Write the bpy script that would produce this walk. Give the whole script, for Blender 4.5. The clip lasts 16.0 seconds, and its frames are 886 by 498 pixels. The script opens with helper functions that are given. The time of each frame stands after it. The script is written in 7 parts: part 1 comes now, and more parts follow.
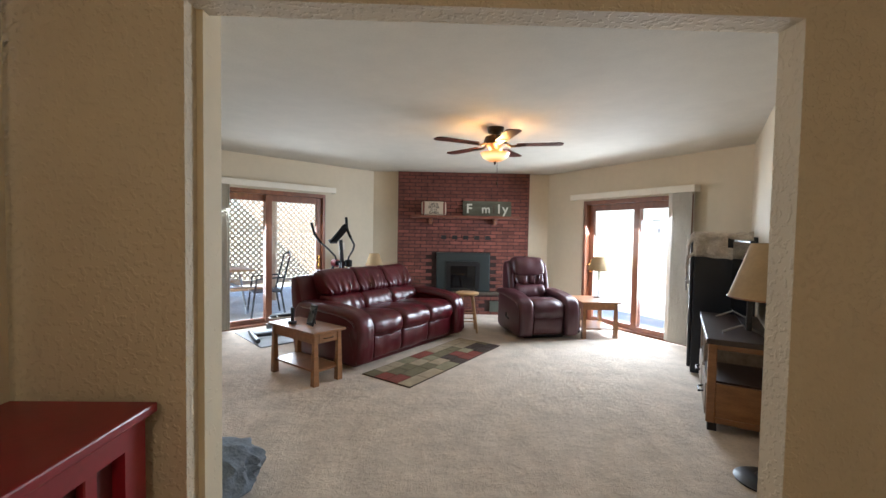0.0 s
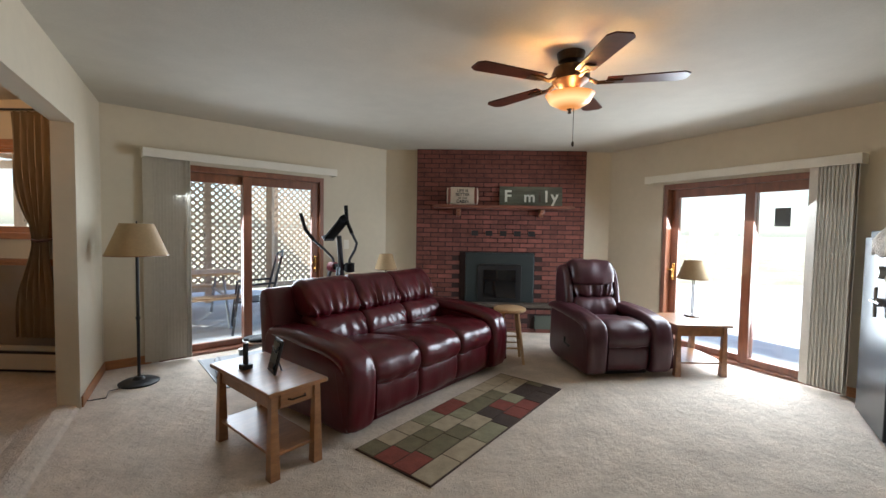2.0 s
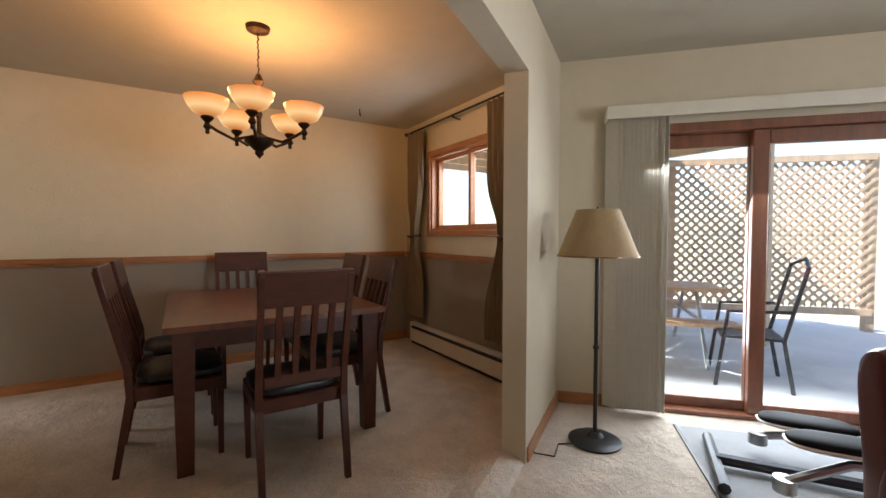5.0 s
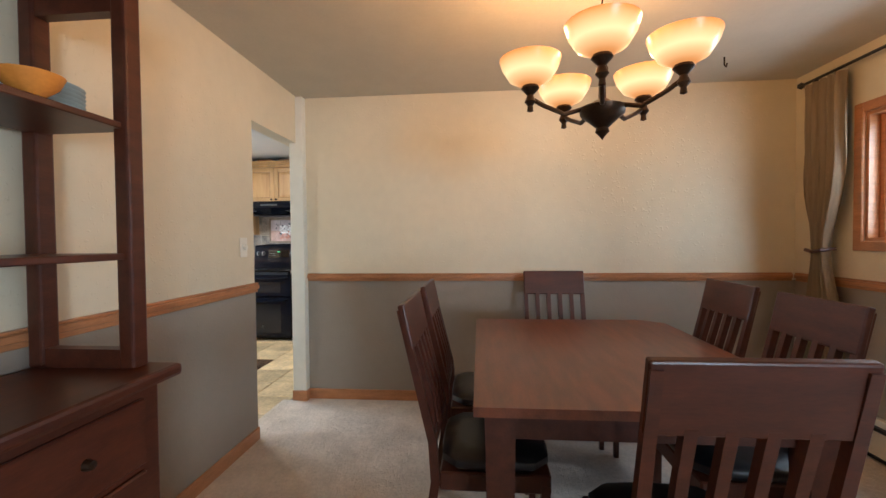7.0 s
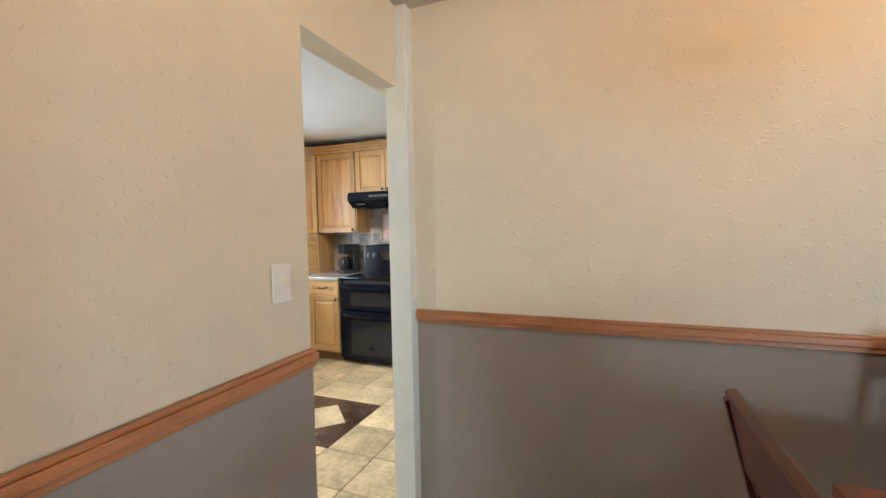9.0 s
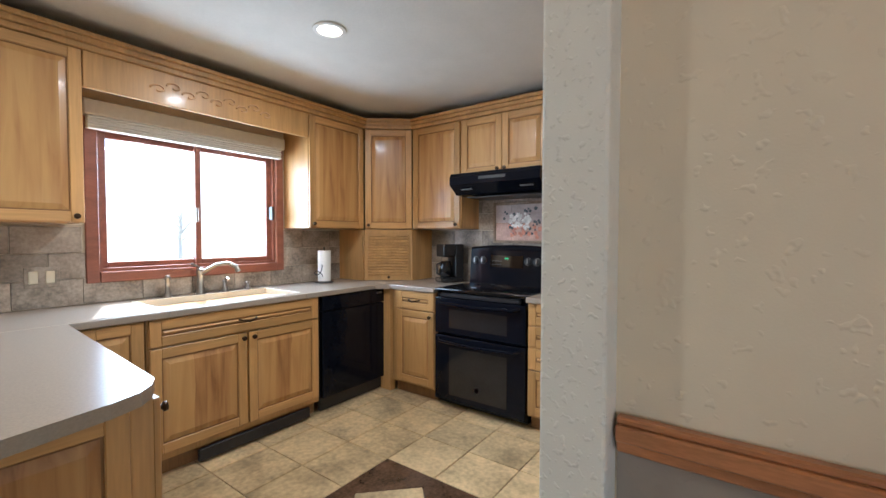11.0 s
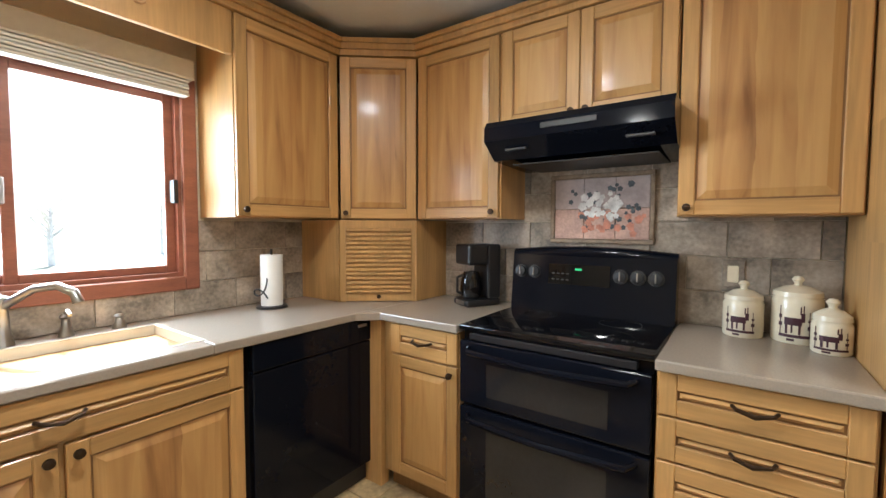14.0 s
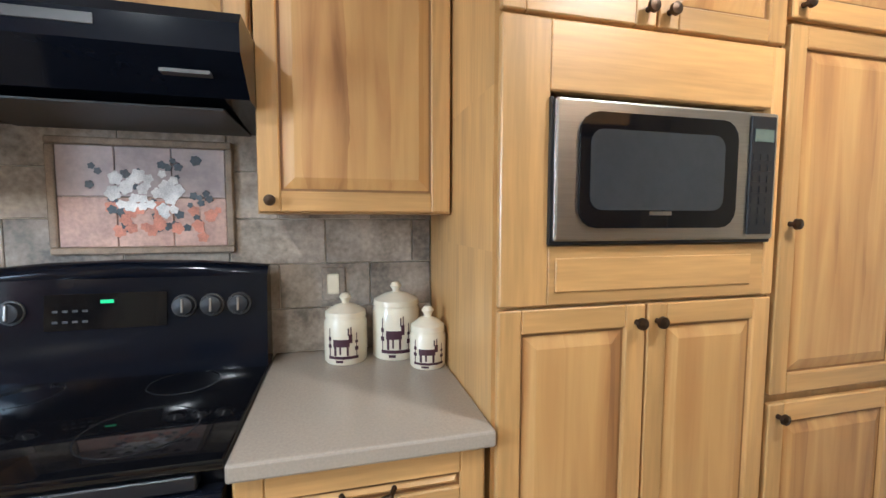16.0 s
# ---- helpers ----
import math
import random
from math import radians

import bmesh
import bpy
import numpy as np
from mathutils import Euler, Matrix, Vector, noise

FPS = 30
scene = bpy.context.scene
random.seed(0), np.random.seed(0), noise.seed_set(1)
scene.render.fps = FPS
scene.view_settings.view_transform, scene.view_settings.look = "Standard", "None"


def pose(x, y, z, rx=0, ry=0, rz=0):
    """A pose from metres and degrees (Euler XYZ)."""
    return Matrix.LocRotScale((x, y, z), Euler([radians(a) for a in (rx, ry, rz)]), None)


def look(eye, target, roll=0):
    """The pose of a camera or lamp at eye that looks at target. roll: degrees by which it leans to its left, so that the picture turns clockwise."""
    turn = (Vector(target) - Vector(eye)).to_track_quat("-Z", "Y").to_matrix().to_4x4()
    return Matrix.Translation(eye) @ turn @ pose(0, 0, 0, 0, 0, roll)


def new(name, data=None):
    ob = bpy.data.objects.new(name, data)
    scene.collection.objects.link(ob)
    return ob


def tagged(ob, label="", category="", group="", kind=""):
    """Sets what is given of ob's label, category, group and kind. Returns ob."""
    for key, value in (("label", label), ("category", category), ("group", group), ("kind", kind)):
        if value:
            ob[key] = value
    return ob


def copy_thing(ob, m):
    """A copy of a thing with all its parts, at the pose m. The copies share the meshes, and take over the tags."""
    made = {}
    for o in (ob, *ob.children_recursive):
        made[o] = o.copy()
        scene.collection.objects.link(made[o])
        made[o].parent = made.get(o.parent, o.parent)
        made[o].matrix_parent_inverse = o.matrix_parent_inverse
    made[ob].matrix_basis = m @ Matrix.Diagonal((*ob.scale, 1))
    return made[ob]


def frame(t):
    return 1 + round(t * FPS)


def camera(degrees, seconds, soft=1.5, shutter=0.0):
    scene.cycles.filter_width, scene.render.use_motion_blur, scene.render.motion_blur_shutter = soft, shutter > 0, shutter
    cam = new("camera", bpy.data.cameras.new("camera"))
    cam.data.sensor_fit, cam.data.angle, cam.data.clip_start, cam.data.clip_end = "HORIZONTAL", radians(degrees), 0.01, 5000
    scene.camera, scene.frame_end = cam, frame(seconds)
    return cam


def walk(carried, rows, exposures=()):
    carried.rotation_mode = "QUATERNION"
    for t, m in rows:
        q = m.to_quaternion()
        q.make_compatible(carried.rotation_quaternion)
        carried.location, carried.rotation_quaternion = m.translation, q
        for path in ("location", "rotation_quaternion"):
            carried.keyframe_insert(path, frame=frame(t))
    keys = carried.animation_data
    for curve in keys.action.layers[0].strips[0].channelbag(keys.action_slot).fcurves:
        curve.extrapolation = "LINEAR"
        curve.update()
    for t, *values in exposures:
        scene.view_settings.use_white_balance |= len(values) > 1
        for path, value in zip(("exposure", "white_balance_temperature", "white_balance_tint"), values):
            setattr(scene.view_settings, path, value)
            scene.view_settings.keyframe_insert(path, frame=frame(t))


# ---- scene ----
cam = camera(93.5, 16.0)
PATH = [
    (0, (1.045, 0.593, 1.388), (1.099, 2.591, 1.311), 1.0),
    (0.5, (1.055, 0.957, 1.37), (1.112, 2.954, 1.285), 1.0),
    (1, (1.041, 1.37, 1.367), (1.089, 3.367, 1.275), 1.0),
    (1.5, (1.026, 1.789, 1.355), (1.046, 3.787, 1.262), 1.0),
    (2, (0.965, 2.144, 1.353), (0.914, 4.141, 1.26), 1.0),
    (2.5, (0.875, 2.45, 1.254), (0.694, 4.44, 1.166), 0.9),
    (3, (0.755, 2.764, 1.186), (0.354, 4.721, 1.102), 0.8),
    (3.5, (0.562, 3.046, 1.204), (-0.14, 4.917, 1.118), 0.6),
    (4, (0.353, 3.281, 1.209), (-0.7, 4.979, 1.127), 0.4),
    (4.5, (0.133, 3.451, 1.205), (-1.274, 4.87, 1.132), 0.2),
    (5, (-0.146, 3.526, 1.213), (-1.83, 4.601, 1.146), 0.1),
    (5.2, (-0.246, 3.546, 1.206), (-2.016, 4.475, 1.143), 0.1),
    (7.3, (-1.422, 3.446, 1.347), (-3.399, 3.15, 1.292), -0.7),
    (7.5, (-1.572, 3.409, 1.382), (-3.537, 3.043, 1.32), -0.8),
    (8, (-1.957, 3.277, 1.394), (-3.888, 2.76, 1.321), -0.8),
    (8.5, (-2.347, 3.129, 1.405), (-4.239, 2.487, 1.325), -0.6),
    (8.7, (-2.484, 3.056, 1.414), (-4.362, 2.375, 1.324), -0.8),
    (10.8, (-3.691, 2.327, 1.299), (-5.347, 1.206, 1.248), -0.1),
    (11, (-3.765, 2.258, 1.318), (-5.384, 1.083, 1.258), 0.1),
    (11.5, (-3.945, 2.092, 1.340), (-5.478, 0.810, 1.266), 0.1),
    (12, (-4.101, 1.898, 1.327), (-5.562, 0.534, 1.249), 0.2),
    (12.5, (-4.28, 1.712, 1.325), (-5.691, 0.297, 1.244), 0.2),
    (13, (-4.495, 1.545, 1.326), (-5.915, 0.14, 1.242), 0.3),
    (13.5, (-4.688, 1.432, 1.331), (-6.176, 0.099, 1.236), 0.4),
    (14, (-4.836, 1.291, 1.339), (-6.464, 0.133, 1.237), 0.2),
    (14.5, (-5.012, 1.245, 1.339), (-6.798, 0.352, 1.223), 0.2),
    (15, (-5.21, 1.266, 1.344), (-7.139, 0.75, 1.227), 0.2),
    (15.5, (-5.363, 1.287, 1.355), (-7.358, 1.241, 1.224), 0.1),
    (16, (-5.508, 1.291, 1.373), (-7.441, 1.78, 1.227), 0.1),
]
EXPOSURES = [(0.0, 1.72, 5900, 9), (0.7, 1.55, 6000, 9), (1.5, 1.28, 6000, 8), (2.0, 1.22, 6000, 8), (2.5, 1.14, 6100, 8), (3.0, 1.3, 6200, 9), (3.5, 1.65, 6300, 9), (5.0, 1.5, 6300, 10), (7.3, 2.2, 5350, 4), (8.7, 2.38, 5300, 2), (10.8, 1.7, 5350, 8), (12.5, 1.75, 5700, 8), (13.5, 1.87, 5700, 7), (14.5, 1.9, 6000, 6), (15.0, 2.15, 5800, 6), (15.5, 2.22, 5700, 6), (16.0, 2.15, 5300, 6)]
walk(cam, [(t, look(*r)) for t, *r in PATH], EXPOSURES)

# ---- world and light ----
world = bpy.data.worlds.new("world")
scene.world = world
world.use_nodes = True
wn = world.node_tree.nodes
sky = wn.new("ShaderNodeTexSky")
sky.sky_type = "NISHITA"
sky.sun_disc = False
sky.sun_elevation = radians(58)
sky.sun_rotation = radians(200)
wn["Background"].inputs[1].default_value = 0.15
world.node_tree.links.new(sky.outputs[0], wn["Background"].inputs[0])

sun_data = bpy.data.lights.new("sun", "SUN")
sun_data.energy, sun_data.angle, sun_data.color = 5.0, radians(0.6), (1.0, 0.95, 0.88)
sun = new("sun", sun_data)
sun.matrix_world = look((-3, -6, 12), (0.2, 2.5, 0))


def window_light(name, eye, target, w, h, watts, color=(0.90, 0.95, 1.0)):
    d = bpy.data.lights.new(name, "AREA")
    d.shape, d.size, d.size_y, d.energy, d.color = "RECTANGLE", w, h, watts, color
    o = new(name, d)
    o.matrix_world = look(eye, target)
    return o


def bulb(name, at, watts, size, color=(1.0, 0.62, 0.28)):
    d = bpy.data.lights.new(name, "POINT")
    d.energy, d.shadow_soft_size, d.color = watts, size, color
    o = new(name, d)
    o.location = at
    return o


# ---- materials ----
def material(name, color, rough=0.6, metal=0.0, vary=0.12, scale=6.0, bump=0.0, bump_scale=60.0, coat=0.0,
             grain=None, rand=0.0, spec=0.5, crease=None):
    """A surface with variation at two scales; grain=(sx, sy, sz) stretches it into streaks; rand varies it piece by piece."""
    m = bpy.data.materials.new(name)
    m.use_nodes = True
    nt = m.node_tree
    n, l = nt.nodes, nt.links
    b = n["Principled BSDF"]
    b.inputs["Roughness"].default_value = rough
    b.inputs["Metallic"].default_value = metal
    b.inputs["Coat Weight"].default_value = coat
    b.inputs["Coat Roughness"].default_value = 0.12
    b.inputs["Specular IOR Level"].default_value = spec
    co = n.new("ShaderNodeTexCoord")
    mp = n.new("ShaderNodeMapping")
    l.new(co.outputs["Object"], mp.inputs[0])
    if grain:
        mp.inputs["Scale"].default_value = grain
    info = n.new("ShaderNodeObjectInfo")
    if grain or rand:
        comb = n.new("ShaderNodeVectorMath")
        comb.operation = "SCALE"
        comb.inputs[0].default_value = (17.0, 31.0, 23.0)
        l.new(info.outputs["Random"], comb.inputs[3])
        l.new(comb.outputs[0], mp.inputs["Location"])
    t1 = n.new("ShaderNodeTexNoise")
    t1.inputs["Scale"].default_value, t1.inputs["Detail"].default_value = scale, 6.0
    t2 = n.new("ShaderNodeTexNoise")
    t2.inputs["Scale"].default_value, t2.inputs["Detail"].default_value = scale * 9.0, 3.0
    l.new(mp.outputs[0], t1.inputs["Vector"])
    l.new(mp.outputs[0], t2.inputs["Vector"])
    mix = n.new("ShaderNodeMath")
    mix.operation = "MULTIPLY_ADD"
    mix.inputs[1].default_value = 0.35
    l.new(t2.outputs[0], mix.inputs[0])
    sc = n.new("ShaderNodeMath")
    sc.operation = "MULTIPLY"
    sc.inputs[1].default_value = 0.65
    l.new(t1.outputs[0], sc.inputs[0])
    l.new(sc.outputs[0], mix.inputs[2])
    ramp = n.new("ShaderNodeValToRGB")
    lo, hi = 1.0 - vary, 1.0 + vary
    ramp.color_ramp.elements[0].position, ramp.color_ramp.elements[1].position = 0.34, 0.66
    ramp.color_ramp.elements[0].color = (*[min(1, c * lo) for c in color], 1)
    ramp.color_ramp.elements[1].color = (*[min(1, c * hi) for c in color], 1)
    l.new(mix.outputs[0], ramp.inputs[0])
    out = ramp.outputs[0]
    if rand:
        hs = n.new("ShaderNodeHueSaturation")
        mr = n.new("ShaderNodeMapRange")
        mr.inputs[3].default_value, mr.inputs[4].default_value = 1.0 - rand, 1.0 + rand
        l.new(info.outputs["Random"], mr.inputs[0])
        l.new(mr.outputs[0], hs.inputs["Value"])
        l.new(out, hs.inputs["Color"])
        out = hs.outputs[0]
    l.new(out, b.inputs["Base Color"])
    if bump:
        t3 = n.new("ShaderNodeTexNoise")
        t3.inputs["Scale"].default_value, t3.inputs["Detail"].default_value = bump_scale, 4.0
        if crease:
            cm_ = n.new("ShaderNodeMapping")
            cm_.inputs["Scale"].default_value = crease
            l.new(co.outputs["Object"], cm_.inputs[0])
            l.new(cm_.outputs[0], t3.inputs["Vector"])
        else:
            l.new(co.outputs["Object"], t3.inputs["Vector"])
        bp = n.new("ShaderNodeBump")
        bp.inputs["Strength"].default_value = bump
        bp.inputs["Distance"].default_value = 0.01
        l.new(t3.outputs[0], bp.inputs["Height"])
        l.new(bp.outputs[0], b.inputs["Normal"])
    return m


def textured_wall(name, color, dab=0.13, low=0.60, size=55.0):
    """Painted plaster: sparse raised knockdown dabs over a faint roller stipple."""
    m = material(name, color, 0.72, vary=0.045, scale=1.5)
    nt = m.node_tree
    n, l = nt.nodes, nt.links
    co = n.new("ShaderNodeTexCoord")
    v = n.new("ShaderNodeTexNoise")
    v.inputs["Scale"].default_value, v.inputs["Detail"].default_value = size, 0.8
    l.new(co.outputs["Object"], v.inputs["Vector"])
    r = n.new("ShaderNodeValToRGB")
    r.color_ramp.elements[0].position, r.color_ramp.elements[1].position = low, low + 0.10
    l.new(v.outputs[0], r.inputs[0])
    fine = n.new("ShaderNodeTexNoise")
    fine.inputs["Scale"].default_value, fine.inputs["Detail"].default_value = 240.0, 2.0
    l.new(co.outputs["Object"], fine.inputs["Vector"])
    add = n.new("ShaderNodeMath")
    add.operation = "MULTIPLY_ADD"
    add.inputs[1].default_value = 0.12
    l.new(fine.outputs[0], add.inputs[0])
    l.new(r.outputs[0], add.inputs[2])
    bp = n.new("ShaderNodeBump")
    bp.inputs["Strength"].default_value, bp.inputs["Distance"].default_value = dab, 0.006
    l.new(add.outputs[0], bp.inputs["Height"])
    l.new(bp.outputs[0], n["Principled BSDF"].inputs["Normal"])
    return m


def glow(name, color, strength):
    m = bpy.data.materials.new(name)
    m.use_nodes = True
    b = m.node_tree.nodes["Principled BSDF"]
    b.inputs["Base Color"].default_value = (*[c * 0.35 for c in color], 1)
    b.inputs["Emission Color"].default_value = (*color, 1)
    b.inputs["Emission Strength"].default_value = strength
    b.inputs["Roughness"].default_value = 0.3
    return m


def lit_bowl(name, strength):
    """Amber glass bowl lit from inside: bright in the belly, deeper amber at the rim and foot."""
    m = glow(name, (1.0, 0.42, 0.11), strength)
    nt = m.node_tree
    n, l = nt.nodes, nt.links
    b = n["Principled BSDF"]
    b.inputs["Base Color"].default_value = (0.16, 0.06, 0.018, 1)
    co, sp, r = n.new("ShaderNodeTexCoord"), n.new("ShaderNodeSeparateXYZ"), n.new("ShaderNodeValToRGB")
    l.new(co.outputs["Generated"], sp.inputs[0])
    l.new(sp.outputs["Z"], r.inputs[0])
    e = r.color_ramp.elements
    e[0].position, e[0].color = 0.05, (0.55, 0.20, 0.05, 1)
    e[1].position, e[1].color = 1.0, (0.75, 0.22, 0.035, 1)
    k = e.new(0.45)
    k.color = (1.0, 0.62, 0.27, 1)
    l.new(r.outputs[0], b.inputs["Emission Color"])
    return m


def board_wood(name, tones):
    """Glued boards running upright, each with a tone of its own, soft streaks along them and a few knots."""
    m = material(name, tones[1], 0.40, vary=0.10, scale=2.0, grain=(6, 6, 0.4), coat=0.12, rand=0.06)
    nt = m.node_tree
    n, l = nt.nodes, nt.links
    b = n["Principled BSDF"]
    co, sp = n.new("ShaderNodeTexCoord"), n.new("ShaderNodeSeparateXYZ")
    info = n.new("ShaderNodeObjectInfo")
    warp, wm = n.new("ShaderNodeTexNoise"), n.new("ShaderNodeMapping")
    wm.inputs["Scale"].default_value = (19, 19, 1.3)
    l.new(co.outputs["Object"], wm.inputs[0])
    l.new(wm.outputs[0], warp.inputs["Vector"])
    warp.inputs["Scale"].default_value, warp.inputs["Detail"].default_value = 1.0, 4.5
    warp.inputs["Distortion"].default_value = 0.7
    l.new(co.outputs["Object"], sp.inputs[0])

    def calc(op, a, c):
        q = n.new("ShaderNodeMath")
        q.operation = op
        for i, v in enumerate((a, c)):
            if isinstance(v, (int, float)):
                q.inputs[i].default_value = v
            else:
                l.new(v, q.inputs[i])
        return q.outputs[0]

    u = calc("ADD", calc("MULTIPLY", sp.outputs["X"], 9.0), calc("MULTIPLY", info.outputs["Random"], 57.0))
    u = calc("ADD", u, calc("MULTIPLY", warp.outputs[0], 0.55))
    wn1 = n.new("ShaderNodeTexWhiteNoise")
    wn1.noise_dimensions = "1D"
    l.new(calc("FLOOR", u, 0.0), wn1.inputs["W"])
    tone = calc("ADD", calc("MULTIPLY", wn1.outputs["Value"], 0.50), calc("MULTIPLY", calc("SUBTRACT", warp.outputs[0], 0.30), 1.35))
    r = n.new("ShaderNodeValToRGB")
    e = r.color_ramp.elements
    e[0].position, e[0].color = 0.05, (*tones[0], 1)
    e[1].position, e[1].color = 1.0, (*tones[3], 1)
    for p, c in ((0.32, tones[1]), (0.68, tones[2])):
        k = e.new(p)
        k.color = (*c, 1)
    l.new(tone, r.inputs[0])
    mix = n.new("ShaderNodeMix")
    mix.data_type = "RGBA"
    mix.inputs["Factor"].default_value = 0.88
    old = b.inputs["Base Color"].links[0].from_socket
    l.new(old, mix.inputs[6])
    l.new(r.outputs[0], mix.inputs[7])
    l.new(mix.outputs[2], b.inputs["Base Color"])
    return m


def pane_glass(name, gloss=0.07, tint=(0.97, 0.98, 0.98)):
    m = bpy.data.materials.new(name)
    m.use_nodes = True
    nt = m.node_tree
    n, l = nt.nodes, nt.links
    for x in list(n):
        if x.type != "OUTPUT_MATERIAL":
            n.remove(x)
    out = n["Material Output"]
    tr, gl, mx = n.new("ShaderNodeBsdfTransparent"), n.new("ShaderNodeBsdfGlossy"), n.new("ShaderNodeMixShader")
    tr.inputs[0].default_value = (*tint, 1)
    gl.inputs["Roughness"].default_value = 0.02
    mx.inputs[0].default_value = gloss
    l.new(tr.outputs[0], mx.inputs[1])
    l.new(gl.outputs[0], mx.inputs[2])
    l.new(mx.outputs[0], out.inputs[0])
    return m


M_WALL = textured_wall("cream_wall_paint", (0.60, 0.53, 0.40))
M_WALL_D = textured_wall("warm_dining_paint", (0.66, 0.575, 0.41), 0.28, 0.64)
M_WALLHALL = textured_wall("tan_hall_paint", (0.60, 0.52, 0.385), 0.5, 0.53)
# Paler than the dining paint: kitchen daylight put into the jamb's colour.
M_JAMB = textured_wall("daylit_jamb_plaster", (0.68, 0.66, 0.565), 0.40, 0.59, 80.0)
M_TAUPE = textured_wall("taupe_wainscot_paint", (0.29, 0.245, 0.195))
M_CEILK = material("kitchen_ceiling_paint", (0.60, 0.59, 0.555), 0.85, vary=0.04, bump=0.15, bump_scale=90)
M_CEIL = material("cream_ceiling_paint", (0.52, 0.485, 0.405), 0.85, vary=0.04, bump=0.15, bump_scale=90)
M_CARPET = material("beige_carpet", (0.60, 0.52, 0.435), 0.95, vary=0.17, scale=5.0, bump=1.0, bump_scale=120, spec=0.1)
for node in M_CARPET.node_tree.nodes:
    if node.type == "BUMP":
        node.inputs["Distance"].default_value = 0.008
        nt_ = M_CARPET.node_tree
        clump, co_, prev_ = nt_.nodes.new("ShaderNodeTexNoise"), nt_.nodes.new("ShaderNodeTexCoord"), nt_.nodes.new("ShaderNodeBump")
        clump.inputs["Scale"].default_value, clump.inputs["Detail"].default_value = 17.0, 3.0
        prev_.inputs["Strength"].default_value, prev_.inputs["Distance"].default_value = 0.45, 0.03
        nt_.links.new(co_.outputs["Object"], clump.inputs["Vector"])
        nt_.links.new(clump.outputs[0], prev_.inputs["Height"])
        nt_.links.new(prev_.outputs[0], node.inputs["Normal"])
        break
M_OAK = material("orange_oak_trim", (0.40, 0.17, 0.065), 0.4, vary=0.25, scale=5, grain=(1, 1, 6), coat=0.2)
M_DOORWOOD = material("red_brown_door_wood", (0.20, 0.072, 0.035), 0.4, vary=0.25, scale=6, grain=(4, 4, 0.5), coat=0.25)
M_BLIND = material("pale_fabric_blind", (0.56, 0.53, 0.46), 0.8, vary=0.05, scale=30)
M_VALANCE = material("cream_valance", (0.72, 0.68, 0.58), 0.55, vary=0.04)
M_BRICK = material("red_brick", (0.185, 0.062, 0.046), 0.85, vary=0.3, scale=9, bump=0.5, bump_scale=120, rand=0.28)
M_MORTAR = material("dark_mortar", (0.040, 0.022, 0.019), 0.95, vary=0.2, scale=20, bump=0.4)
M_LEATHER = material("burgundy_leather", (0.074, 0.0045, 0.010), 0.30, vary=0.22, scale=4, bump=0.22, bump_scale=9, crease=(2.4, 1.0, 0.9), coat=0.10)
M_LEATHER2 = material("dark_plum_leather", (0.055, 0.014, 0.020), 0.38, vary=0.22, scale=4, bump=0.2, bump_scale=9, crease=(2.4, 1.0, 0.9))
M_TABLEWOOD = material("honey_brown_wood", (0.27, 0.125, 0.050), 0.35, vary=0.25, scale=5, grain=(5, 1, 5), coat=0.2)
M_PALEWOOD = material("pale_natural_wood", (0.52, 0.34, 0.18), 0.45, vary=0.18, scale=6, grain=(4, 4, 1))
M_CHERRY = material("dark_cherry_wood", (0.066, 0.0165, 0.007), 0.40, vary=0.3, scale=5, grain=(1, 5, 5), coat=0.06, spec=0.35)
M_CHERRY2 = material("cherry_table_top", (0.14, 0.040, 0.016), 0.32, vary=0.3, scale=4, grain=(1, 6, 6), coat=0.12, spec=0.4)
M_BLACK = material("black_metal", (0.012, 0.012, 0.013), 0.4, vary=0.1)
M_BLACKPL = material("black_plastic", (0.010, 0.010, 0.012), 0.40, vary=0.15)
M_GLOSSBLK = material("gloss_black_enamel", (0.005, 0.006, 0.010), 0.10, vary=0.1, coat=0.0, spec=0.20)
M_BLKGLASS = material("black_glass", (0.004, 0.004, 0.005), 0.05, vary=0.05, coat=0.0, spec=0.4)
M_STEEL = material("brushed_steel", (0.42, 0.41, 0.39), 0.32, 1.0, vary=0.08, scale=8, grain=(1, 1, 30))
M_NICKEL = material("satin_nickel", (0.36, 0.34, 0.31), 0.28, 1.0, vary=0.05)
M_BRONZE = material("dark_bronze", (0.055, 0.032, 0.018), 0.42, 0.8, vary=0.25, scale=20)
M_BRASS = material("polished_brass", (0.75, 0.46, 0.14), 0.2, 1.0, vary=0.05)
M_SHADE = material("tan_parchment_shade", (0.40, 0.28, 0.145), 0.8, vary=0.12, scale=6)
M_WHITE = material("white_paint", (0.72, 0.70, 0.66), 0.5, vary=0.03)
M_STONE = material("slate_hearth_stone", (0.085, 0.062, 0.045), 0.75, vary=0.35, scale=7, bump=0.6, bump_scale=30)
M_HICKORY = material("hickory_cabinet_wood", (0.47, 0.266, 0.094), 0.40, vary=0.24, scale=1.6, grain=(6, 6, 0.4), coat=0.12, rand=0.12)
M_HICKBOARDS = board_wood("hickory_board_panel", ((0.20, 0.082, 0.030), (0.40, 0.202, 0.068), (0.53, 0.310, 0.112), (0.46, 0.256, 0.086)))
M_HICKRAIL = material("hickory_rail_wood", (0.47, 0.266, 0.094), 0.40, vary=0.24, scale=1.6, grain=(0.4, 6, 6), coat=0.12, rand=0.12)
# M_HICKORY at half tone: recess shade put into door grooves and toe kicks
M_HICKDARK = material("hickory_recess_shade", (0.23, 0.115, 0.040), 0.5, vary=0.2, scale=4, grain=(5, 5, 0.35))
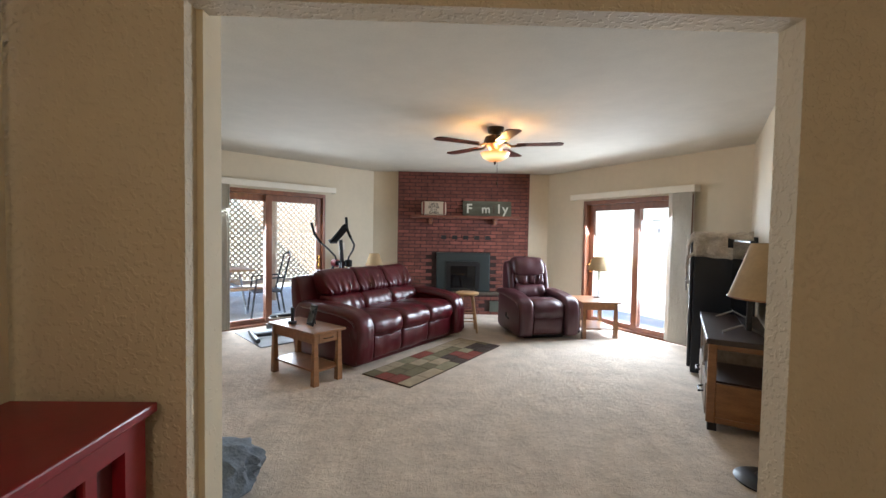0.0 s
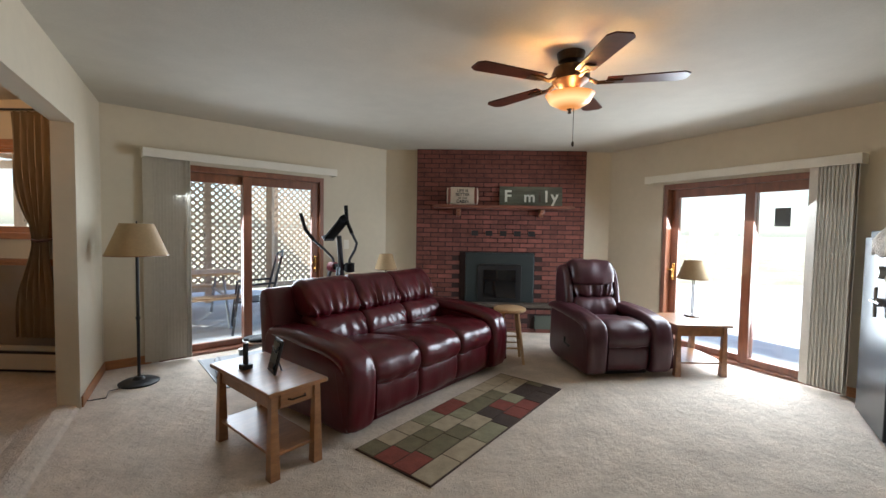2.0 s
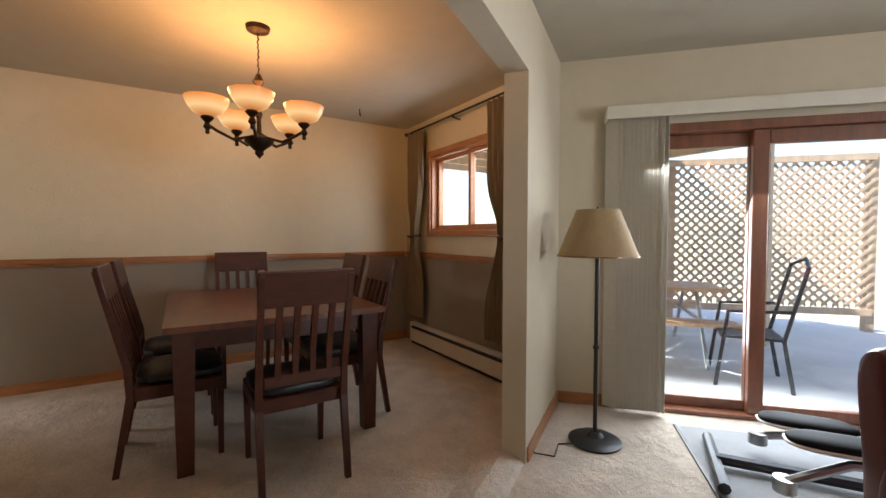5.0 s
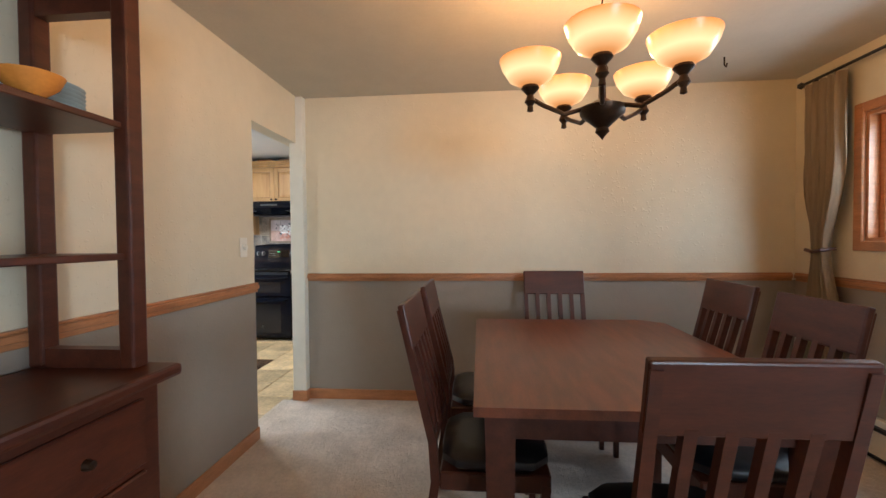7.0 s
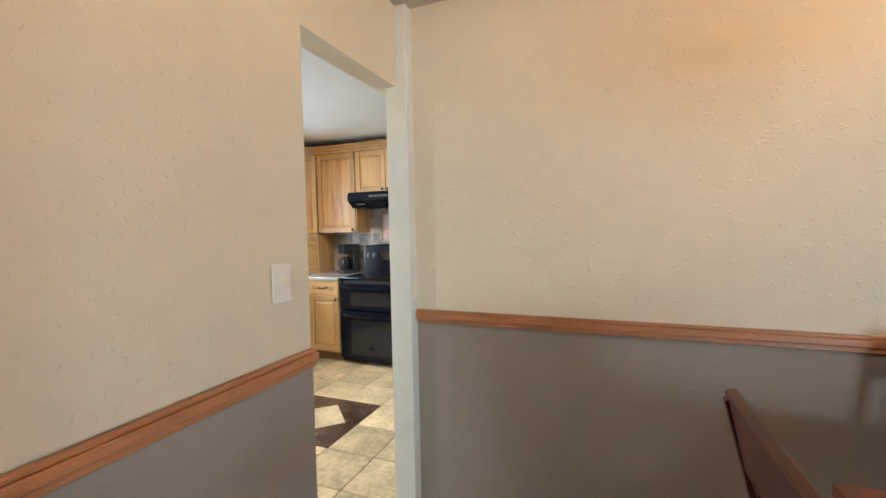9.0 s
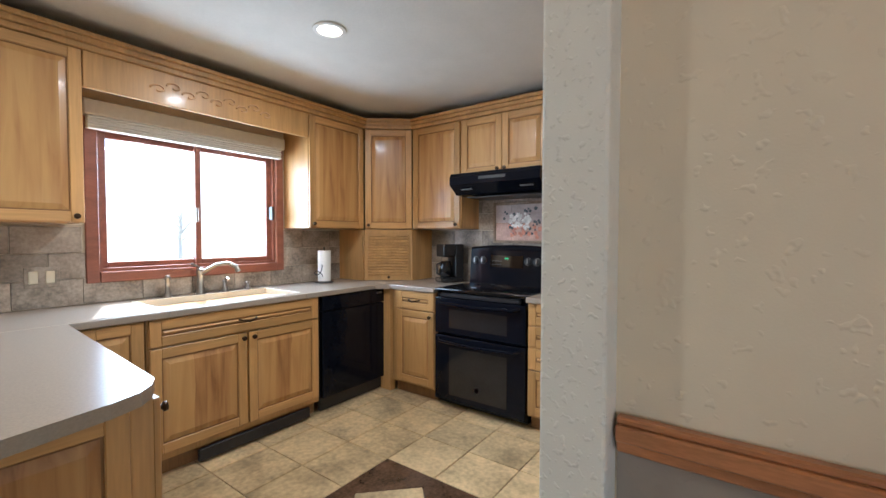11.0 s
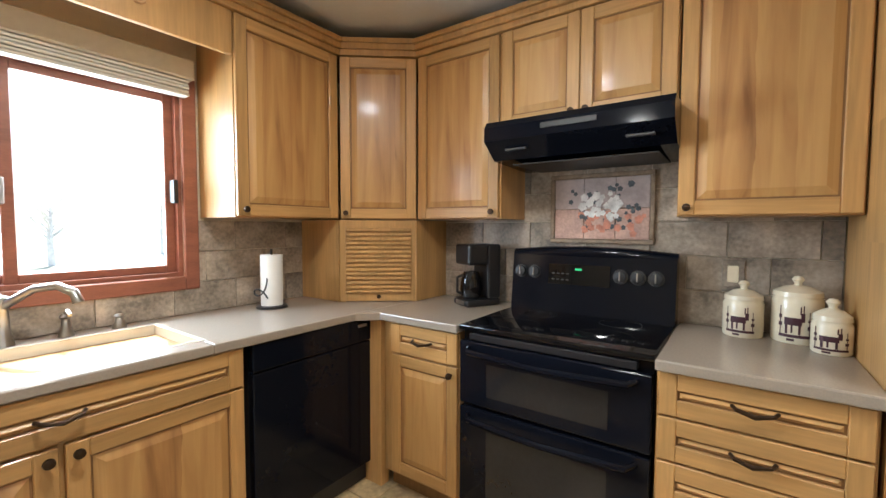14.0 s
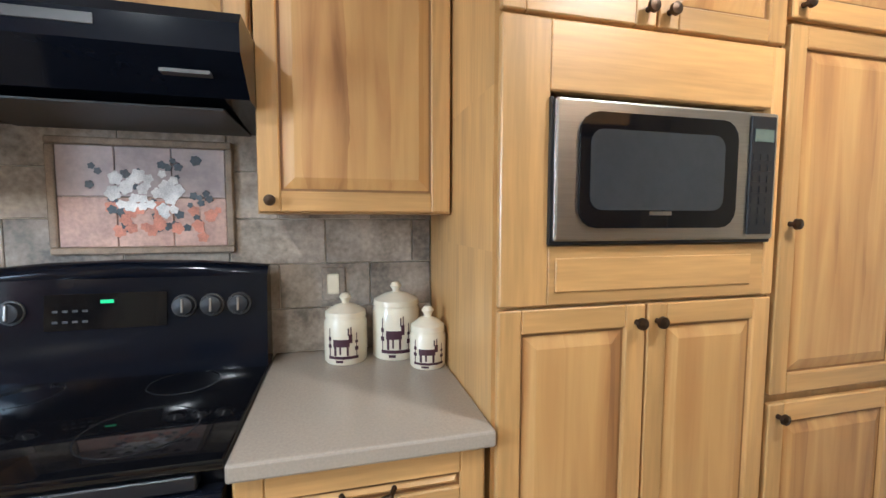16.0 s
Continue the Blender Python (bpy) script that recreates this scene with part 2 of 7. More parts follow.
M_COUNTER = material("warm_grey_solid_counter", (0.33, 0.275, 0.22), 0.25, vary=0.08, scale=160, coat=0.15)
M_SINK = material("ivory_sink", (0.60, 0.565, 0.475), 0.25, vary=0.03)
M_TILE = material("beige_travertine_tile", (0.50, 0.37, 0.20), 0.36, vary=0.48, scale=4.0, bump=0.08, bump_scale=20, rand=0.12)
M_TILEDARK = material("dark_brown_marble_tile", (0.075, 0.042, 0.024), 0.22, vary=0.7, scale=7, rand=0.15)
M_GROUT = material("tan_grout", (0.22, 0.15, 0.09), 0.9, vary=0.1)
M_SPLASH = material("grey_brown_slate_splash", (0.315, 0.26, 0.205), 0.42, vary=0.55, scale=7, bump=0.2, bump_scale=30, rand=0.24)
M_MWOOD = material("dark_red_window_wood", (0.24, 0.085, 0.05), 0.42, vary=0.2, scale=6, grain=(1, 1, 4))
M_CREAMIC = material("ivory_ceramic", (0.72, 0.64, 0.48), 0.22, vary=0.05)
M_PRINT = material("dark_plum_print", (0.05, 0.012, 0.02), 0.5, vary=0.2)
M_PAPER = material("white_paper_towel", (0.80, 0.78, 0.74), 0.9, vary=0.03)
M_NAVY = material("navy_black_safe_paint", (0.010, 0.014, 0.022), 0.30, vary=0.15)
M_FUR = material("cream_hide_fur", (0.46, 0.40, 0.33), 0.95, vary=0.35, scale=12, bump=1.0, bump_scale=70)
M_DENIM = material("grey_blue_fleece", (0.16, 0.19, 0.23), 0.95, vary=0.25, scale=9, bump=0.7, bump_scale=50)
M_RED = material("red_painted_wood", (0.25, 0.010, 0.020), 0.4, vary=0.15, scale=6, coat=0.2)
M_CURTAIN = material("taupe_striped_curtain", (0.25, 0.19, 0.12), 0.85, vary=0.15, scale=8, grain=(9, 9, 0.3))
M_GLASS = pane_glass("window_glass")
M_CONCRETE = material("pale_concrete", (0.62, 0.62, 0.60), 0.9, vary=0.12, scale=1.2, bump=0.3)
M_CEDAR = material("weathered_cedar", (0.45, 0.33, 0.23), 0.8, vary=0.2, scale=5, grain=(3, 3, 0.6))
M_GRASS = material("dry_lawn", (0.40, 0.37, 0.25), 0.95, vary=0.35, scale=0.8, bump=0.8, bump_scale=40)
M_BARK = material("grey_bark", (0.62, 0.58, 0.55), 0.9, vary=0.3, scale=14, bump=0.6)
M_FROST = lit_bowl("amber_glass_lit", 0.36)
M_FROST2 = lit_bowl("alabaster_glass_lit", 0.62)
M_LED = glow("recessed_lamp_lens", (1.0, 0.86, 0.66), 3.0)
M_GREEN = glow("green_clock_digits", (0.1, 1.0, 0.35), 0.12)


# ---- mesh helpers ----
class Shape:
    """Collects boxes, lathes and tubes into one mesh."""

    def __init__(self):
        self.bm = bmesh.new()

    def box(self, x0, y0, z0, x1, y1, z1, bevel=0.0, seg=1):
        vs = bmesh.ops.create_cube(self.bm, size=1.0)["verts"]
        for v in vs:
            v.co = Vector(((x0 + x1) / 2 + v.co.x * (x1 - x0), (y0 + y1) / 2 + v.co.y * (y1 - y0), (z0 + z1) / 2 + v.co.z * (z1 - z0)))
        if bevel:
            es = list({e for v in vs for e in v.link_edges})
            bmesh.ops.bevel(self.bm, geom=es, offset=bevel, segments=seg, affect="EDGES", profile=0.5)
        return self

    def prism(self, pts, z0, z1):
        """A flat outline, counter-clockwise, raised from z0 to z1."""
        lo = [self.bm.verts.new((x, y, z0)) for x, y in pts]
        hi = [self.bm.verts.new((x, y, z1)) for x, y in pts]
        self.bm.faces.new(lo[::-1])
        self.bm.faces.new(hi)
        for i in range(len(pts)):
            j = (i + 1) % len(pts)
            self.bm.faces.new((lo[i], lo[j], hi[j], hi[i]))
        return self

    def lathe(self, profile, at=(0, 0, 0), seg=20, cap=True):
        """Turns (radius, height) pairs round the upright axis."""
        rings = []
        for r, z in profile:
            rings.append([self.bm.verts.new((at[0] + r * math.cos(a), at[1] + r * math.sin(a), at[2] + z))
                          for a in (2 * math.pi * k / seg for k in range(seg))])
        for p, q in zip(rings, rings[1:]):
            for k in range(seg):
                self.bm.faces.new((p[k], p[(k + 1) % seg], q[(k + 1) % seg], q[k]))
        if cap and profile[0][0] > 0.0005:
            self.bm.faces.new(rings[0][::-1])
        if cap and profile[-1][0] > 0.0005:
            self.bm.faces.new(rings[-1])
        return self

    def tube(self, pts, r, seg=8):
        """A round bar along points; r may be a list."""
        pts = [Vector(p) for p in pts]
        rs = r if isinstance(r, (list, tuple)) else [r] * len(pts)
        rings, prev = [], None
        for i, p in enumerate(pts):
            d = (pts[min(i + 1, len(pts) - 1)] - pts[max(i - 1, 0)]).normalized()
            side = d.orthogonal().normalized() if prev is None else (prev - d * prev.dot(d)).normalized()
            prev = side
            up = d.cross(side)
            rings.append([self.bm.verts.new(p + rs[i] * (math.cos(a) * side + math.sin(a) * up))
                          for a in (2 * math.pi * k / seg for k in range(seg))])
        for a, b in zip(rings, rings[1:]):
            for k in range(seg):
                self.bm.faces.new((a[k], a[(k + 1) % seg], b[(k + 1) % seg], b[k]))
        self.bm.faces.new(rings[0][::-1])
        self.bm.faces.new(rings[-1])
        return self

    def puff(self, x0, y0, z0, x1, y1, z1, power=4.0, n=14, bulge=None, rot=None):
        """A cushion: a rounded box; bulge(x, y, z) in -1..1 may push its points, rot turns it about its middle."""
        vs = bmesh.ops.create_uvsphere(self.bm, u_segments=n * 2, v_segments=n, radius=1.0)["verts"]
        c = Vector(((x0 + x1) / 2, (y0 + y1) / 2, (z0 + z1) / 2))
        h = Vector(((x1 - x0) / 2, (y1 - y0) / 2, (z1 - z0) / 2))
        for v in vs:
            d = v.co
            k = (abs(d.x) ** power + abs(d.y) ** power + abs(d.z) ** power) ** (-1.0 / power)
            p = d * k
            if bulge:
                p = p + bulge(p)
            q = Vector((p.x * h.x, p.y * h.y, p.z * h.z))
            if rot:
                q = rot @ q
            v.co = c + q
        return self

    def turn(self, m):
        self.bm.transform(m)
        return self


def smooth_mesh(me, angle=40):
    me.shade_smooth() if hasattr(me, "shade_smooth") else None
    me.set_sharp_from_angle(angle=radians(angle))


def finish(bm, name, mat, soft):
    bmesh.ops.recalc_face_normals(bm, faces=bm.faces)
    me = bpy.data.meshes.new(name)
    bm.to_mesh(me)
    bm.free()
    me.materials.append(mat)
    if soft:
        smooth_mesh(me)
    return me


def part(name, shape, mat, parent=None, label="", soft=False):
    ob = new(name, finish(shape.bm, name, mat, soft))
    if parent is not None:
        ob.parent = parent
    if label:
        ob["label"] = label
    return ob


def thing(name, m, label, category, group=""):
    ob = new(name)
    ob.matrix_world = m
    return tagged(ob, label, category, group)


def setting(name, shape, mat, label, category, soft=False, m=None):
    ob = part(name, shape, mat, soft=soft)
    if m is not None:
        ob.matrix_world = m
    return tagged(ob, label, category, kind="structure")


def along(p0, p1):
    """The pose whose x runs from p0 to p1 on plan, y to its left."""
    return pose(p0[0], p0[1], 0, 0, 0, math.degrees(math.atan2(p1[1] - p0[1], p1[0] - p0[0])))


def gap_wall(s, length, z0, z1, y0, y1, gaps):
    """Wall boxes along x with gaps (u0, u1, low, high)."""
    u = 0.0
    for a, b, lo, hi in sorted(gaps):
        if a > u:
            s.box(u, y0, z0, a, y1, z1)
        if lo > z0 + 0.001:
            s.box(a, y0, z0, b, y1, lo)
        if hi < z1 - 0.001:
            s.box(a, y0, hi, b, y1, z1)
        u = b
    if u < length:
        s.box(u, y0, z0, length, y1, z1)
    return s


CEIL = 2.44
A_L, B_L = (-2.231, 5.844), (0.014, 7.93)
A_R, B_R = (3.09, 7.93), (4.63, 5.19)
EAST0 = (2.45, 1.95)
SW0 = (0.23, 1.95)
len_L = math.dist(A_L, B_L)
len_R = math.dist(A_R, B_R)

# ---- the large structure ----
setting("floor_living", Shape().prism([(-0.22, -3.05), (2.76, -3.05), (2.76, 1.95), (4.75, 5.19), (3.2, 8.05), (-0.1, 8.05), (-2.36, 5.9), SW0, (-0.22, 1.95)], -0.12, 0.0),
        M_CARPET, "beige cut-pile carpet through the living room and hall", "floor")
setting("floor_dining", Shape().prism([(-4.62, 2.02), (0.18, 2.02), (-2.24, 5.85), (-2.24, 5.9), (-4.62, 5.9)], -0.12, 0.002),
        M_CARPET, "beige cut-pile carpet in the dining room", "floor")
setting("floor_kitchen", Shape().box(-7.12, -1.02, -0.12, -2.2, 3.6, -0.012), M_GROUT, "tan grout bed under the kitchen floor tiles", "floor")

# rounded carpet edge where the dining carpet meets the living room
edge = Shape().prism([(0.005, 0.0), (0.03, 0.024), (0.085, 0.044), (0.125, 0.048), (0.17, 0.035), (0.26, 0.0)][::-1], 1.30, 3.68)
edge.turn(Matrix(((0, 0, 1, 0), (1, 0, 0, 0), (0, 1, 0, 0), (0, 0, 0, 1))))
setting("trim_carpet_edge", edge, M_CARPET, "raised rounded carpet edge between dining and living room", "trim", m=along(SW0, A_L))

setting("ceiling", Shape().prism([(-4.57, 1.90), (2.62, 1.90), (4.80, 5.16), (3.19, 8.08), (-0.05, 8.08), (-2.30, 5.95), (-4.57, 5.95)], CEIL, CEIL + 0.15).box(-0.32, -3.14, CEIL, 2.86, 1.90, CEIL + 0.15),
        M_CEIL, "matt cream ceiling over living room, hall and dining room", "ceiling")
setting("ceiling_kitchen", Shape().box(-7.16, -1.06, CEIL, -2.12, 1.90, CEIL + 0.15).box(-7.16, 1.90, CEIL, -4.57, 3.72, CEIL + 0.15), M_CEILK, "matt white kitchen ceiling", "ceiling")

# living room walls; inner face at y = 0 of each, thickness outwards
m_L, m_R, m_F = along(A_L, B_L), along(A_R, B_R), along(B_L, A_R)
m_E, m_B = along(B_R, EAST0), along(SW0, A_L)
setting("wall_northwest", gap_wall(Shape(), len_L + 0.05, 0, CEIL, 0, 0.14, [(0.40, 2.14, 0.0, 1.96)]), M_WALL,
        "cream textured wall with a sliding patio door", "wall", m=m_L)
setting("wall_northeast", gap_wall(Shape(), len_R + 0.05, 0, CEIL, 0, 0.14, [(0.78, 2.50, 0.0, 1.93)]), M_WALL,
        "cream textured wall with a sliding deck door", "wall", m=m_R)
setting("wall_north", Shape().box(-0.08, 0, 0, 3.16, 0.14, CEIL), M_WALL, "cream textured wall behind the brick fireplace", "wall", m=m_F)
setting("wall_east", Shape().box(-0.08, 0, 0, math.dist(B_R, EAST0), 0.14, CEIL), M_WALL, "cream textured wall behind the television", "wall", m=m_E)
len_B = math.dist(SW0, A_L)
setting("wall_dining_opening", gap_wall(Shape(), len_B, 0, CEIL, 0, 0.13, [(1.30, 3.68, 0.0, 2.06)]), M_WALL,
        "cream textured wall with a wide opening to the dining room", "wall", m=m_B)

# hall behind the camera and its opening
hall = Shape()
gap_wall(hall, 4.0, 0, CEIL, 0, 0.10, [(1.58, 3.44, 0.0, 2.06)])
setting("wall_hall_opening", hall, M_WALLHALL, "tan textured wall with a wide cased opening", "wall", m=pose(-1.27, 1.855, 0))
setting("wall_hall_west", Shape().box(-0.30, -3.0, 0, -0.18, 1.825, CEIL), M_WALL, "tan textured hall wall", "wall")
setting("wall_hall_east", Shape().box(2.72, -3.0, 0, 2.84, 1.825, CEIL), M_WALL, "tan textured hall wall", "wall")
setting("wall_hall_south", Shape().box(-0.30, -3.12, 0, 2.84, -3.0, CEIL), M_WALL, "tan textured hall end wall", "wall")

# dining room
setting("wall_dining_west", Shape().box(-4.64, 2.03, 0, -4.50, 5.94, CEIL), M_WALL_D, "peach cream textured dining wall", "wall")
setting("wall_dining_north", gap_wall(Shape(), 2.20, 0, CEIL, 0, 0.14, [(0.56, 1.84, 1.26, 2.03)]), M_WALL_D,
        "peach cream textured dining wall with a slider window", "wall", m=pose(-4.50, 5.80, 0))
setting("wall_dining_south", gap_wall(Shape(), 4.94, 0, CEIL, -0.11, 0, [(0.0, 0.82, 0.0, 2.07)]), M_WALL_D,
        "peach cream textured wall with the kitchen doorway", "wall", m=pose(-4.61, 2.03, 0))
setting("trim_kitchen_jamb", Shape().box(-4.63, 1.975, 0.0, -4.437, 2.086, CEIL - 0.002, 0.006, 2), M_JAMB,
        "textured plaster door jamb, kitchen daylight put into its pale tone", "trim")

# kitchen walls
setting("wall_kitchen_south", gap_wall(Shape(), 5.0, 0, CEIL, -0.14, 0, [(1.39, 2.56, 1.10, 1.98)]), M_WALL, "cream kitchen wall with a slider window", "wall",
        m=pose(-7.14, -0.905, 0))
setting("wall_kitchen_west", Shape().box(-7.14, -0.905, 0, -7.00, 3.70, CEIL), M_WALL, "cream kitchen wall behind the range", "wall")
setting("wall_kitchen_north", Shape().box(-7.0, 3.56, 0, -4.64, 3.70, CEIL), M_WALL, "cream kitchen end wall", "wall")
setting("wall_kitchen_east", Shape().box(-2.28, -1.04, 0, -2.14, 1.885, CEIL), M_WALL, "cream kitchen wall", "wall")

# taupe lower walls, chair rails and baseboards of the dining room
setting("wainscot_west", Shape().box(-4.499, 2.09, 0, -4.496, 5.799, 0.97), M_TAUPE, "taupe painted lower wall", "wainscot")
setting("wainscot_north", Shape().box(-4.495, 5.794, 0, -2.20, 5.797, 0.97), M_TAUPE, "taupe painted lower wall", "wainscot")
setting("wainscot_south", Shape().box(-3.79, 2.033, 0, 0.10, 2.036, 0.97), M_TAUPE, "taupe painted lower wall", "wainscot")


def rail(x0, y0, x1, y1, z0, z1, depth, nx, ny):
    s = Shape()
    for lo, hi, d in ((z0, z0 + (z1 - z0) * 0.35, 0.6), (z0 + (z1 - z0) * 0.35, z0 + (z1 - z0) * 0.8, 1.0), (z0 + (z1 - z0) * 0.8, z1, 0.75)):
        s.box(min(x0, x1 + nx * depth * d), min(y0, y1 + ny * depth * d), lo, max(x0, x1 + nx * depth * d), max(y0, y1 + ny * depth * d), hi, 0.003)
    return s


setting("trim_chair_rail_west", rail(-4.496, 2.092, -4.496, 5.77, 0.965, 1.025, 0.028, 1, 0), M_OAK, "orange oak chair rail", "trim")
setting("trim_chair_rail_north", rail(-4.46, 5.794, -2.20, 5.794, 0.965, 1.025, 0.028, 0, -1), M_OAK, "orange oak chair rail", "trim")
setting("trim_chair_rail_south", rail(-3.79, 2.036, 0.05, 2.036, 0.965, 1.025, 0.028, 0, 1), M_OAK, "orange oak chair rail", "trim")
setting("baseboard_west", Shape().box(-4.495, 2.092, 0.002, -4.482, 5.79, 0.085, 0.004), M_OAK, "orange oak baseboard", "baseboard")
setting("baseboard_south", Shape().box(-3.79, 2.037, 0.002, 0.05, 2.050, 0.085, 0.004), M_OAK, "orange oak baseboard", "baseboard")
setting("baseboard_jamb", Shape().box(-4.495, 1.972, 0.0, -4.427, 2.096, 0.085, 0.004), M_OAK, "orange oak baseboard round the jamb", "baseboard")
setting("baseboard_northwest", Shape().box(0.0, -0.013, 0.0, 0.36, -0.001, 0.085, 0.004).box(2.16, -0.013, 0, len_L, -0.001, 0.085, 0.004), M_OAK,
        "orange oak baseboard", "baseboard", m=m_L)
setting("baseboard_stub", Shape().box(3.70, -0.013, 0.0, len_B - 0.02, -0.001, 0.085, 0.004), M_OAK, "orange oak baseboard", "baseboard", m=m_B)
setting("baseboard_northeast", Shape().box(0.0, -0.013, 0.0, 0.76, -0.001, 0.085, 0.004).box(2.53, -0.013, 0, len_R, -0.001, 0.085, 0.004), M_OAK,
        "orange oak baseboard", "baseboard", m=m_R)
setting("baseboard_east", Shape().box(0.02, -0.013, 0.0, 3.7, -0.001, 0.085, 0.004), M_OAK, "orange oak baseboard", "baseboard", m=m_E)


def sliding_door(name, m, u0, u1, top, split, rail_low, label):
    """A two-leaf wooden patio door in the wall's opening."""
    d = tagged(new(name), label, "sliding door", kind="structure")
    d.matrix_world = m
    part("door_frame", Shape().box(u0, -0.015, 0, u0 + 0.05, 0.14, top, 0.004).box(u1 - 0.05, -0.015, 0, u1, 0.14, top, 0.004)
         .box(u0 + 0.05, -0.015, top - 0.06, u1 - 0.05, 0.14, top, 0.004).box(u0 + 0.05, -0.01, 0, u1 - 0.05, 0.14, 0.03, 0.004), M_DOORWOOD, d)
    for a, b, y in ((u0 + 0.05, split + 0.045, 0.075), (split - 0.045, u1 - 0.05, 0.02)):
        leaf = part("sash", Shape().box(a, y, 0.032, a + 0.09, y + 0.045, top - 0.062, 0.004).box(b - 0.09, y, 0.032, b, y + 0.045, top - 0.062, 0.004)
                    .box(a + 0.09, y, 0.032, b - 0.09, y + 0.045, rail_low, 0.004).box(a + 0.09, y, top - 0.155, b - 0.09, y + 0.045, top - 0.062, 0.004), M_DOORWOOD, d)
        g = part("pane", Shape().box(a + 0.085, y + 0.018, rail_low - 0.005, b - 0.085, y + 0.026, top - 0.15), M_GLASS, leaf, "clear glass pane")
        g.visible_shadow = False
    return d


def door_handle(d, u, y, z):
    s = Shape().box(u - 0.018, y - 0.012, z - 0.10, u + 0.018, y, z + 0.10, 0.004)
    h = part("handle", s, M_BRASS, d, "polished brass handle plate")
    part("lever", Shape().tube([(u, y - 0.012, z + 0.03), (u, y - 0.05, z + 0.03), (u - 0.06, y - 0.055, z + 0.025)], 0.008)
         .lathe([(0.014, 0), (0.014, 0.02)], (u, y - 0.025, z - 0.06), 10), M_BRASS, h)


d1 = sliding_door("door_1", m_L, 0.42, 2.14, 1.96, 1.26, 0.10, "red-brown wooden sliding patio door with two glass leaves, closed")
door_handle(d1, 2.04, 0.02, 0.90)
d2 = sliding_door("door_2", m_R, 0.80, 2.50, 1.93, 1.71, 0.10, "red-brown wooden sliding deck door with two glass leaves, closed")
door_handle(d2, 0.90, 0.075, 0.90)


def blinds(m, v0, v1, top, b0, b1, label):
    """A valance board and a stack of pushed-aside upright slats under it."""
    v = thing("vertical_blind", m, label, "blind")
    part("valance", Shape().box(v0, -0.135, top - 0.085, v1, -0.125, top, 0.003).box(v0, -0.125, top - 0.085, v0 + 0.012, 0, top, 0.002)
         .box(v1 - 0.012, -0.125, top - 0.085, v1, 0, top, 0.002).box(v0 + 0.012, -0.125, top - 0.012, v1 - 0.012, 0, top), M_VALANCE, v)
    part("head_rail", Shape().box(v0 + 0.03, -0.09, top - 0.06, v1 - 0.03, -0.05, top - 0.02), M_WHITE, v)
    k = int((b1 - b0) / 0.026)
    for i in range(k):
        u = b0 + (i + 0.5) * (b1 - b0) / k
        part("slat", Shape().box(-0.002, -0.045, 0.03, 0.002, 0.045, top - 0.062).turn(pose(u, -0.07, 0, 0, 0, 62 if i < k - 2 else 25)), M_BLIND, v)
    return v


blinds(m_L, 0.30, 2.26, 2.07, 0.33, 0.68, "pale fabric vertical blind pushed aside under a cream valance")
blinds(m_R, 0.62, 2.58, 2.035, 2.24, 2.56, "pale fabric vertical blind pushed aside under a cream valance")


def slider_window(name, m, u0, u1, z0, z1, mat, trim, label, depth=0.14):
    """A sideways slider: casing on the wall (y < 0 is the room), frame, two sashes, glass."""
    w = tagged(new(name), label, "window", kind="structure")
    w.matrix_world = m
    part("casing", Shape().box(u0 - trim, -0.022, z0 - trim, u0, 0.0, z1 + trim, 0.004).box(u1, -0.022, z0 - trim, u1 + trim, 0.0, z1 + trim, 0.004)
         .box(u0, -0.022, z1, u1, 0.0, z1 + trim, 0.004).box(u0, -0.026, z0 - trim, u1, 0.0, z0, 0.004), mat, w)
    part("frame", Shape().box(u0, 0, z0, u0 + 0.02, depth, z1).box(u1 - 0.02, 0, z0, u1, depth, z1).box(u0 + 0.02, 0, z0, u1 - 0.02, depth, z0 + 0.02)
         .box(u0 + 0.02, 0, z1 - 0.02, u1 - 0.02, depth, z1), mat, w)
    mid = (u0 + u1) / 2
    for a, b, y in ((u0 + 0.02, mid + 0.02, 0.06), (mid - 0.02, u1 - 0.02, 0.03)):
        s = part("sash", Shape().box(a, y, z0 + 0.02, a + 0.04, y + 0.03, z1 - 0.02, 0.003).box(b - 0.04, y, z0 + 0.02, b, y + 0.03, z1 - 0.02, 0.003)
                 .box(a + 0.04, y, z0 + 0.02, b - 0.04, y + 0.03, z0 + 0.055, 0.003).box(a + 0.04, y, z1 - 0.055, b - 0.04, y + 0.03, z1 - 0.02, 0.003), mat, w)
        g = part("pane", Shape().box(a + 0.035, y + 0.012, z0 + 0.05, b - 0.035, y + 0.018, z1 - 0.05), M_GLASS, s, "clear glass pane")
        g.visible_shadow = False
    return w


slider_window("window_1", pose(-4.50, 5.80, 0), 0.56, 1.84, 1.26, 2.03, M_OAK, 0.06, "orange oak slider window with two panes in the dining room")
w2 = slider_window("window_2", pose(-4.57, -0.905, 0, 0, 0, 180), 0.01, 1.18, 1.10, 1.98, M_MWOOD, 0.065, "red-brown wooden slider window with two panes above the sink")
part("latch", Shape().box(1.135, -0.03, 1.45, 1.155, 0.02, 1.56, 0.004), M_BLACK, w2, "dark metal sash latch")
part("latch", Shape().box(0.565, 0.0, 1.42, 0.585, 0.03, 1.52, 0.004), M_NICKEL, w2, "metal sash latch")

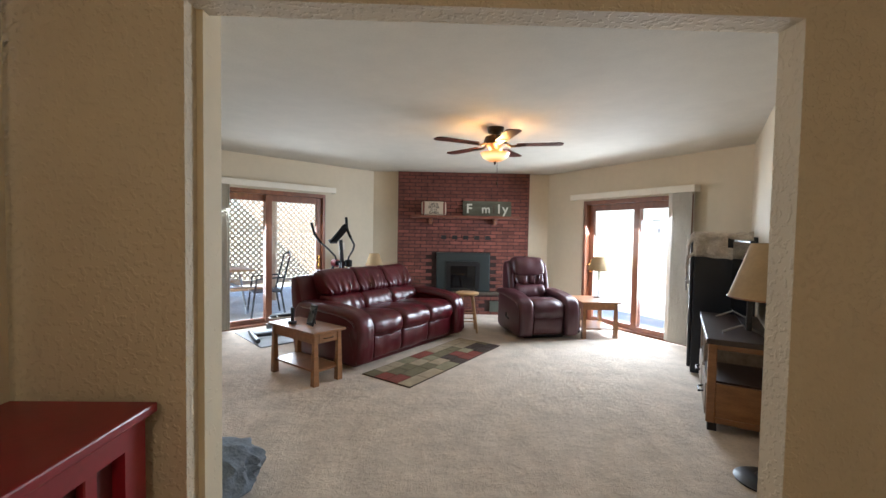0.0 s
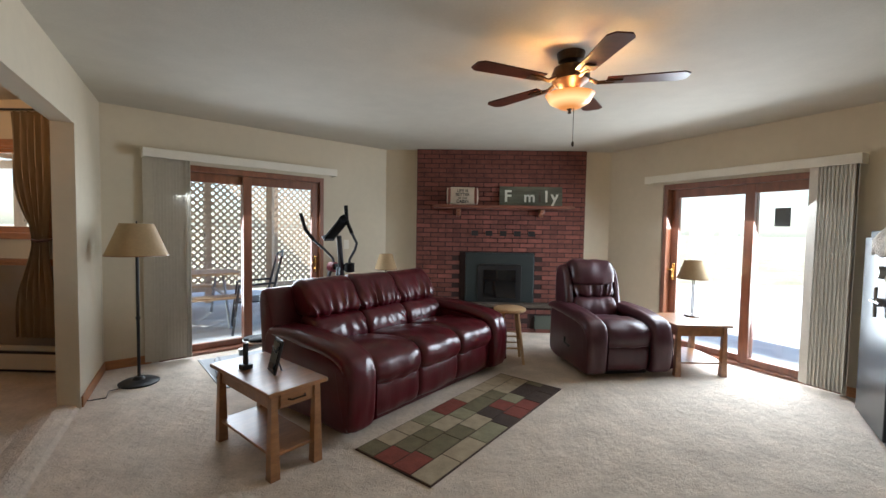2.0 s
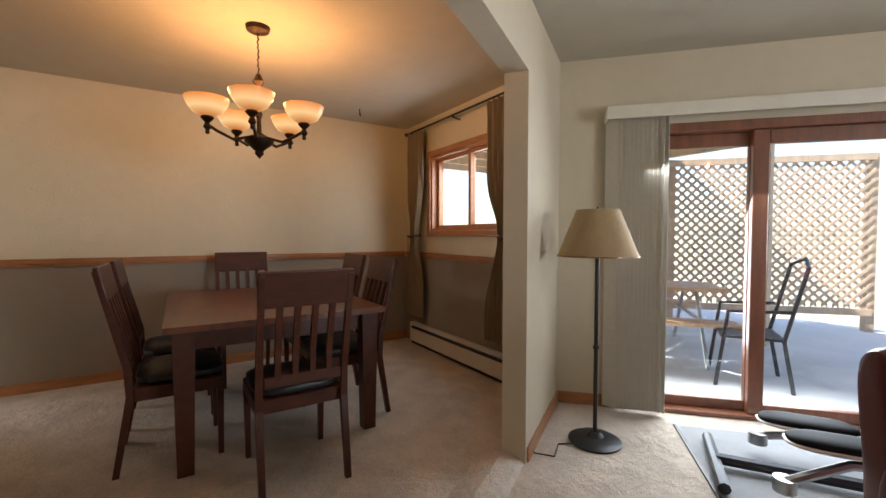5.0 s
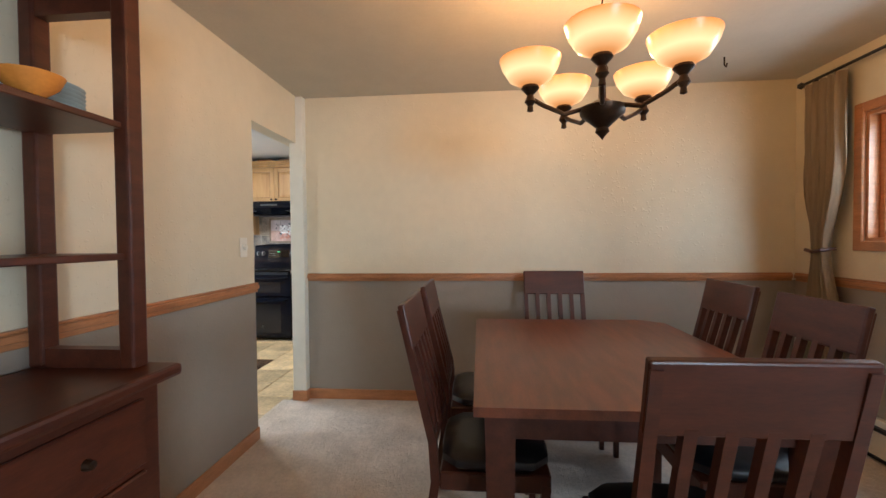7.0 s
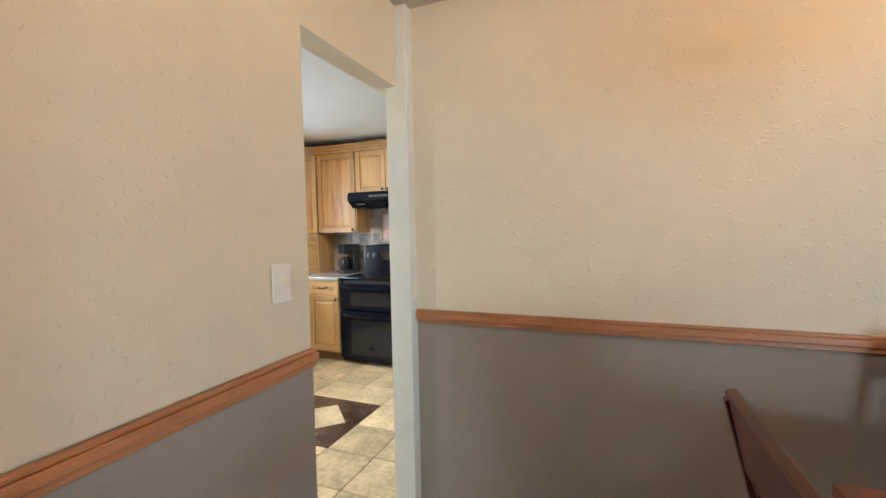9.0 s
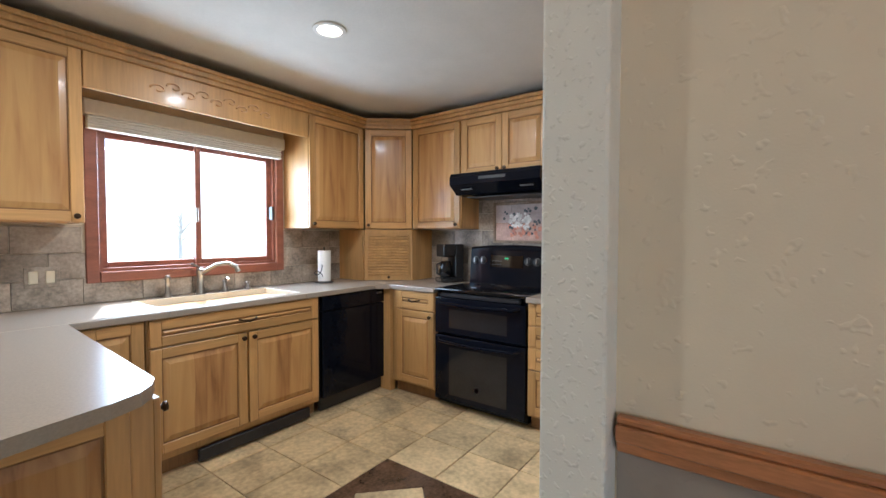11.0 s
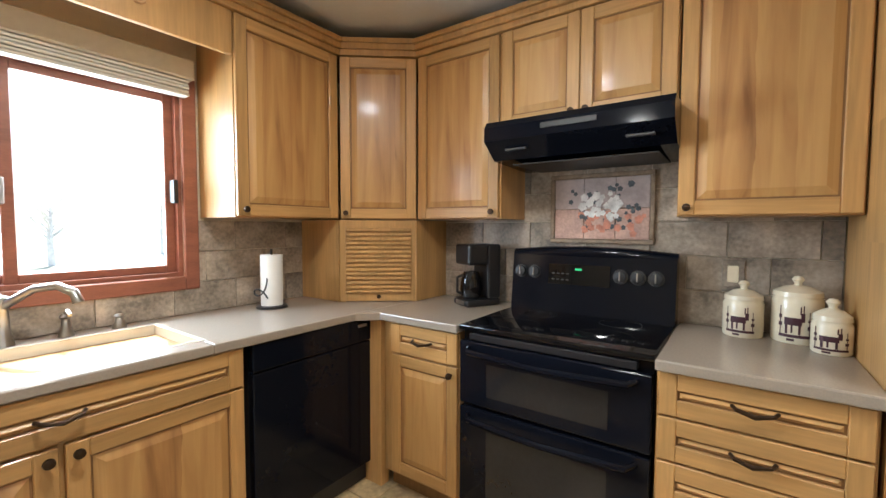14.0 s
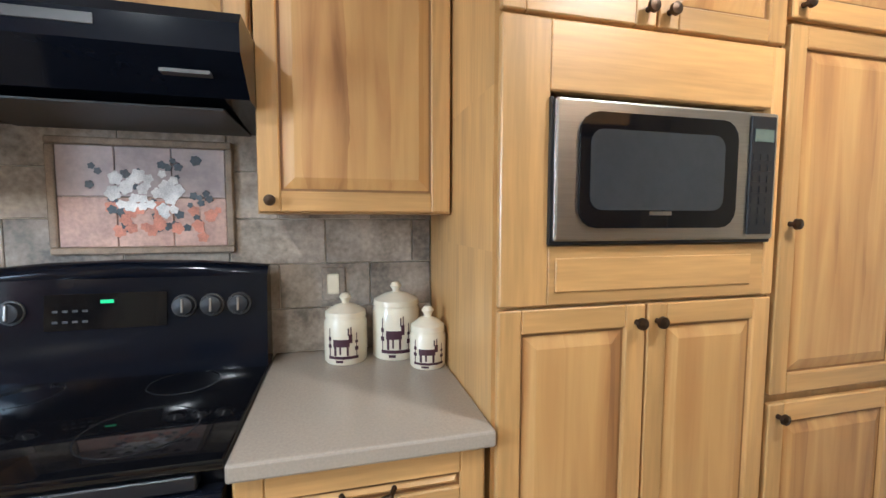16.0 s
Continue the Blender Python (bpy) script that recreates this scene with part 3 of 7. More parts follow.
# outdoors: ground to the horizon, patio slab, lattice screen, deck
setting("ground", Shape().box(-400, -400, -0.40, 400, 400, -0.30), M_GRASS, "dry pale lawn reaching the horizon", "ground")
setting("patio", Shape().prism([(-9.0, 5.96), (-2.42, 5.96), (-0.2, 8.02), (-0.2, 11.5), (-9.0, 11.5)], -0.30, -0.06), M_CONCRETE, "pale concrete patio slab", "patio")
setting("deck", Shape().prism([(3.35, 8.0), (4.9, 5.3), (12.0, 5.3), (12.0, 14.0), (3.35, 14.0)], -0.30, -0.06), M_CONCRETE, "pale sunlit deck", "deck")

# ---- lamps ----
vL = m_L @ Vector((1.30, 0.30, 1.05))
window_light("patio_door_daylight", vL, m_L @ Vector((1.30, -3, -1.1)), 1.5, 1.75, 30)
vR = m_R @ Vector((1.55, 0.30, 1.05))
window_light("deck_door_daylight", vR, m_R @ Vector((1.55, -3, -1.0)), 1.4, 1.75, 72)
window_light("dining_window_daylight", (-3.30, 6.1, 1.65), (-3.30, 3.0, -0.4), 1.2, 0.7, 7)
window_light("sink_window_daylight", (-5.29, -1.2, 1.55), (-5.29, 3.0, -0.3), 1.1, 0.85, 24, (0.82, 0.92, 1.0))

# ---- living room ----
fp = tagged(new("brick_fireplace"), "red brick fireplace wall with a raised hearth and mantel shelf", "fireplace")
part("mortar_core", Shape().box(0.45, 7.85, 0, 2.73, 7.925, CEIL - 0.002).box(0.45, 7.68, 0, 2.73, 7.85, 0.33), M_MORTAR, fp)
part("hearth_slab", Shape().box(0.44, 7.645, 0.335, 2.74, 7.845, 0.375, 0.006, 2), M_STONE, fp, "dark stone hearth slab")
ins = part("insert", Shape().box(1.13, 7.80, 0.378, 2.06, 7.86, 1.05, 0.01, 2), material("charcoal_insert", (0.022, 0.030, 0.030), 0.45, vary=0.1), fp, "charcoal metal fireplace insert")
part("insert_door", Shape().box(1.30, 7.785, 0.40, 1.89, 7.80, 0.88, 0.006).box(1.32, 7.775, 0.885, 1.86, 7.80, 0.90), M_BLACK, ins)
part("glass", Shape().box(1.38, 7.779, 0.44, 1.81, 7.785, 0.82), M_BLKGLASS, ins)
part("mantel_shelf", Shape().box(0.69, 7.66, 1.645, 2.54, 7.84, 1.688, 0.006, 2), material("red_brown_mantel", (0.16, 0.055, 0.032), 0.5, vary=0.25, grain=(1, 5, 5)), fp, "red-brown wooden mantel shelf")
for x in (1.02, 2.13):
    part("corbel", Shape().box(x - 0.03, 7.70, 1.59, x + 0.03, 7.838, 1.644, 0.01, 2).box(x - 0.03, 7.77, 1.54, x + 0.03, 7.838, 1.60, 0.01, 2), M_DOORWOOD, fp)
for i in range(5):
    x = 1.205 + i * 0.192
    part("air_slot", Shape().box(x, 7.829, 1.28, x + 0.09, 7.842, 1.348), M_BLACK, fp, "black air slot")
part("vent_grille", Shape().box(2.05, 7.645, 0.055, 2.33, 7.66, 0.235, 0.004), material("dull_green_grille", (0.10, 0.11, 0.09), 0.5, 0.5), fp, "dull metal vent grille")

rug = thing("area_rug", along((0.384, 4.613), (1.418, 6.024)), "patchwork area rug in red, olive, tan and brown", "rug")
part("rug_base", Shape().box(0, -0.60, 0.0, 1.77, 0, 0.008, 0.003), material("rug_brown_edge", (0.055, 0.030, 0.020), 0.95, vary=0.2, bump=0.5), rug)
rugc = [material("rug_" + n, c, 0.95, vary=0.18, scale=14, bump=0.6, bump_scale=160) for n, c in
        (("rust", (0.20, 0.045, 0.028)), ("olive", (0.15, 0.125, 0.065)), ("tan", (0.36, 0.29, 0.19)), ("brown", (0.05, 0.030, 0.020)), ("sage", (0.24, 0.22, 0.13)))]
rr = random.Random(5)
for j in range(4):
    u = 0.012 - (0.07 if j % 2 else 0)
    while u < 1.75:
        w = rr.choice((0.17, 0.22, 0.28))
        a, b = max(u, 0.012), min(u + w, 1.758)
        if b - a > 0.03:
            part("patch", Shape().box(a, -0.59 + j * 0.147, 0.008, b - 0.008, -0.59 + j * 0.147 + 0.138, 0.011), rr.choice(rugc), rug)
        u += w


def wrinkle(seed, amount, freq=3.0):
    o = Vector((seed * 7.3, seed * 3.1, seed))
    return lambda p: Vector((0, -1, 0)) * amount * noise.noise(Vector((p.x * freq * 1.6, p.y, p.z * freq * 0.6)) + o) + p.normalized() * amount * 0.5 * noise.noise(p * 2.2 + o)


def smooth_loop(pts, k=5):
    """A closed outline run smoothly through its points."""
    out, m = [], len(pts)
    for i in range(m):
        p0, p1, p2, p3 = (Vector((*pts[(i + d) % m], 0)) for d in (-1, 0, 1, 2))
        for j in range(k):
            t = j / k
            q = 0.5 * (2 * p1 + (p2 - p0) * t + (2 * p0 - 5 * p1 + 4 * p2 - p3) * t * t + (3 * p1 - p0 - 3 * p2 + p3) * t ** 3)
            out.append((q.x, q.y))
    return out


def bolster(x0, x1, pts, edge=0.05, fold=None, n=26):
    """A stuffed form: a side outline in (y, z) carried from x0 to x1, rounded in at both ends; fold(u, y, z) pushes it out."""
    s, loop = Shape(), smooth_loop(pts)
    m = len(loop)
    area = sum(loop[i][0] * loop[(i + 1) % m][1] - loop[(i + 1) % m][0] * loop[i][1] for i in range(m))
    normals = []
    for i in range(m):
        a, b = loop[i - 1], loop[(i + 1) % m]
        d = Vector((b[1] - a[1], a[0] - b[0]))
        normals.append(d.normalized() * (1 if area > 0 else -1))
    rings = []
    for i in range(n + 1):
        u = -math.cos(math.pi * i / n)
        x = (x0 + x1) / 2 + u * (x1 - x0) / 2
        d = min(x - x0, x1 - x) / edge
        pull = edge * (1 - math.sqrt(max(0.0, 1 - (1 - min(1.0, d)) ** 2)))
        ring = []
        for (y, z), v in zip(loop, normals):
            k = (fold(u, y, z) if fold else 0.0) - pull
            ring.append(s.bm.verts.new((x, y + v.x * k, z + v.y * k)))
        rings.append(ring)
    for p, q in zip(rings, rings[1:]):
        for k in range(m):
            s.bm.faces.new((p[k], p[(k + 1) % m], q[(k + 1) % m], q[k]))
    s.bm.faces.new(rings[0][::-1])
    s.bm.faces.new(rings[-1])
    return s


def pleats(seed, z_low, z_high, amount):
    """Gathered folds that fan upwards from a seam at z_low and fade by z_high."""
    def push(u, y, z):
        t = (z - z_low) / (z_high - z_low)
        fade = max(0.0, 1 - abs(t - 0.25) / 0.75) if t > -0.3 else 0.0
        w = noise.noise(Vector((u * 3.6 / (1 + 0.5 * max(t, 0)) + seed, z * 1.1, seed * 1.7)))
        return amount * fade * (0.35 - abs(w) * 2.4) + 0.006 * noise.noise(Vector((u * 1.5, y * 5, z * 5 + seed)))
    return push


def soft_lumps(seed, amount):
    return lambda u, y, z: amount * noise.noise(Vector((u * 2.2 + seed, y * 6, z * 6))) + amount * 0.8 * (1 - u * u)


def seat_unit(parent, x0, x1, mat, seed, top=0.96):
    """One reclining place: footrest panel, waterfall seat, lumbar roll and tall gathered back; front at y = 0."""
    part("footrest", bolster(x0, x1, [(0.20, 0.07), (0.02, 0.07), (-0.025, 0.12), (-0.035, 0.22), (-0.02, 0.31), (0.06, 0.335), (0.20, 0.335)], 0.035, soft_lumps(seed, 0.010)), mat, parent, soft=True)
    part("seat_cushion", bolster(x0, x1, [(0.70, 0.28), (0.05, 0.29), (-0.045, 0.325), (-0.065, 0.40), (-0.03, 0.475), (0.10, 0.515), (0.34, 0.505), (0.62, 0.465), (0.72, 0.40)], 0.045, soft_lumps(seed + 1, 0.014)), mat, parent, soft=True)
    h = top - 0.96
    part("lumbar_cushion", bolster(x0, x1, [(0.60, 0.42), (0.545, 0.46), (0.54, 0.55), (0.58, 0.625), (0.66, 0.665), (0.80, 0.66), (0.84, 0.50), (0.76, 0.42)], 0.05, pleats(seed + 2, 0.60, 0.48, 0.016)), mat, parent, soft=True)
    part("head_cushion", bolster(x0, x1, [(0.68, 0.655), (0.635, 0.69), (0.645, 0.78 + h * 0.5), (0.70, 0.90 + h), (0.77, 0.975 + h), (0.87, 0.995 + h), (0.95, 0.94 + h), (0.93, 0.78), (0.85, 0.66)], 0.05, pleats(seed + 3, 0.66, 0.92, 0.030), 56), mat, parent, soft=True)


def arm_rest(parent, x0, x1, mat, seed, depth=0.92, top=0.62):
    """A solid arm with a stuffed pad that rolls over the top and down the front."""
    k = top - 0.62
    part("armrest", bolster(x0, x1, [(depth, 0.05), (0.30, 0.045), (-0.02, 0.05), (-0.045, 0.16), (-0.045, 0.38), (0.02, 0.485 + k), (0.20, 0.54 + k), (0.60, 0.57 + k), (depth, 0.56 + k), (depth + 0.04, 0.30)], 0.035), mat, parent, soft=True)
    part("arm_pad", bolster(x0 - 0.018, x1 + 0.018, [(0.86, 0.60 + k), (0.55, 0.62 + k), (0.18, 0.595 + k), (-0.015, 0.55 + k), (-0.08, 0.46 + k), (-0.095, 0.32), (-0.085, 0.14), (-0.06, 0.07), (-0.03, 0.12), (-0.03, 0.34),
                                                   (-0.01, 0.42 + k), (0.07, 0.48 + k), (0.22, 0.51 + k), (0.60, 0.53 + k), (0.86, 0.54 + k)], 0.05, soft_lumps(seed, 0.008)), mat, parent, soft=True)


sofa = thing("sofa", along((0.27, 4.68), (0.27 + 0.6, 4.68 + 0.8)), "glossy burgundy leather three-seat reclining sofa", "sofa")
part("base_frame", Shape().box(0.10, 0.06, 0.0, 1.84, 0.92, 0.30, 0.02, 2), M_LEATHER, sofa)
part("back_shell", bolster(0.03, 1.91, [(0.80, 0.05), (0.98, 0.05), (1.02, 0.48), (1.05, 0.78), (1.00, 0.87), (0.92, 0.84), (0.84, 0.62), (0.78, 0.40)], 0.03), M_LEATHER, sofa, soft=True)
for i in range(3):
    seat_unit(sofa, 0.235 + i * 0.488, 0.24 + (i + 1) * 0.488, M_LEATHER, 10 + i * 7, 0.905)
arm_rest(sofa, 0.02, 0.225, M_LEATHER, 3)
arm_rest(sofa, 1.715, 1.92, M_LEATHER, 4)

rec = thing("recliner", pose(2.18, 5.95, 0, 0, 0, 10) @ Matrix.Diagonal((0.90, 0.95, 1.0, 1)), "dark plum leather recliner armchair beside the fireplace", "armchair")
part("base_frame", Shape().box(0.14, 0.10, 0.0, 0.78, 0.82, 0.10, 0.02, 2), M_BLACK, rec)
seat_unit(rec, 0.205, 0.715, M_LEATHER2, 60, top=0.93)
part("headrest", bolster(0.19, 0.73, [(0.66, 0.80), (0.63, 0.84), (0.645, 0.94), (0.70, 1.02), (0.80, 1.045), (0.90, 1.00), (0.92, 0.88), (0.86, 0.80)], 0.07, soft_lumps(70, 0.014)), M_LEATHER2, rec, soft=True)
for x0, x1 in ((0.115, 0.215), (0.705, 0.805)):
    part("back_wing", bolster(x0, x1, [(0.62, 0.40), (0.64, 0.62), (0.71, 0.88), (0.80, 0.975), (0.92, 0.97), (0.98, 0.86), (0.94, 0.40), (0.80, 0.30)], 0.045, soft_lumps(75 + x0, 0.008)), M_LEATHER2, rec, soft=True)
for x0, x1 in ((0.0, 0.20), (0.72, 0.92)):
    arm_rest(rec, x0, x1, M_LEATHER2, 80 + x0, 0.80, 0.60)
part("lever", Shape().tube([(-0.03, 0.38, 0.30), (-0.05, 0.34, 0.26), (-0.05, 0.24, 0.25)], 0.012), M_BLACK, rec)


def tapered_leg(parent, x, y, h, top_w, foot_w, mat):
    s = Shape()
    a, b = top_w / 2, foot_w / 2
    lo = [s.bm.verts.new((x + dx * b, y + dy * b, 0)) for dx, dy in ((-1, -1), (1, -1), (1, 1), (-1, 1))]
    hi = [s.bm.verts.new((x + dx * a, y + dy * a, h)) for dx, dy in ((-1, -1), (1, -1), (1, 1), (-1, 1))]
    s.bm.faces.new(lo[::-1]), s.bm.faces.new(hi)
    for i in range(4):
        s.bm.faces.new((lo[i], lo[(i + 1) % 4], hi[(i + 1) % 4], hi[i]))
    return part("leg", s, mat, parent)


def lamp_table(m, lx, ly, top, label, mat, drawer=True):
    t = thing("end_table", m, label, "table")
    part("tabletop", Shape().box(0, 0, top - 0.024, lx, ly, top, 0.005, 2), mat, t)
    for x in (0.05, lx - 0.05):
        for y in (0.05, ly - 0.05):
            tapered_leg(t, x, y, top - 0.024, 0.034, 0.055, mat)
    part("apron", Shape().box(0.045, 0.045, top - 0.115, lx - 0.045, ly - 0.045, top - 0.024), mat, t)
    part("lower_shelf", Shape().box(0.04, 0.04, 0.12, lx - 0.04, ly - 0.04, 0.138, 0.003), mat, t)
    if drawer:
        d = part("drawer_front", Shape().box(lx - 0.044, 0.085, top - 0.105, lx - 0.034, ly - 0.085, top - 0.034, 0.003), mat, t)
        part("handle", Shape().tube([(lx - 0.034, ly / 2 - 0.05, top - 0.07), (lx - 0.012, ly / 2 - 0.04, top - 0.07), (lx - 0.012, ly / 2 + 0.04, top - 0.07),
                                     (lx - 0.034, ly / 2 + 0.05, top - 0.07)], 0.005), M_BRONZE, d)
    return t


lamp_table(along((-0.55, 4.68), (0.03, 4.22)), 0.74, 0.36, 0.49, "honey brown wooden end table with a drawer and lower shelf", M_TABLEWOOD)
lamp_table(pose(3.06, 6.06, 0, 0, 0, 2), 0.54, 0.60, 0.50, "honey brown wooden lamp table with a lower shelf", M_TABLEWOOD, False)


def upright_frame(m, label):
    f = thing("photo_frame", m, label, "photo frame")
    part("frame", Shape().box(-0.07, -0.006, 0, 0.07, 0.006, 0.20, 0.003).turn(pose(0, 0, 0, -14, 0, 0)), M_BLACKPL, f)
    part("print", Shape().box(-0.055, -0.009, 0.018, 0.055, -0.0065, 0.182).turn(pose(0, 0, 0, -14, 0, 0)), M_BLKGLASS, f)
    part("strut", Shape().box(-0.015, 0.0, 0, 0.015, 0.004, 0.16).turn(pose(0, 0.055, 0.003, 18, 0, 0)), M_BLACKPL, f)


upright_frame(pose(-0.10, 4.55, 0.49, 0, 0, -50), "black photo frame standing on the end table")
remote = thing("remote_stand", pose(-0.28, 4.60, 0.49, 0, 0, -35), "small black remote control standing in a holder", "remote")
part("holder", Shape().box(-0.03, -0.03, 0, 0.03, 0.03, 0.03, 0.006, 2), M_BLACKPL, remote)
part("remote", Shape().box(-0.02, -0.008, 0.025, 0.02, 0.008, 0.16, 0.004, 2), M_BLACKPL, remote)

stool = thing("bar_stool", pose(1.56, 6.46, 0), "pale natural wood round-top stool", "stool")
part("seat", Shape().lathe([(0.0, 0.52), (0.15, 0.52), (0.165, 0.535), (0.165, 0.55), (0.15, 0.56), (0.0, 0.553)], seg=28), M_PALEWOOD, stool, soft=True)
for i in range(4):
    a = math.pi / 4 + i * math.pi / 2
    part("leg", Shape().tube([(0.19 * math.cos(a), 0.19 * math.sin(a), 0.0), (0.10 * math.cos(a), 0.10 * math.sin(a), 0.525)], [0.014, 0.018]), M_PALEWOOD, stool, soft=True)
for z, r in ((0.16, 0.162), (0.28, 0.142)):
    for i in range(4):
        a, b = math.pi / 4 + i * math.pi / 2, math.pi / 4 + (i + 1) * math.pi / 2
        part("rung", Shape().tube([(r * math.cos(a), r * math.sin(a), z + 0.03 * (i % 2)), (r * math.cos(b), r * math.sin(b), z + 0.03 * (i % 2))], 0.008), M_PALEWOOD, stool, soft=True)


def lampshade(parent, z0, z1, r0, r1):
    part("shade", Shape().lathe([(r0, z0), (r1, z1), (r1 - 0.004, z1), (r0 - 0.004, z0 + 0.002), (r0, z0)], seg=28, cap=False), M_SHADE, parent, "tan parchment shade", True)
    part("shade_trim", Shape().lathe([(r0 + 0.003, z0), (r0 + 0.003, z0 + 0.008), (r0 - 0.006, z0 + 0.008), (r0 - 0.006, z0), (r0 + 0.003, z0)], seg=28, cap=False), M_TABLEWOOD, parent)


def floor_lamp(x, y, z0, z1, r0, r1, label):
    l = thing("floor_lamp", pose(x, y, 0), label, "lamp")
    part("base", Shape().lathe([(0.0, 0), (0.145, 0), (0.15, 0.012), (0.12, 0.028), (0.05, 0.036), (0.03, 0.06), (0.0, 0.062)], seg=28), M_BLACK, l, soft=True)
    part("pole", Shape().lathe([(0.012, 0.05), (0.012, z0 + 0.1)], seg=12).lathe([(0.018, 0.55), (0.018, 0.57)], seg=12), M_BLACK, l, soft=True)
    part("socket", Shape().lathe([(0.02, z0 + 0.1), (0.02, z0 + 0.16), (0.005, z1 + 0.02), (0.0, z1 + 0.02)], seg=12), M_BLACK, l)
    lampshade(l, z0, z1, r0, r1)


def table_lamp(x, y, z, h, r0, r1, label):
    l = thing("table_lamp", pose(x, y, z), label, "lamp")
    part("base", Shape().lathe([(0.0, 0), (0.075, 0), (0.075, 0.012), (0.03, 0.022), (0.0, 0.022)], seg=24), M_BRONZE, l, soft=True)
    part("stem", Shape().tube([(0.008, 0, 0.02), (0.008, 0, h - 0.12)], 0.005).tube([(-0.008, 0, 0.02), (-0.008, 0, h - 0.12)], 0.005), M_BRONZE, l)
    lampshade(l, h - 0.19, h, r0, r1)


floor_lamp(-1.70, 5.58, 1.09, 1.36, 0.225, 0.12, "black metal floor lamp with a tan parchment shade")
floor_lamp(2.96, 2.86, 1.05, 1.36, 0.215, 0.115, "black metal floor lamp with a tan shade beside the television stand")
table_lamp(3.45, 6.50, 0.50, 0.58, 0.155, 0.09, "bronze table lamp with a tan parchment shade")
tl = lamp_table(pose(-0.10, 7.05, 0), 0.42, 0.42, 0.50, "honey brown wooden lamp table behind the sofa", M_TABLEWOOD, False)
table_lamp(0.13, 7.27, 0.50, 0.54, 0.14, 0.08, "table lamp with a tan parchment shade behind the sofa")

# elliptical trainer
M_ELLBLACK = material("dull_black_plastic", (0.008, 0.008, 0.009), 0.6, spec=0.15)
M_GUN = material("gunmetal_tube", (0.055, 0.06, 0.068), 0.35, 0.6)
ell = thing("elliptical_trainer", pose(-0.55, 6.28, 0, 0, 0, 32), "black and silver elliptical exercise trainer", "exercise machine")
part("base_rail", Shape().tube([(-0.75, 0.0, 0.05), (0.55, 0.0, 0.06)], 0.03).tube([(-0.75, -0.28, 0.04), (-0.75, 0.28, 0.04)], 0.028).tube([(0.50, -0.28, 0.04), (0.50, 0.28, 0.04)], 0.028), M_GUN, ell, "dark silver base rail", True)
to_ell = ell.matrix_world.inverted()
part("mast", Shape().tube([(-0.16, 6.56, 0.06), (-0.20, 6.53, 0.6), (-0.23, 6.45, 1.27)], [0.04, 0.034, 0.026]).turn(to_ell), M_GUN, ell, "dark grey mast", True)
part("flywheel_cover", Shape().lathe([(0.0, -0.07), (0.26, -0.07), (0.29, -0.03), (0.29, 0.03), (0.26, 0.07), (0.0, 0.07)], seg=32).turn(pose(0.38, 0, 0.36, 90, 0, 0)), M_ELLBLACK, ell, soft=True)
con = part("console", Shape().box(-0.145, -0.075, -0.018, 0.145, 0.075, 0.018, 0.014, 3).lathe([(0.0, -0.03), (0.042, -0.02), (0.046, 0.025), (0.0, 0.04)], (0.14, 0.0, 0.01), 16).turn(to_ell @ pose(-0.235, 6.37, 1.335, 0, -44, -25)), M_ELLBLACK, ell, "black console", True)
part("screen", Shape().box(-0.085, -0.055, 0.018, 0.07, 0.055, 0.021).turn(to_ell @ pose(-0.235, 6.37, 1.335, 0, -44, -25)), M_BLKGLASS, con)
part("ledge", Shape().box(-0.155, -0.07, -0.026, -0.12, 0.07, 0.04, 0.008).turn(to_ell @ pose(-0.235, 6.37, 1.335, 0, -44, -25)), M_GUN, con, "grey book ledge")
part("hub_bar", Shape().tube([(-0.34, 6.59, 0.935), (-0.10, 6.46, 0.935)], 0.036, 12).lathe([(0.0, -0.05), (0.05, -0.04), (0.05, 0.05), (0.0, 0.06)], (-0.12, 6.47, 0.935), 14).turn(to_ell), M_ELLBLACK, ell, "black pivot hub", True)
part("hub_cap", Shape().tube([(-0.365, 6.60, 0.93), (-0.30, 6.57, 0.93)], 0.056, 14).turn(to_ell), material("red_plastic_hub", (0.20, 0.01, 0.02), 0.4), ell, "red hub cap", True)
for path in ([(-0.31, 6.575, 0.95), (-0.33, 6.565, 1.03), (-0.42, 6.54, 1.13), (-0.52, 6.52, 1.22), (-0.60, 6.50, 1.33), (-0.645, 6.48, 1.50)],
             [(-0.13, 6.475, 0.95), (-0.115, 6.45, 1.03), (-0.045, 6.38, 1.13), (-0.02, 6.35, 1.20), (-0.07, 6.35, 1.30), (-0.125, 6.36, 1.42), (-0.136, 6.36, 1.58)]):
    hnd = part("handle", Shape().tube(path, 0.014, 10).turn(to_ell), M_GUN, ell, "dark grey swing handle", True)
    part("grip", Shape().tube(path[-3:], 0.019, 10).turn(to_ell), M_ELLBLACK, hnd, "black foam grip", True)
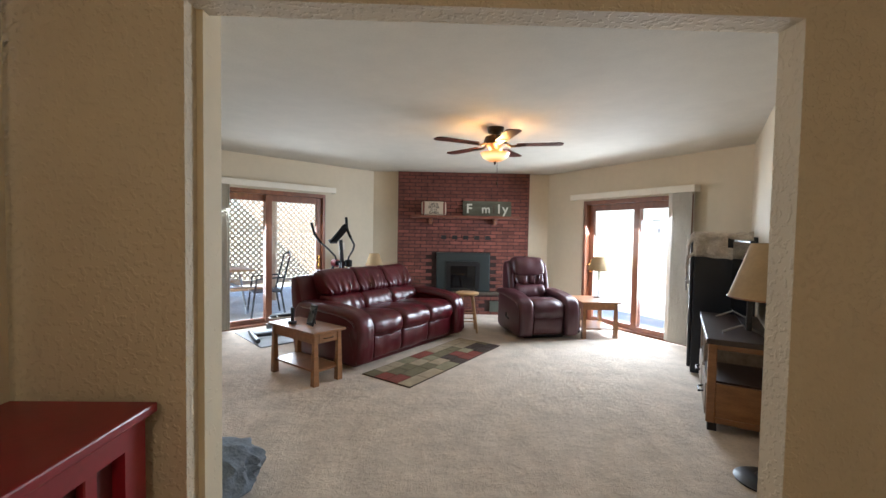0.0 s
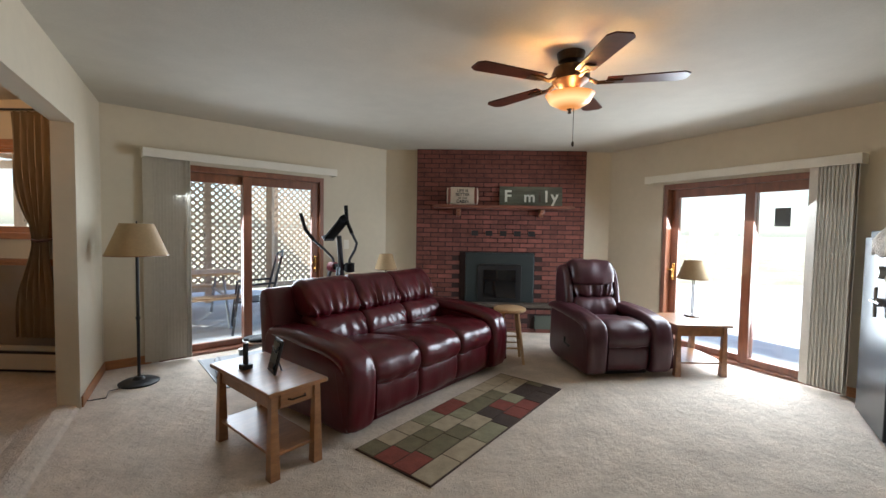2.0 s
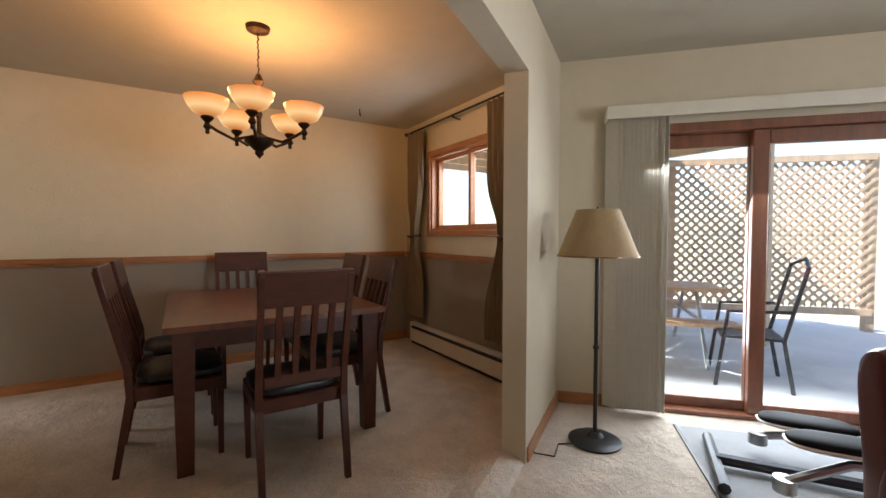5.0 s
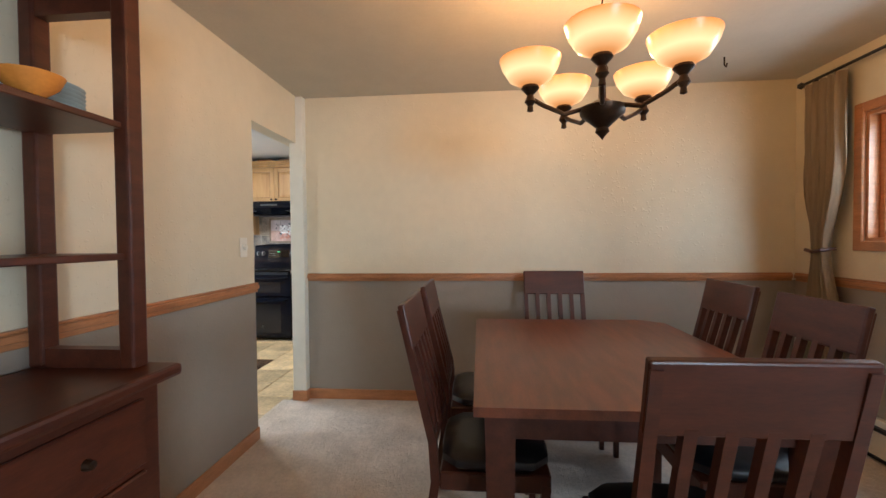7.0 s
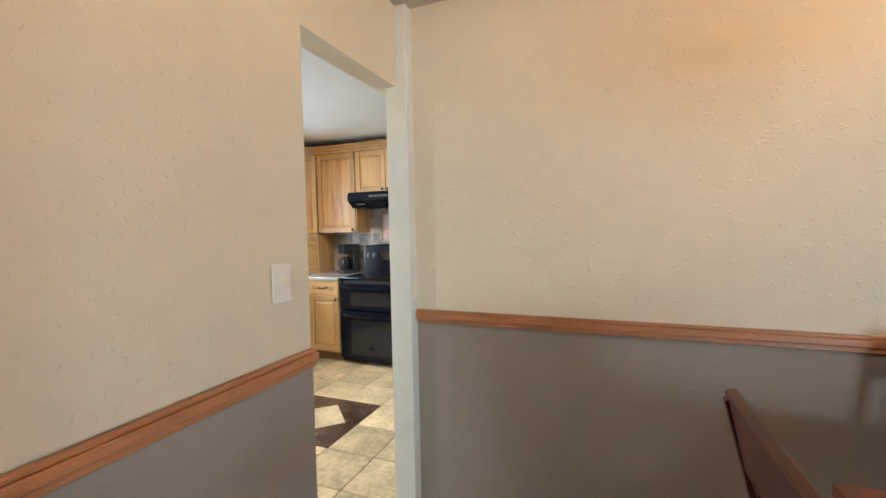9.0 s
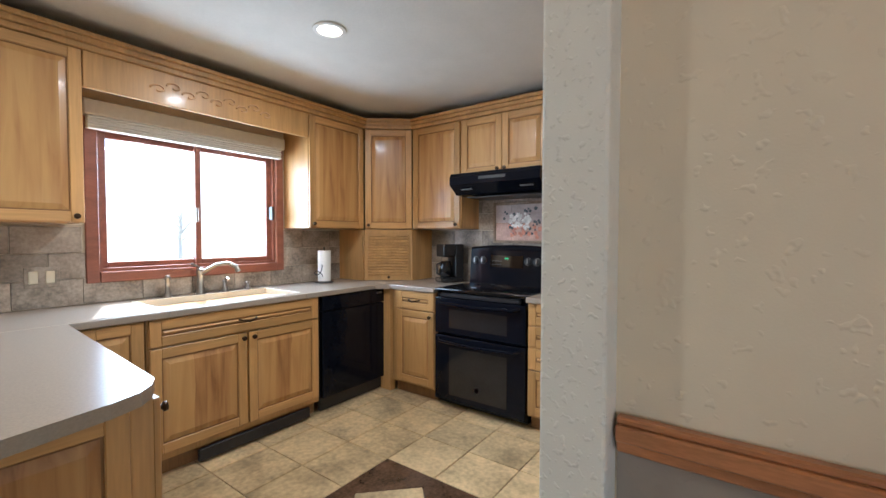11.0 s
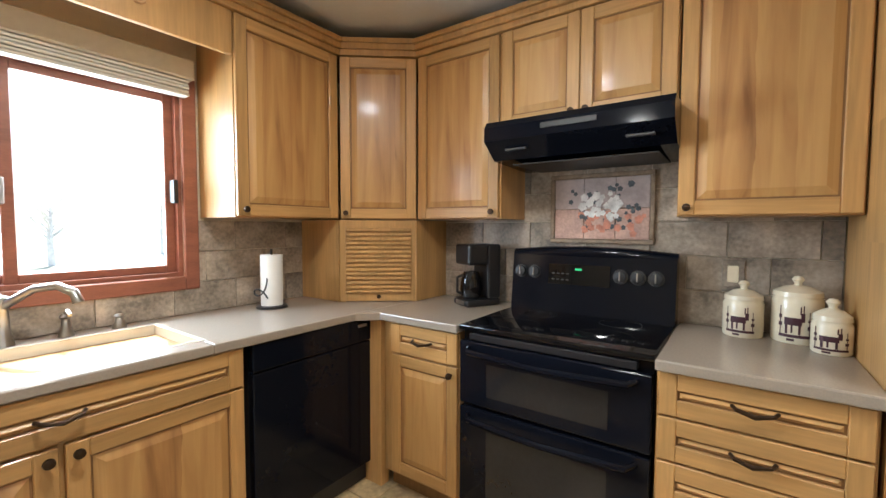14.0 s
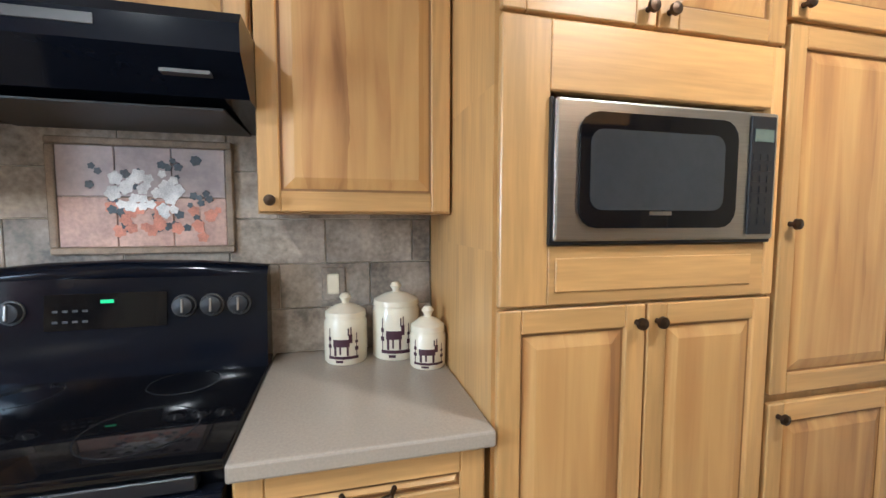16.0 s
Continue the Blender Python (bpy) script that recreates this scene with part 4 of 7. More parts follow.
for sgn in (-1, 1):
    y = sgn * 0.24
    part("arm_link", Shape().tube([(0.33, y * 0.5, 0.95), (0.25, y, 0.55), (0.20, y * 0.9, 0.28)], 0.02), M_GUN, ell, soft=True)
    part("pedal_arm", Shape().tube([(-0.52, y, 0.11), (-0.30, y, 0.20 - sgn * 0.04), (0.22, y, 0.28)], 0.022).lathe([(0.0, -0.03), (0.045, -0.03), (0.045, 0.03), (0.0, 0.03)], (-0.52, y, 0.10), 16), M_STEEL, ell, "silver pedal arm", True)
    ped = part("pedal", Shape().puff(-0.52, y - 0.085, 0.235 - sgn * 0.05, -0.10, y + 0.085, 0.30 - sgn * 0.05, 3.2, 14), M_ELLBLACK, ell, "black foot pedal", True)
    part("pedal_rim", Shape().puff(-0.53, y - 0.092, 0.245 - sgn * 0.05, -0.09, y + 0.092, 0.272 - sgn * 0.05, 3.2, 14), M_WHITE, ped, "pale pedal rim", True)
mat_ = thing("exercise_mat", along((-1.62, 6.26), (-0.32, 7.43)), "thin grey exercise mat with a dark edge on the carpet", "mat")
part("mat", Shape().box(0.0, -1.02, 0.001, 1.55, -0.10, 0.008, 0.003), material("grey_rubber_mat", (0.30, 0.31, 0.32), 0.8, vary=0.1), mat_)
part("mat_edge", Shape().box(-0.012, -1.03, 0.001, 0.004, -0.09, 0.010).box(0.004, -1.036, 0.001, 1.55, -1.022, 0.010), M_BLACK, mat_)

# gun safe with a hide, television stand and television along the east wall
sm = along((3.70, 4.77), (3.70 + 0.53, 4.77 + 0.848))
safe = thing("gun_safe", sm, "tall navy black steel safe with a chrome handle", "safe")
part("body", Shape().box(0, -0.55, 0.0, 0.70, -0.02, 1.40, 0.012, 2), M_NAVY, safe)
sd = part("door", Shape().box(0.03, -0.02, 0.05, 0.67, 0.012, 1.35, 0.008, 2), M_NAVY, safe)
part("handle", Shape().lathe([(0.0, 0), (0.03, 0), (0.03, 0.03), (0.0, 0.035)], (0, 0, 0), 16).tube([(-0.10, 0, 0.03), (0.10, 0, 0.03)], 0.010).tube([(0, -0.10, 0.03), (0, 0.10, 0.03)], 0.010).turn(pose(0.22, 0.012, 0.92, -90, 0, 0)), M_STEEL, sd, "chrome spoke handle")
part("dial", Shape().lathe([(0.0, 0), (0.045, 0), (0.04, 0.03), (0.0, 0.03)], (0, 0, 0), 18).turn(pose(0.22, 0.012, 1.12, -90, 0, 0)), M_STEEL, sd)
hide = thing("animal_hide", sm @ pose(0, 0, 1.402), "cream and grey animal hide draped over the safe", "hide")
hs = Shape()
hv = {}
for i in range(17):
    for j in range(22):
        x, y = -0.16 + i * 0.032, -0.50 + j * 0.029
        z = 0.03 + 0.035 * noise.noise(Vector((x * 9, y * 9, 0)))
        ox, oy = max(0.0, -x, ), max(0.0, y - 0.0)
        drop = ox * 1.5 + oy * 1.8
        hv[i, j] = hs.bm.verts.new((max(x, -0.035 - 0.02 * noise.noise(Vector((y * 14, 1, z * 9)))), min(y, 0.045 + 0.02 * noise.noise(Vector((x * 14, 3, 0)))), z - drop))
for i in range(16):
    for j in range(21):
        if abs(noise.noise(Vector((i * 0.21, j * 0.21, 4)))) < 0.42:
            hs.bm.faces.new((hv[i, j], hv[i + 1, j], hv[i + 1, j + 1], hv[i, j + 1]))
for v in [v for v in hs.bm.verts if not v.link_faces]:
    hs.bm.verts.remove(v)
hide_part = part("pelt", hs, M_FUR, hide, soft=True)
sol = hide_part.modifiers.new("thickness", "SOLIDIFY")
sol.thickness = 0.018

tvm = along((3.04, 3.50), (3.66, 4.52))
tv = thing("tv_stand", tvm, "rustic wooden television stand with a dark top and drawers", "tv stand")
m_rust = material("weathered_grey_brown_board", (0.28, 0.225, 0.175), 0.7, vary=0.3, scale=5, grain=(1, 5, 5))
m_dark = material("dark_walnut_top", (0.045, 0.026, 0.020), 0.4, vary=0.25, grain=(1, 5, 5), coat=0.2)
part("top", Shape().box(-0.02, -0.48, 0.63, 1.21, 0.015, 0.67, 0.006, 2), m_dark, tv, "dark walnut top")
for y in (-0.45, -0.055):
    part("corner_post", Shape().box(0.0, y, 0.06, 0.05, y + 0.055, 0.63, 0.005), M_TABLEWOOD, tv, "honey brown corner post")
part("end_rail", Shape().box(0.005, -0.395, 0.06, 0.045, -0.055, 0.10, 0.004), M_TABLEWOOD, tv)
part("end_panel", Shape().box(0.012, -0.395, 0.10, 0.032, -0.055, 0.345, 0.003), M_TABLEWOOD, tv, "brown wooden end panel")
part("end_rail", Shape().box(0.005, -0.395, 0.59, 0.045, -0.055, 0.63, 0.004), M_TABLEWOOD, tv)
for x in (0.60, 1.14):
    part("side_panel", Shape().box(x, -0.45, 0.06, x + 0.05, 0.0, 0.63, 0.005), M_TABLEWOOD if x == 0 else m_rust, tv)
part("back_panel", Shape().box(0.05, -0.45, 0.06, 1.14, -0.44, 0.63), M_BLACK, tv)
part("shelf", Shape().box(0.05, -0.44, 0.335, 1.14, -0.01, 0.355), m_dark, tv)
part("bottom", Shape().box(0.05, -0.44, 0.06, 1.14, -0.01, 0.085), m_dark, tv)
for x in (0.055, 0.655):
    d = part("drawer_front", Shape().box(x, -0.01, 0.095, x + 0.48, 0.008, 0.33, 0.005), m_rust, tv)
    part("handle", Shape().tube([(x + 0.17, 0.008, 0.215), (x + 0.18, 0.04, 0.205), (x + 0.30, 0.04, 0.205), (x + 0.31, 0.008, 0.215)], 0.008), M_BLACK, d)
part("front_rail", Shape().box(0.05, -0.008, 0.595, 1.14, 0.006, 0.63), m_rust, tv)
for i in range(7):
    part("stud", Shape().lathe([(0.0, 0.0), (0.010, 0.0), (0.006, 0.006), (0.0, 0.007)], seg=10).turn(pose(0.09 + i * 0.17, 0.0065, 0.612, -90, 0, 0)), M_BLACK, tv)
for x in (0.04, 1.15):
    for y in (-0.41, -0.04):
        part("foot", Shape().box(x - 0.03, y - 0.03, 0, x + 0.03, y + 0.03, 0.06, 0.004), M_BLACK, tv)
tvs = thing("television", tvm @ pose(0, 0, 0.67), "flat black television on two splayed feet", "television")
part("panel", Shape().box(0.10, -0.26, 0.06, 1.16, -0.225, 0.70, 0.008, 2), M_BLACKPL, tvs)
part("screen", Shape().box(0.115, -0.225, 0.075, 1.145, -0.2215, 0.685), M_BLKGLASS, tvs, "black glass screen")
for x in (0.28, 0.98):
    part("foot", Shape().tube([(x, -0.10, 0.006), (x, -0.23, 0.07), (x, -0.36, 0.006)], 0.008), M_STEEL, tvs)
dvd = thing("disc_player", tvm @ pose(0.70, -0.33, 0.355), "black and silver disc player on the stand shelf", "disc player")
part("case", Shape().box(0, 0, 0, 0.40, 0.28, 0.06, 0.004), M_BLACKPL, dvd)
part("front", Shape().box(0.0, 0.28, 0.004, 0.40, 0.285, 0.056), M_STEEL, dvd)

# mantel things
pil = thing("small_pillow", pose(0.84, 7.755, 1.688), "cream canvas pillow with dark lettering and striped ends", "pillow")
m_canvas = material("cream_canvas", (0.56, 0.47, 0.36), 0.9, vary=0.1, bump=0.4)
part("cushion", Shape().puff(0.02, -0.05, 0.0, 0.44, 0.05, 0.235, 9, 18, wrinkle(5, 0.05)).turn(pose(0, 0.0, 0, -8, 0, 0)), m_canvas, pil, soft=True)
for x in (0.055, 0.405):
    part("end_stripe", Shape().puff(x - 0.018, -0.056, 0.004, x + 0.018, 0.056, 0.232, 9, 12).turn(pose(0, 0.0, 0, -8, 0, 0)), material("brown_red_stripe", (0.19, 0.07, 0.05), 0.9), pil)


def words(text, m, size, mat, parent, name="lettering", depth=0.002):
    c = bpy.data.curves.new(name, "FONT")
    c.body, c.size, c.extrude, c.align_x, c.offset = text, size, depth, "CENTER", size * 0.02
    tmp = bpy.data.objects.new(name, c)
    scene.collection.objects.link(tmp)
    me = bpy.data.meshes.new_from_object(tmp.evaluated_get(bpy.context.evaluated_depsgraph_get()))
    bpy.data.objects.remove(tmp)
    me.materials.clear()
    me.materials.append(mat)
    ob = new(name, me)
    ob.parent = parent
    ob.matrix_basis = m
    return ob


for text, z in (("LIFE IS", 0.165), ("BETTER", 0.115), ("AT THE", 0.075), ("CABIN", 0.025)):
    words(text, pose(0.23, -0.060 - 0.012 * math.sin(z / 0.235 * 3.1), z, 84, 0, 0), 0.055 if z != 0.075 else 0.035, M_BLACK, pil)
sign = thing("word_sign", pose(1.57, 7.80, 1.690), "grey-green wooden sign reading Family in white letters", "sign")
part("board", Shape().box(0, -0.012, 0, 0.84, 0.012, 0.26, 0.003).turn(pose(0, 0, 0, -6, 0, 0)), material("grey_green_board", (0.095, 0.095, 0.065), 0.8, vary=0.3, scale=6, grain=(1, 6, 6)), sign)
m_letter = material("cream_letter", (0.62, 0.62, 0.52), 0.7)
for ch, x, sz in (("F", 0.11, 0.22), ("m", 0.40, 0.20), ("i", 0.535, 0.20), ("l", 0.625, 0.22), ("y", 0.735, 0.22)):
    words(ch, pose(x, -0.016, 0.055, 84, 0, 0), sz, m_letter if ch != "i" else M_STONE, sign)

# ceiling fan with a lit bowl
fan = thing("ceiling_fan", pose(1.66, 4.76, 0), "dark bronze ceiling fan with five wooden blades and a lit bowl", "ceiling fan")
part("canopy", Shape().lathe([(0.0, 2.44), (0.085, 2.44), (0.075, 2.39), (0.03, 2.375), (0.0, 2.375)], seg=24), M_BRONZE, fan, soft=True)
part("motor_housing", Shape().lathe([(0.02, 2.39), (0.03, 2.37), (0.10, 2.35), (0.115, 2.31), (0.11, 2.27), (0.07, 2.24), (0.05, 2.22), (0.0, 2.22)], seg=28), M_BRONZE, fan, soft=True)
part("light_bowl", Shape().lathe([(0.0, 2.105), (0.06, 2.11), (0.12, 2.145), (0.148, 2.19), (0.142, 2.19), (0.115, 2.15), (0.06, 2.118), (0.0, 2.113)], seg=28, cap=False), M_FROST2, fan, "lit alabaster glass bowl", True)
part("finial", Shape().lathe([(0.0, 2.075), (0.012, 2.08), (0.008, 2.095), (0.018, 2.105), (0.0, 2.106)], seg=12), M_BRONZE, fan)
part("pull_chain", Shape().tube([(0.02, -0.02, 2.11), (0.02, -0.02, 1.90)], 0.002, 5).lathe([(0.0, 1.87), (0.008, 1.88), (0.008, 1.90), (0.0, 1.91)], (0.02, -0.02, 0), 8), M_BRONZE, fan)
for i in range(5):
    a = 60 + 72 * i
    bl = part("blade", Shape().prism([(0.21, -0.055), (0.62, -0.07), (0.655, -0.04), (0.655, 0.04), (0.62, 0.07), (0.21, 0.055)], 2.262, 2.270).turn(pose(0, 0, 0, 0, 0, a)), M_CHERRY, fan)
    part("blade_iron", Shape().tube([(0.10, 0, 2.285), (0.16, 0, 2.255), (0.25, 0, 2.258)], 0.012).box(0.20, -0.03, 2.252, 0.30, 0.03, 2.261, 0.003).turn(pose(0, 0, 0, 0, 0, a)), M_BRONZE, bl)
for a in (30, 150, 270):
    bulb("fan_bulb", (1.66 + 0.09 * math.cos(radians(a)), 4.76 + 0.09 * math.sin(radians(a)), 2.195), 2.5, 0.02, (1.0, 0.55, 0.2))

# hall: red cabinet, cushion on the carpet, door chime box
red = thing("red_cabinet", pose(-0.17, 0.55, 0), "red painted slatted wooden cabinet in the hall", "cabinet")
part("top", Shape().box(-0.005, 0, 0.85, 0.42, 1.27, 0.88, 0.006, 2), M_RED, red)
# carcass darker than M_RED: shade behind the slats put into its colour
part("carcass", Shape().box(0, 0.02, 0.05, 0.36, 1.25, 0.85), material("red_wood_slat_shade", (0.10, 0.010, 0.012), 0.5), red)
part("face_frame", Shape().box(0.36, 0.02, 0.05, 0.395, 0.08, 0.85).box(0.36, 1.17, 0.05, 0.395, 1.25, 0.85).box(0.36, 0.08, 0.78, 0.395, 1.17, 0.85).box(0.36, 0.08, 0.05, 0.395, 1.17, 0.12)
     .box(0.36, 0.60, 0.12, 0.395, 0.66, 0.78), M_RED, red)
for i in range(9):
    y = 0.13 + i * 0.115
    part("slat", Shape().box(0.362, y, 0.12, 0.385, y + 0.04, 0.78, 0.003), M_RED, red)
hl = thing("hall_ceiling_light", pose(1.0, -1.0, CEIL), "warm lit glass dome light in the hall", "ceiling light")
part("dome", Shape().lathe([(0.15, 0.0), (0.14, -0.04), (0.08, -0.075), (0.0, -0.085)], seg=24), M_FROST2, hl, soft=True)
bulb("hall_bulb", (1.0, -1.0, CEIL - 0.14), 11.0, 0.08, (1.0, 0.76, 0.50))
cush = thing("floor_cushion", pose(-0.14, 2.72, 0), "crumpled grey-blue fleece cushion lying on the carpet", "cushion")
part("cushion", Shape().puff(-0.30, -0.28, 0.0, 0.30, 0.28, 0.24, 2.4, 30, lambda p: p.normalized() * (0.16 * noise.noise(p * 1.7) + 0.30 * (0.3 - abs(noise.noise(Vector((p.x * 2.6 + 4, p.y * 2.6, p.z * 1.2))))))), M_DENIM, cush, soft=True)
chime = thing("wall_thermostat", m_B @ pose(0.62, 0, 1.50), "tan plastic box on the wall", "thermostat")
part("case", Shape().box(0, -0.04, 0, 0.09, -0.002, 0.14, 0.006, 2), M_BLIND, chime)

plate = thing("light_switch", m_L @ pose(2.42, 0, 1.08), "ivory switch plate on the wall", "switch")
part("plate", Shape().box(0, -0.007, 0, 0.075, -0.001, 0.12, 0.003), M_VALANCE, plate)
part("toggle", Shape().box(0.032, -0.014, 0.05, 0.043, -0.007, 0.07, 0.002), M_VALANCE, plate)
cord = thing("lamp_cord", pose(0, 0, 0), "thin black lamp cord lying on the carpet", "cord")
part("cord", Shape().tube([(-1.70, 5.50, 0.012), (-1.78, 5.36, 0.010), (-1.70, 5.24, 0.008), (-1.78, 5.17, 0.012), (-1.86, 5.20, 0.03), (-1.97, 5.20, 0.03)], 0.004, 6), M_BLACK, cord)
notice = thing("door_notice", m_R @ pose(1.90, 0.10, 1.44), "dark square notice stuck on the deck door glass", "notice")
part("sheet", Shape().box(0, -0.006, 0, 0.13, -0.003, 0.18), M_BLACKPL, notice)

# patio: lattice screen, posts, picnic table, chair, pergola
lat = tagged(new("lattice_fence"), "weathered cedar lattice fence round the patio", "fence")
lat.matrix_world = along((-5.2, 7.9), (-1.7, 11.2))
for k in range(5):
    part("post", Shape().box(k * 1.20 - 0.05, 0.02, -0.06, k * 1.20 + 0.05, 0.12, 2.30), M_CEDAR, lat)
slats = Shape()
for k in range(-18, 42):
    x = k * 0.125
    for sx, y in ((1, 0.0), (-1, 0.012)):
        a, b = (x, x + 1.95) if sx > 0 else (x + 1.95, x)
        lo, hi = 0.25, 2.2
        pts = []
        for u, z in ((a, lo), (b, hi)):
            pts.append([u, z])
        dx = (pts[1][0] - pts[0][0]) / (hi - lo)
        for q in pts:
            if q[0] < 0:
                q[1] += (0 - q[0]) / dx if dx > 0 and q is pts[0] else (0 - q[0]) / dx
                q[0] = 0
            elif q[0] > 4.8:
                q[1] += (4.8 - q[0]) / dx
                q[0] = 4.8
        if abs(pts[0][0] - pts[1][0]) < 0.02:
            continue
        v = [slats.bm.verts.new((u, y + d, z + w)) for d in (0, 0.010) for (u, z), w in ((pts[0], 0), (pts[1], 0), (pts[1], 0.05), (pts[0], 0.05))]
        for f in ((0, 1, 2, 3), (7, 6, 5, 4), (0, 4, 5, 1), (3, 2, 6, 7)):
            slats.bm.faces.new([v[i] for i in f])
ls = part("lattice", slats, M_CEDAR, lat)
ls["kind"] = "stuff"
part("rail", Shape().box(0, -0.02, 2.20, 4.8, 0.03, 2.29).box(0, -0.02, 0.16, 4.8, 0.03, 0.25), M_CEDAR, lat)
perg = tagged(new("patio_cover"), "wooden patio cover of posts and rafters over the patio", "pergola")
for i in range(9):
    part("rafter", Shape().box(-6.6 + i * 0.55, 6.0, 2.42, -6.55 + i * 0.55, 9.4, 2.56), M_CEDAR, perg)
for i in range(17):
    part("roof_board", Shape().box(-7.0, 6.0 + i * 0.2, 2.562, -1.6, 6.185 + i * 0.2, 2.582), M_CEDAR, perg)
part("beam", Shape().box(-7.0, 9.2, 2.28, -1.6, 9.3, 2.42), M_CEDAR, perg)
for x in (-6.6, -4.3, -2.2):
    part("post", Shape().box(x - 0.05, 9.2, -0.06, x + 0.05, 9.3, 2.28), M_CEDAR, perg)
pic = thing("picnic_table", pose(-3.0, 7.9, -0.06, 0, 0, 40), "pale weathered picnic table with benches on the patio", "picnic table")
part("tabletop", Shape().box(-0.85, -0.36, 0.70, 0.85, 0.36, 0.735, 0.004), M_PALEWOOD, pic)
for y in (-0.68, 0.68):
    part("bench", Shape().box(-0.85, y - 0.13, 0.42, 0.85, y + 0.13, 0.455, 0.004), M_PALEWOOD, pic)
for x in (-0.6, 0.6):
    part("leg_frame", Shape().tube([(x, -0.7, 0.0), (x, -0.25, 0.70)], 0.02).tube([(x, 0.7, 0.0), (x, 0.25, 0.70)], 0.02).tube([(x, -0.72, 0.42), (x, 0.72, 0.42)], 0.02), M_STEEL, pic)
pch = thing("patio_chair", pose(-1.75, 7.75, -0.06, 0, 0, -60), "dark metal patio armchair", "patio chair")
part("frame", Shape().tube([(-0.25, 0.25, 0), (-0.25, 0.18, 0.42), (-0.25, 0.32, 1.02), (0.0, 0.36, 1.08), (0.25, 0.32, 1.02), (0.25, 0.18, 0.42), (0.25, 0.25, 0)], 0.016)
     .tube([(-0.27, -0.28, 0), (-0.27, -0.2, 0.64), (-0.27, 0.22, 0.66)], 0.016).tube([(0.27, -0.28, 0), (0.27, -0.2, 0.64), (0.27, 0.22, 0.66)], 0.016), M_BLACK, pch)
part("seat", Shape().box(-0.25, -0.25, 0.41, 0.25, 0.2, 0.43, 0.006), M_BLACK, pch)

# ---- dining room ----
dt = thing("dining_table", pose(-3.235, 4.035, 0), "dark cherry wooden dining table with clipped corners", "table")
part("tabletop", Shape().prism([(-0.66, -0.575), (0.725, -0.575), (0.725, 0.575), (-0.62, 0.575), (-0.725, 0.47), (-0.725, -0.575)], 0.735, 0.767), M_CHERRY2, dt, "polished cherry top")
part("apron", Shape().box(-0.64, -0.50, 0.63, 0.64, 0.50, 0.735), M_CHERRY, dt)
for x in (-0.64, 0.64):
    for y in (-0.49, 0.49):
        tapered_leg(dt, x, y, 0.735, 0.10, 0.075, M_CHERRY)


def dining_chair(m):
    """Back to +y, seat facing -y."""
    c = thing("dining_chair", m, "dark cherry slat-back dining chair with a black seat", "chair", "chairs round the dining table")
    part("seat", Shape().puff(-0.215, -0.22, 0.435, 0.215, 0.19, 0.50, 5, 10), M_BLACKPL, c, "black upholstered seat", True)
    part("seat_frame", Shape().box(-0.215, -0.215, 0.37, 0.215, 0.19, 0.44, 0.006), M_CHERRY, c)
    for x in (-0.20, 0.20):
        part("leg", Shape().tube([(x * 0.98, -0.195, 0), (x, -0.195, 0.40)], [0.018, 0.024], 4), M_CHERRY, c)
        part("back_post", Shape().tube([(x, 0.27, 0), (x, 0.205, 0.40), (x, 0.215, 0.55), (x, 0.33, 1.035)], [0.02, 0.024, 0.022, 0.018], 4), M_CHERRY, c)
    part("crest_rail", Shape().box(-0.215, -0.013, 0.885, 0.215, 0.013, 1.055, 0.006, 2).turn(Matrix.Translation((0, 0.31, 0)) @ Matrix.Translation((0, 0, 0.97)) @ pose(0, 0, 0, -12) @ Matrix.Translation((0, 0, -0.97))), M_CHERRY, c)
    part("lower_rail", Shape().box(-0.18, 0.205, 0.50, 0.18, 0.228, 0.555, 0.004), M_CHERRY, c)
    for i in range(4):
        x = -0.12 + i * 0.08
        part("slat", Shape().tube([(x, 0.216, 0.54), (x, 0.235, 0.68), (x, 0.297, 0.905)], 0.019, 4), M_CHERRY, c)
    return c


ch = dining_chair(pose(-2.40, 4.03, 0, 0, 0, -90))
for m in (pose(-4.00, 4.02, 0, 0, 0, 90), pose(-2.93, 3.52, 0, 0, 0, 180), pose(-3.52, 3.52, 0, 0, 0, 180),
          pose(-2.93, 4.46, 0, 0, 0, 0), pose(-3.52, 4.47, 0, 0, 0, 0)):
    copy_thing(ch, m)

cl = thing("chandelier", pose(-2.85, 3.95, 0), "bronze five-arm chandelier with lit amber glass bowls", "chandelier")
part("canopy", Shape().lathe([(0.0, 2.44), (0.07, 2.44), (0.062, 2.415), (0.03, 2.40), (0.0, 2.40)], seg=24), M_BRONZE, cl, soft=True)
links = Shape()
for i in range(9):
    links.tube([(0.006 * math.cos(i * 1.57), 0.006 * math.sin(i * 1.57), 2.40 - i * 0.026), (-0.006 * math.cos(i * 1.57), -0.006 * math.sin(i * 1.57), 2.374 - i * 0.026)], 0.004, 6)
part("chain", links, M_BRONZE, cl)
part("column", Shape().lathe([(0.0, 2.17), (0.012, 2.165), (0.035, 2.12), (0.012, 2.08), (0.010, 1.96), (0.022, 1.93), (0.012, 1.90), (0.014, 1.82), (0.05, 1.80), (0.085, 1.785),
                               (0.08, 1.76), (0.05, 1.735), (0.022, 1.71), (0.026, 1.695), (0.012, 1.68), (0.0, 1.664)], seg=24), M_BRONZE, cl, soft=True)
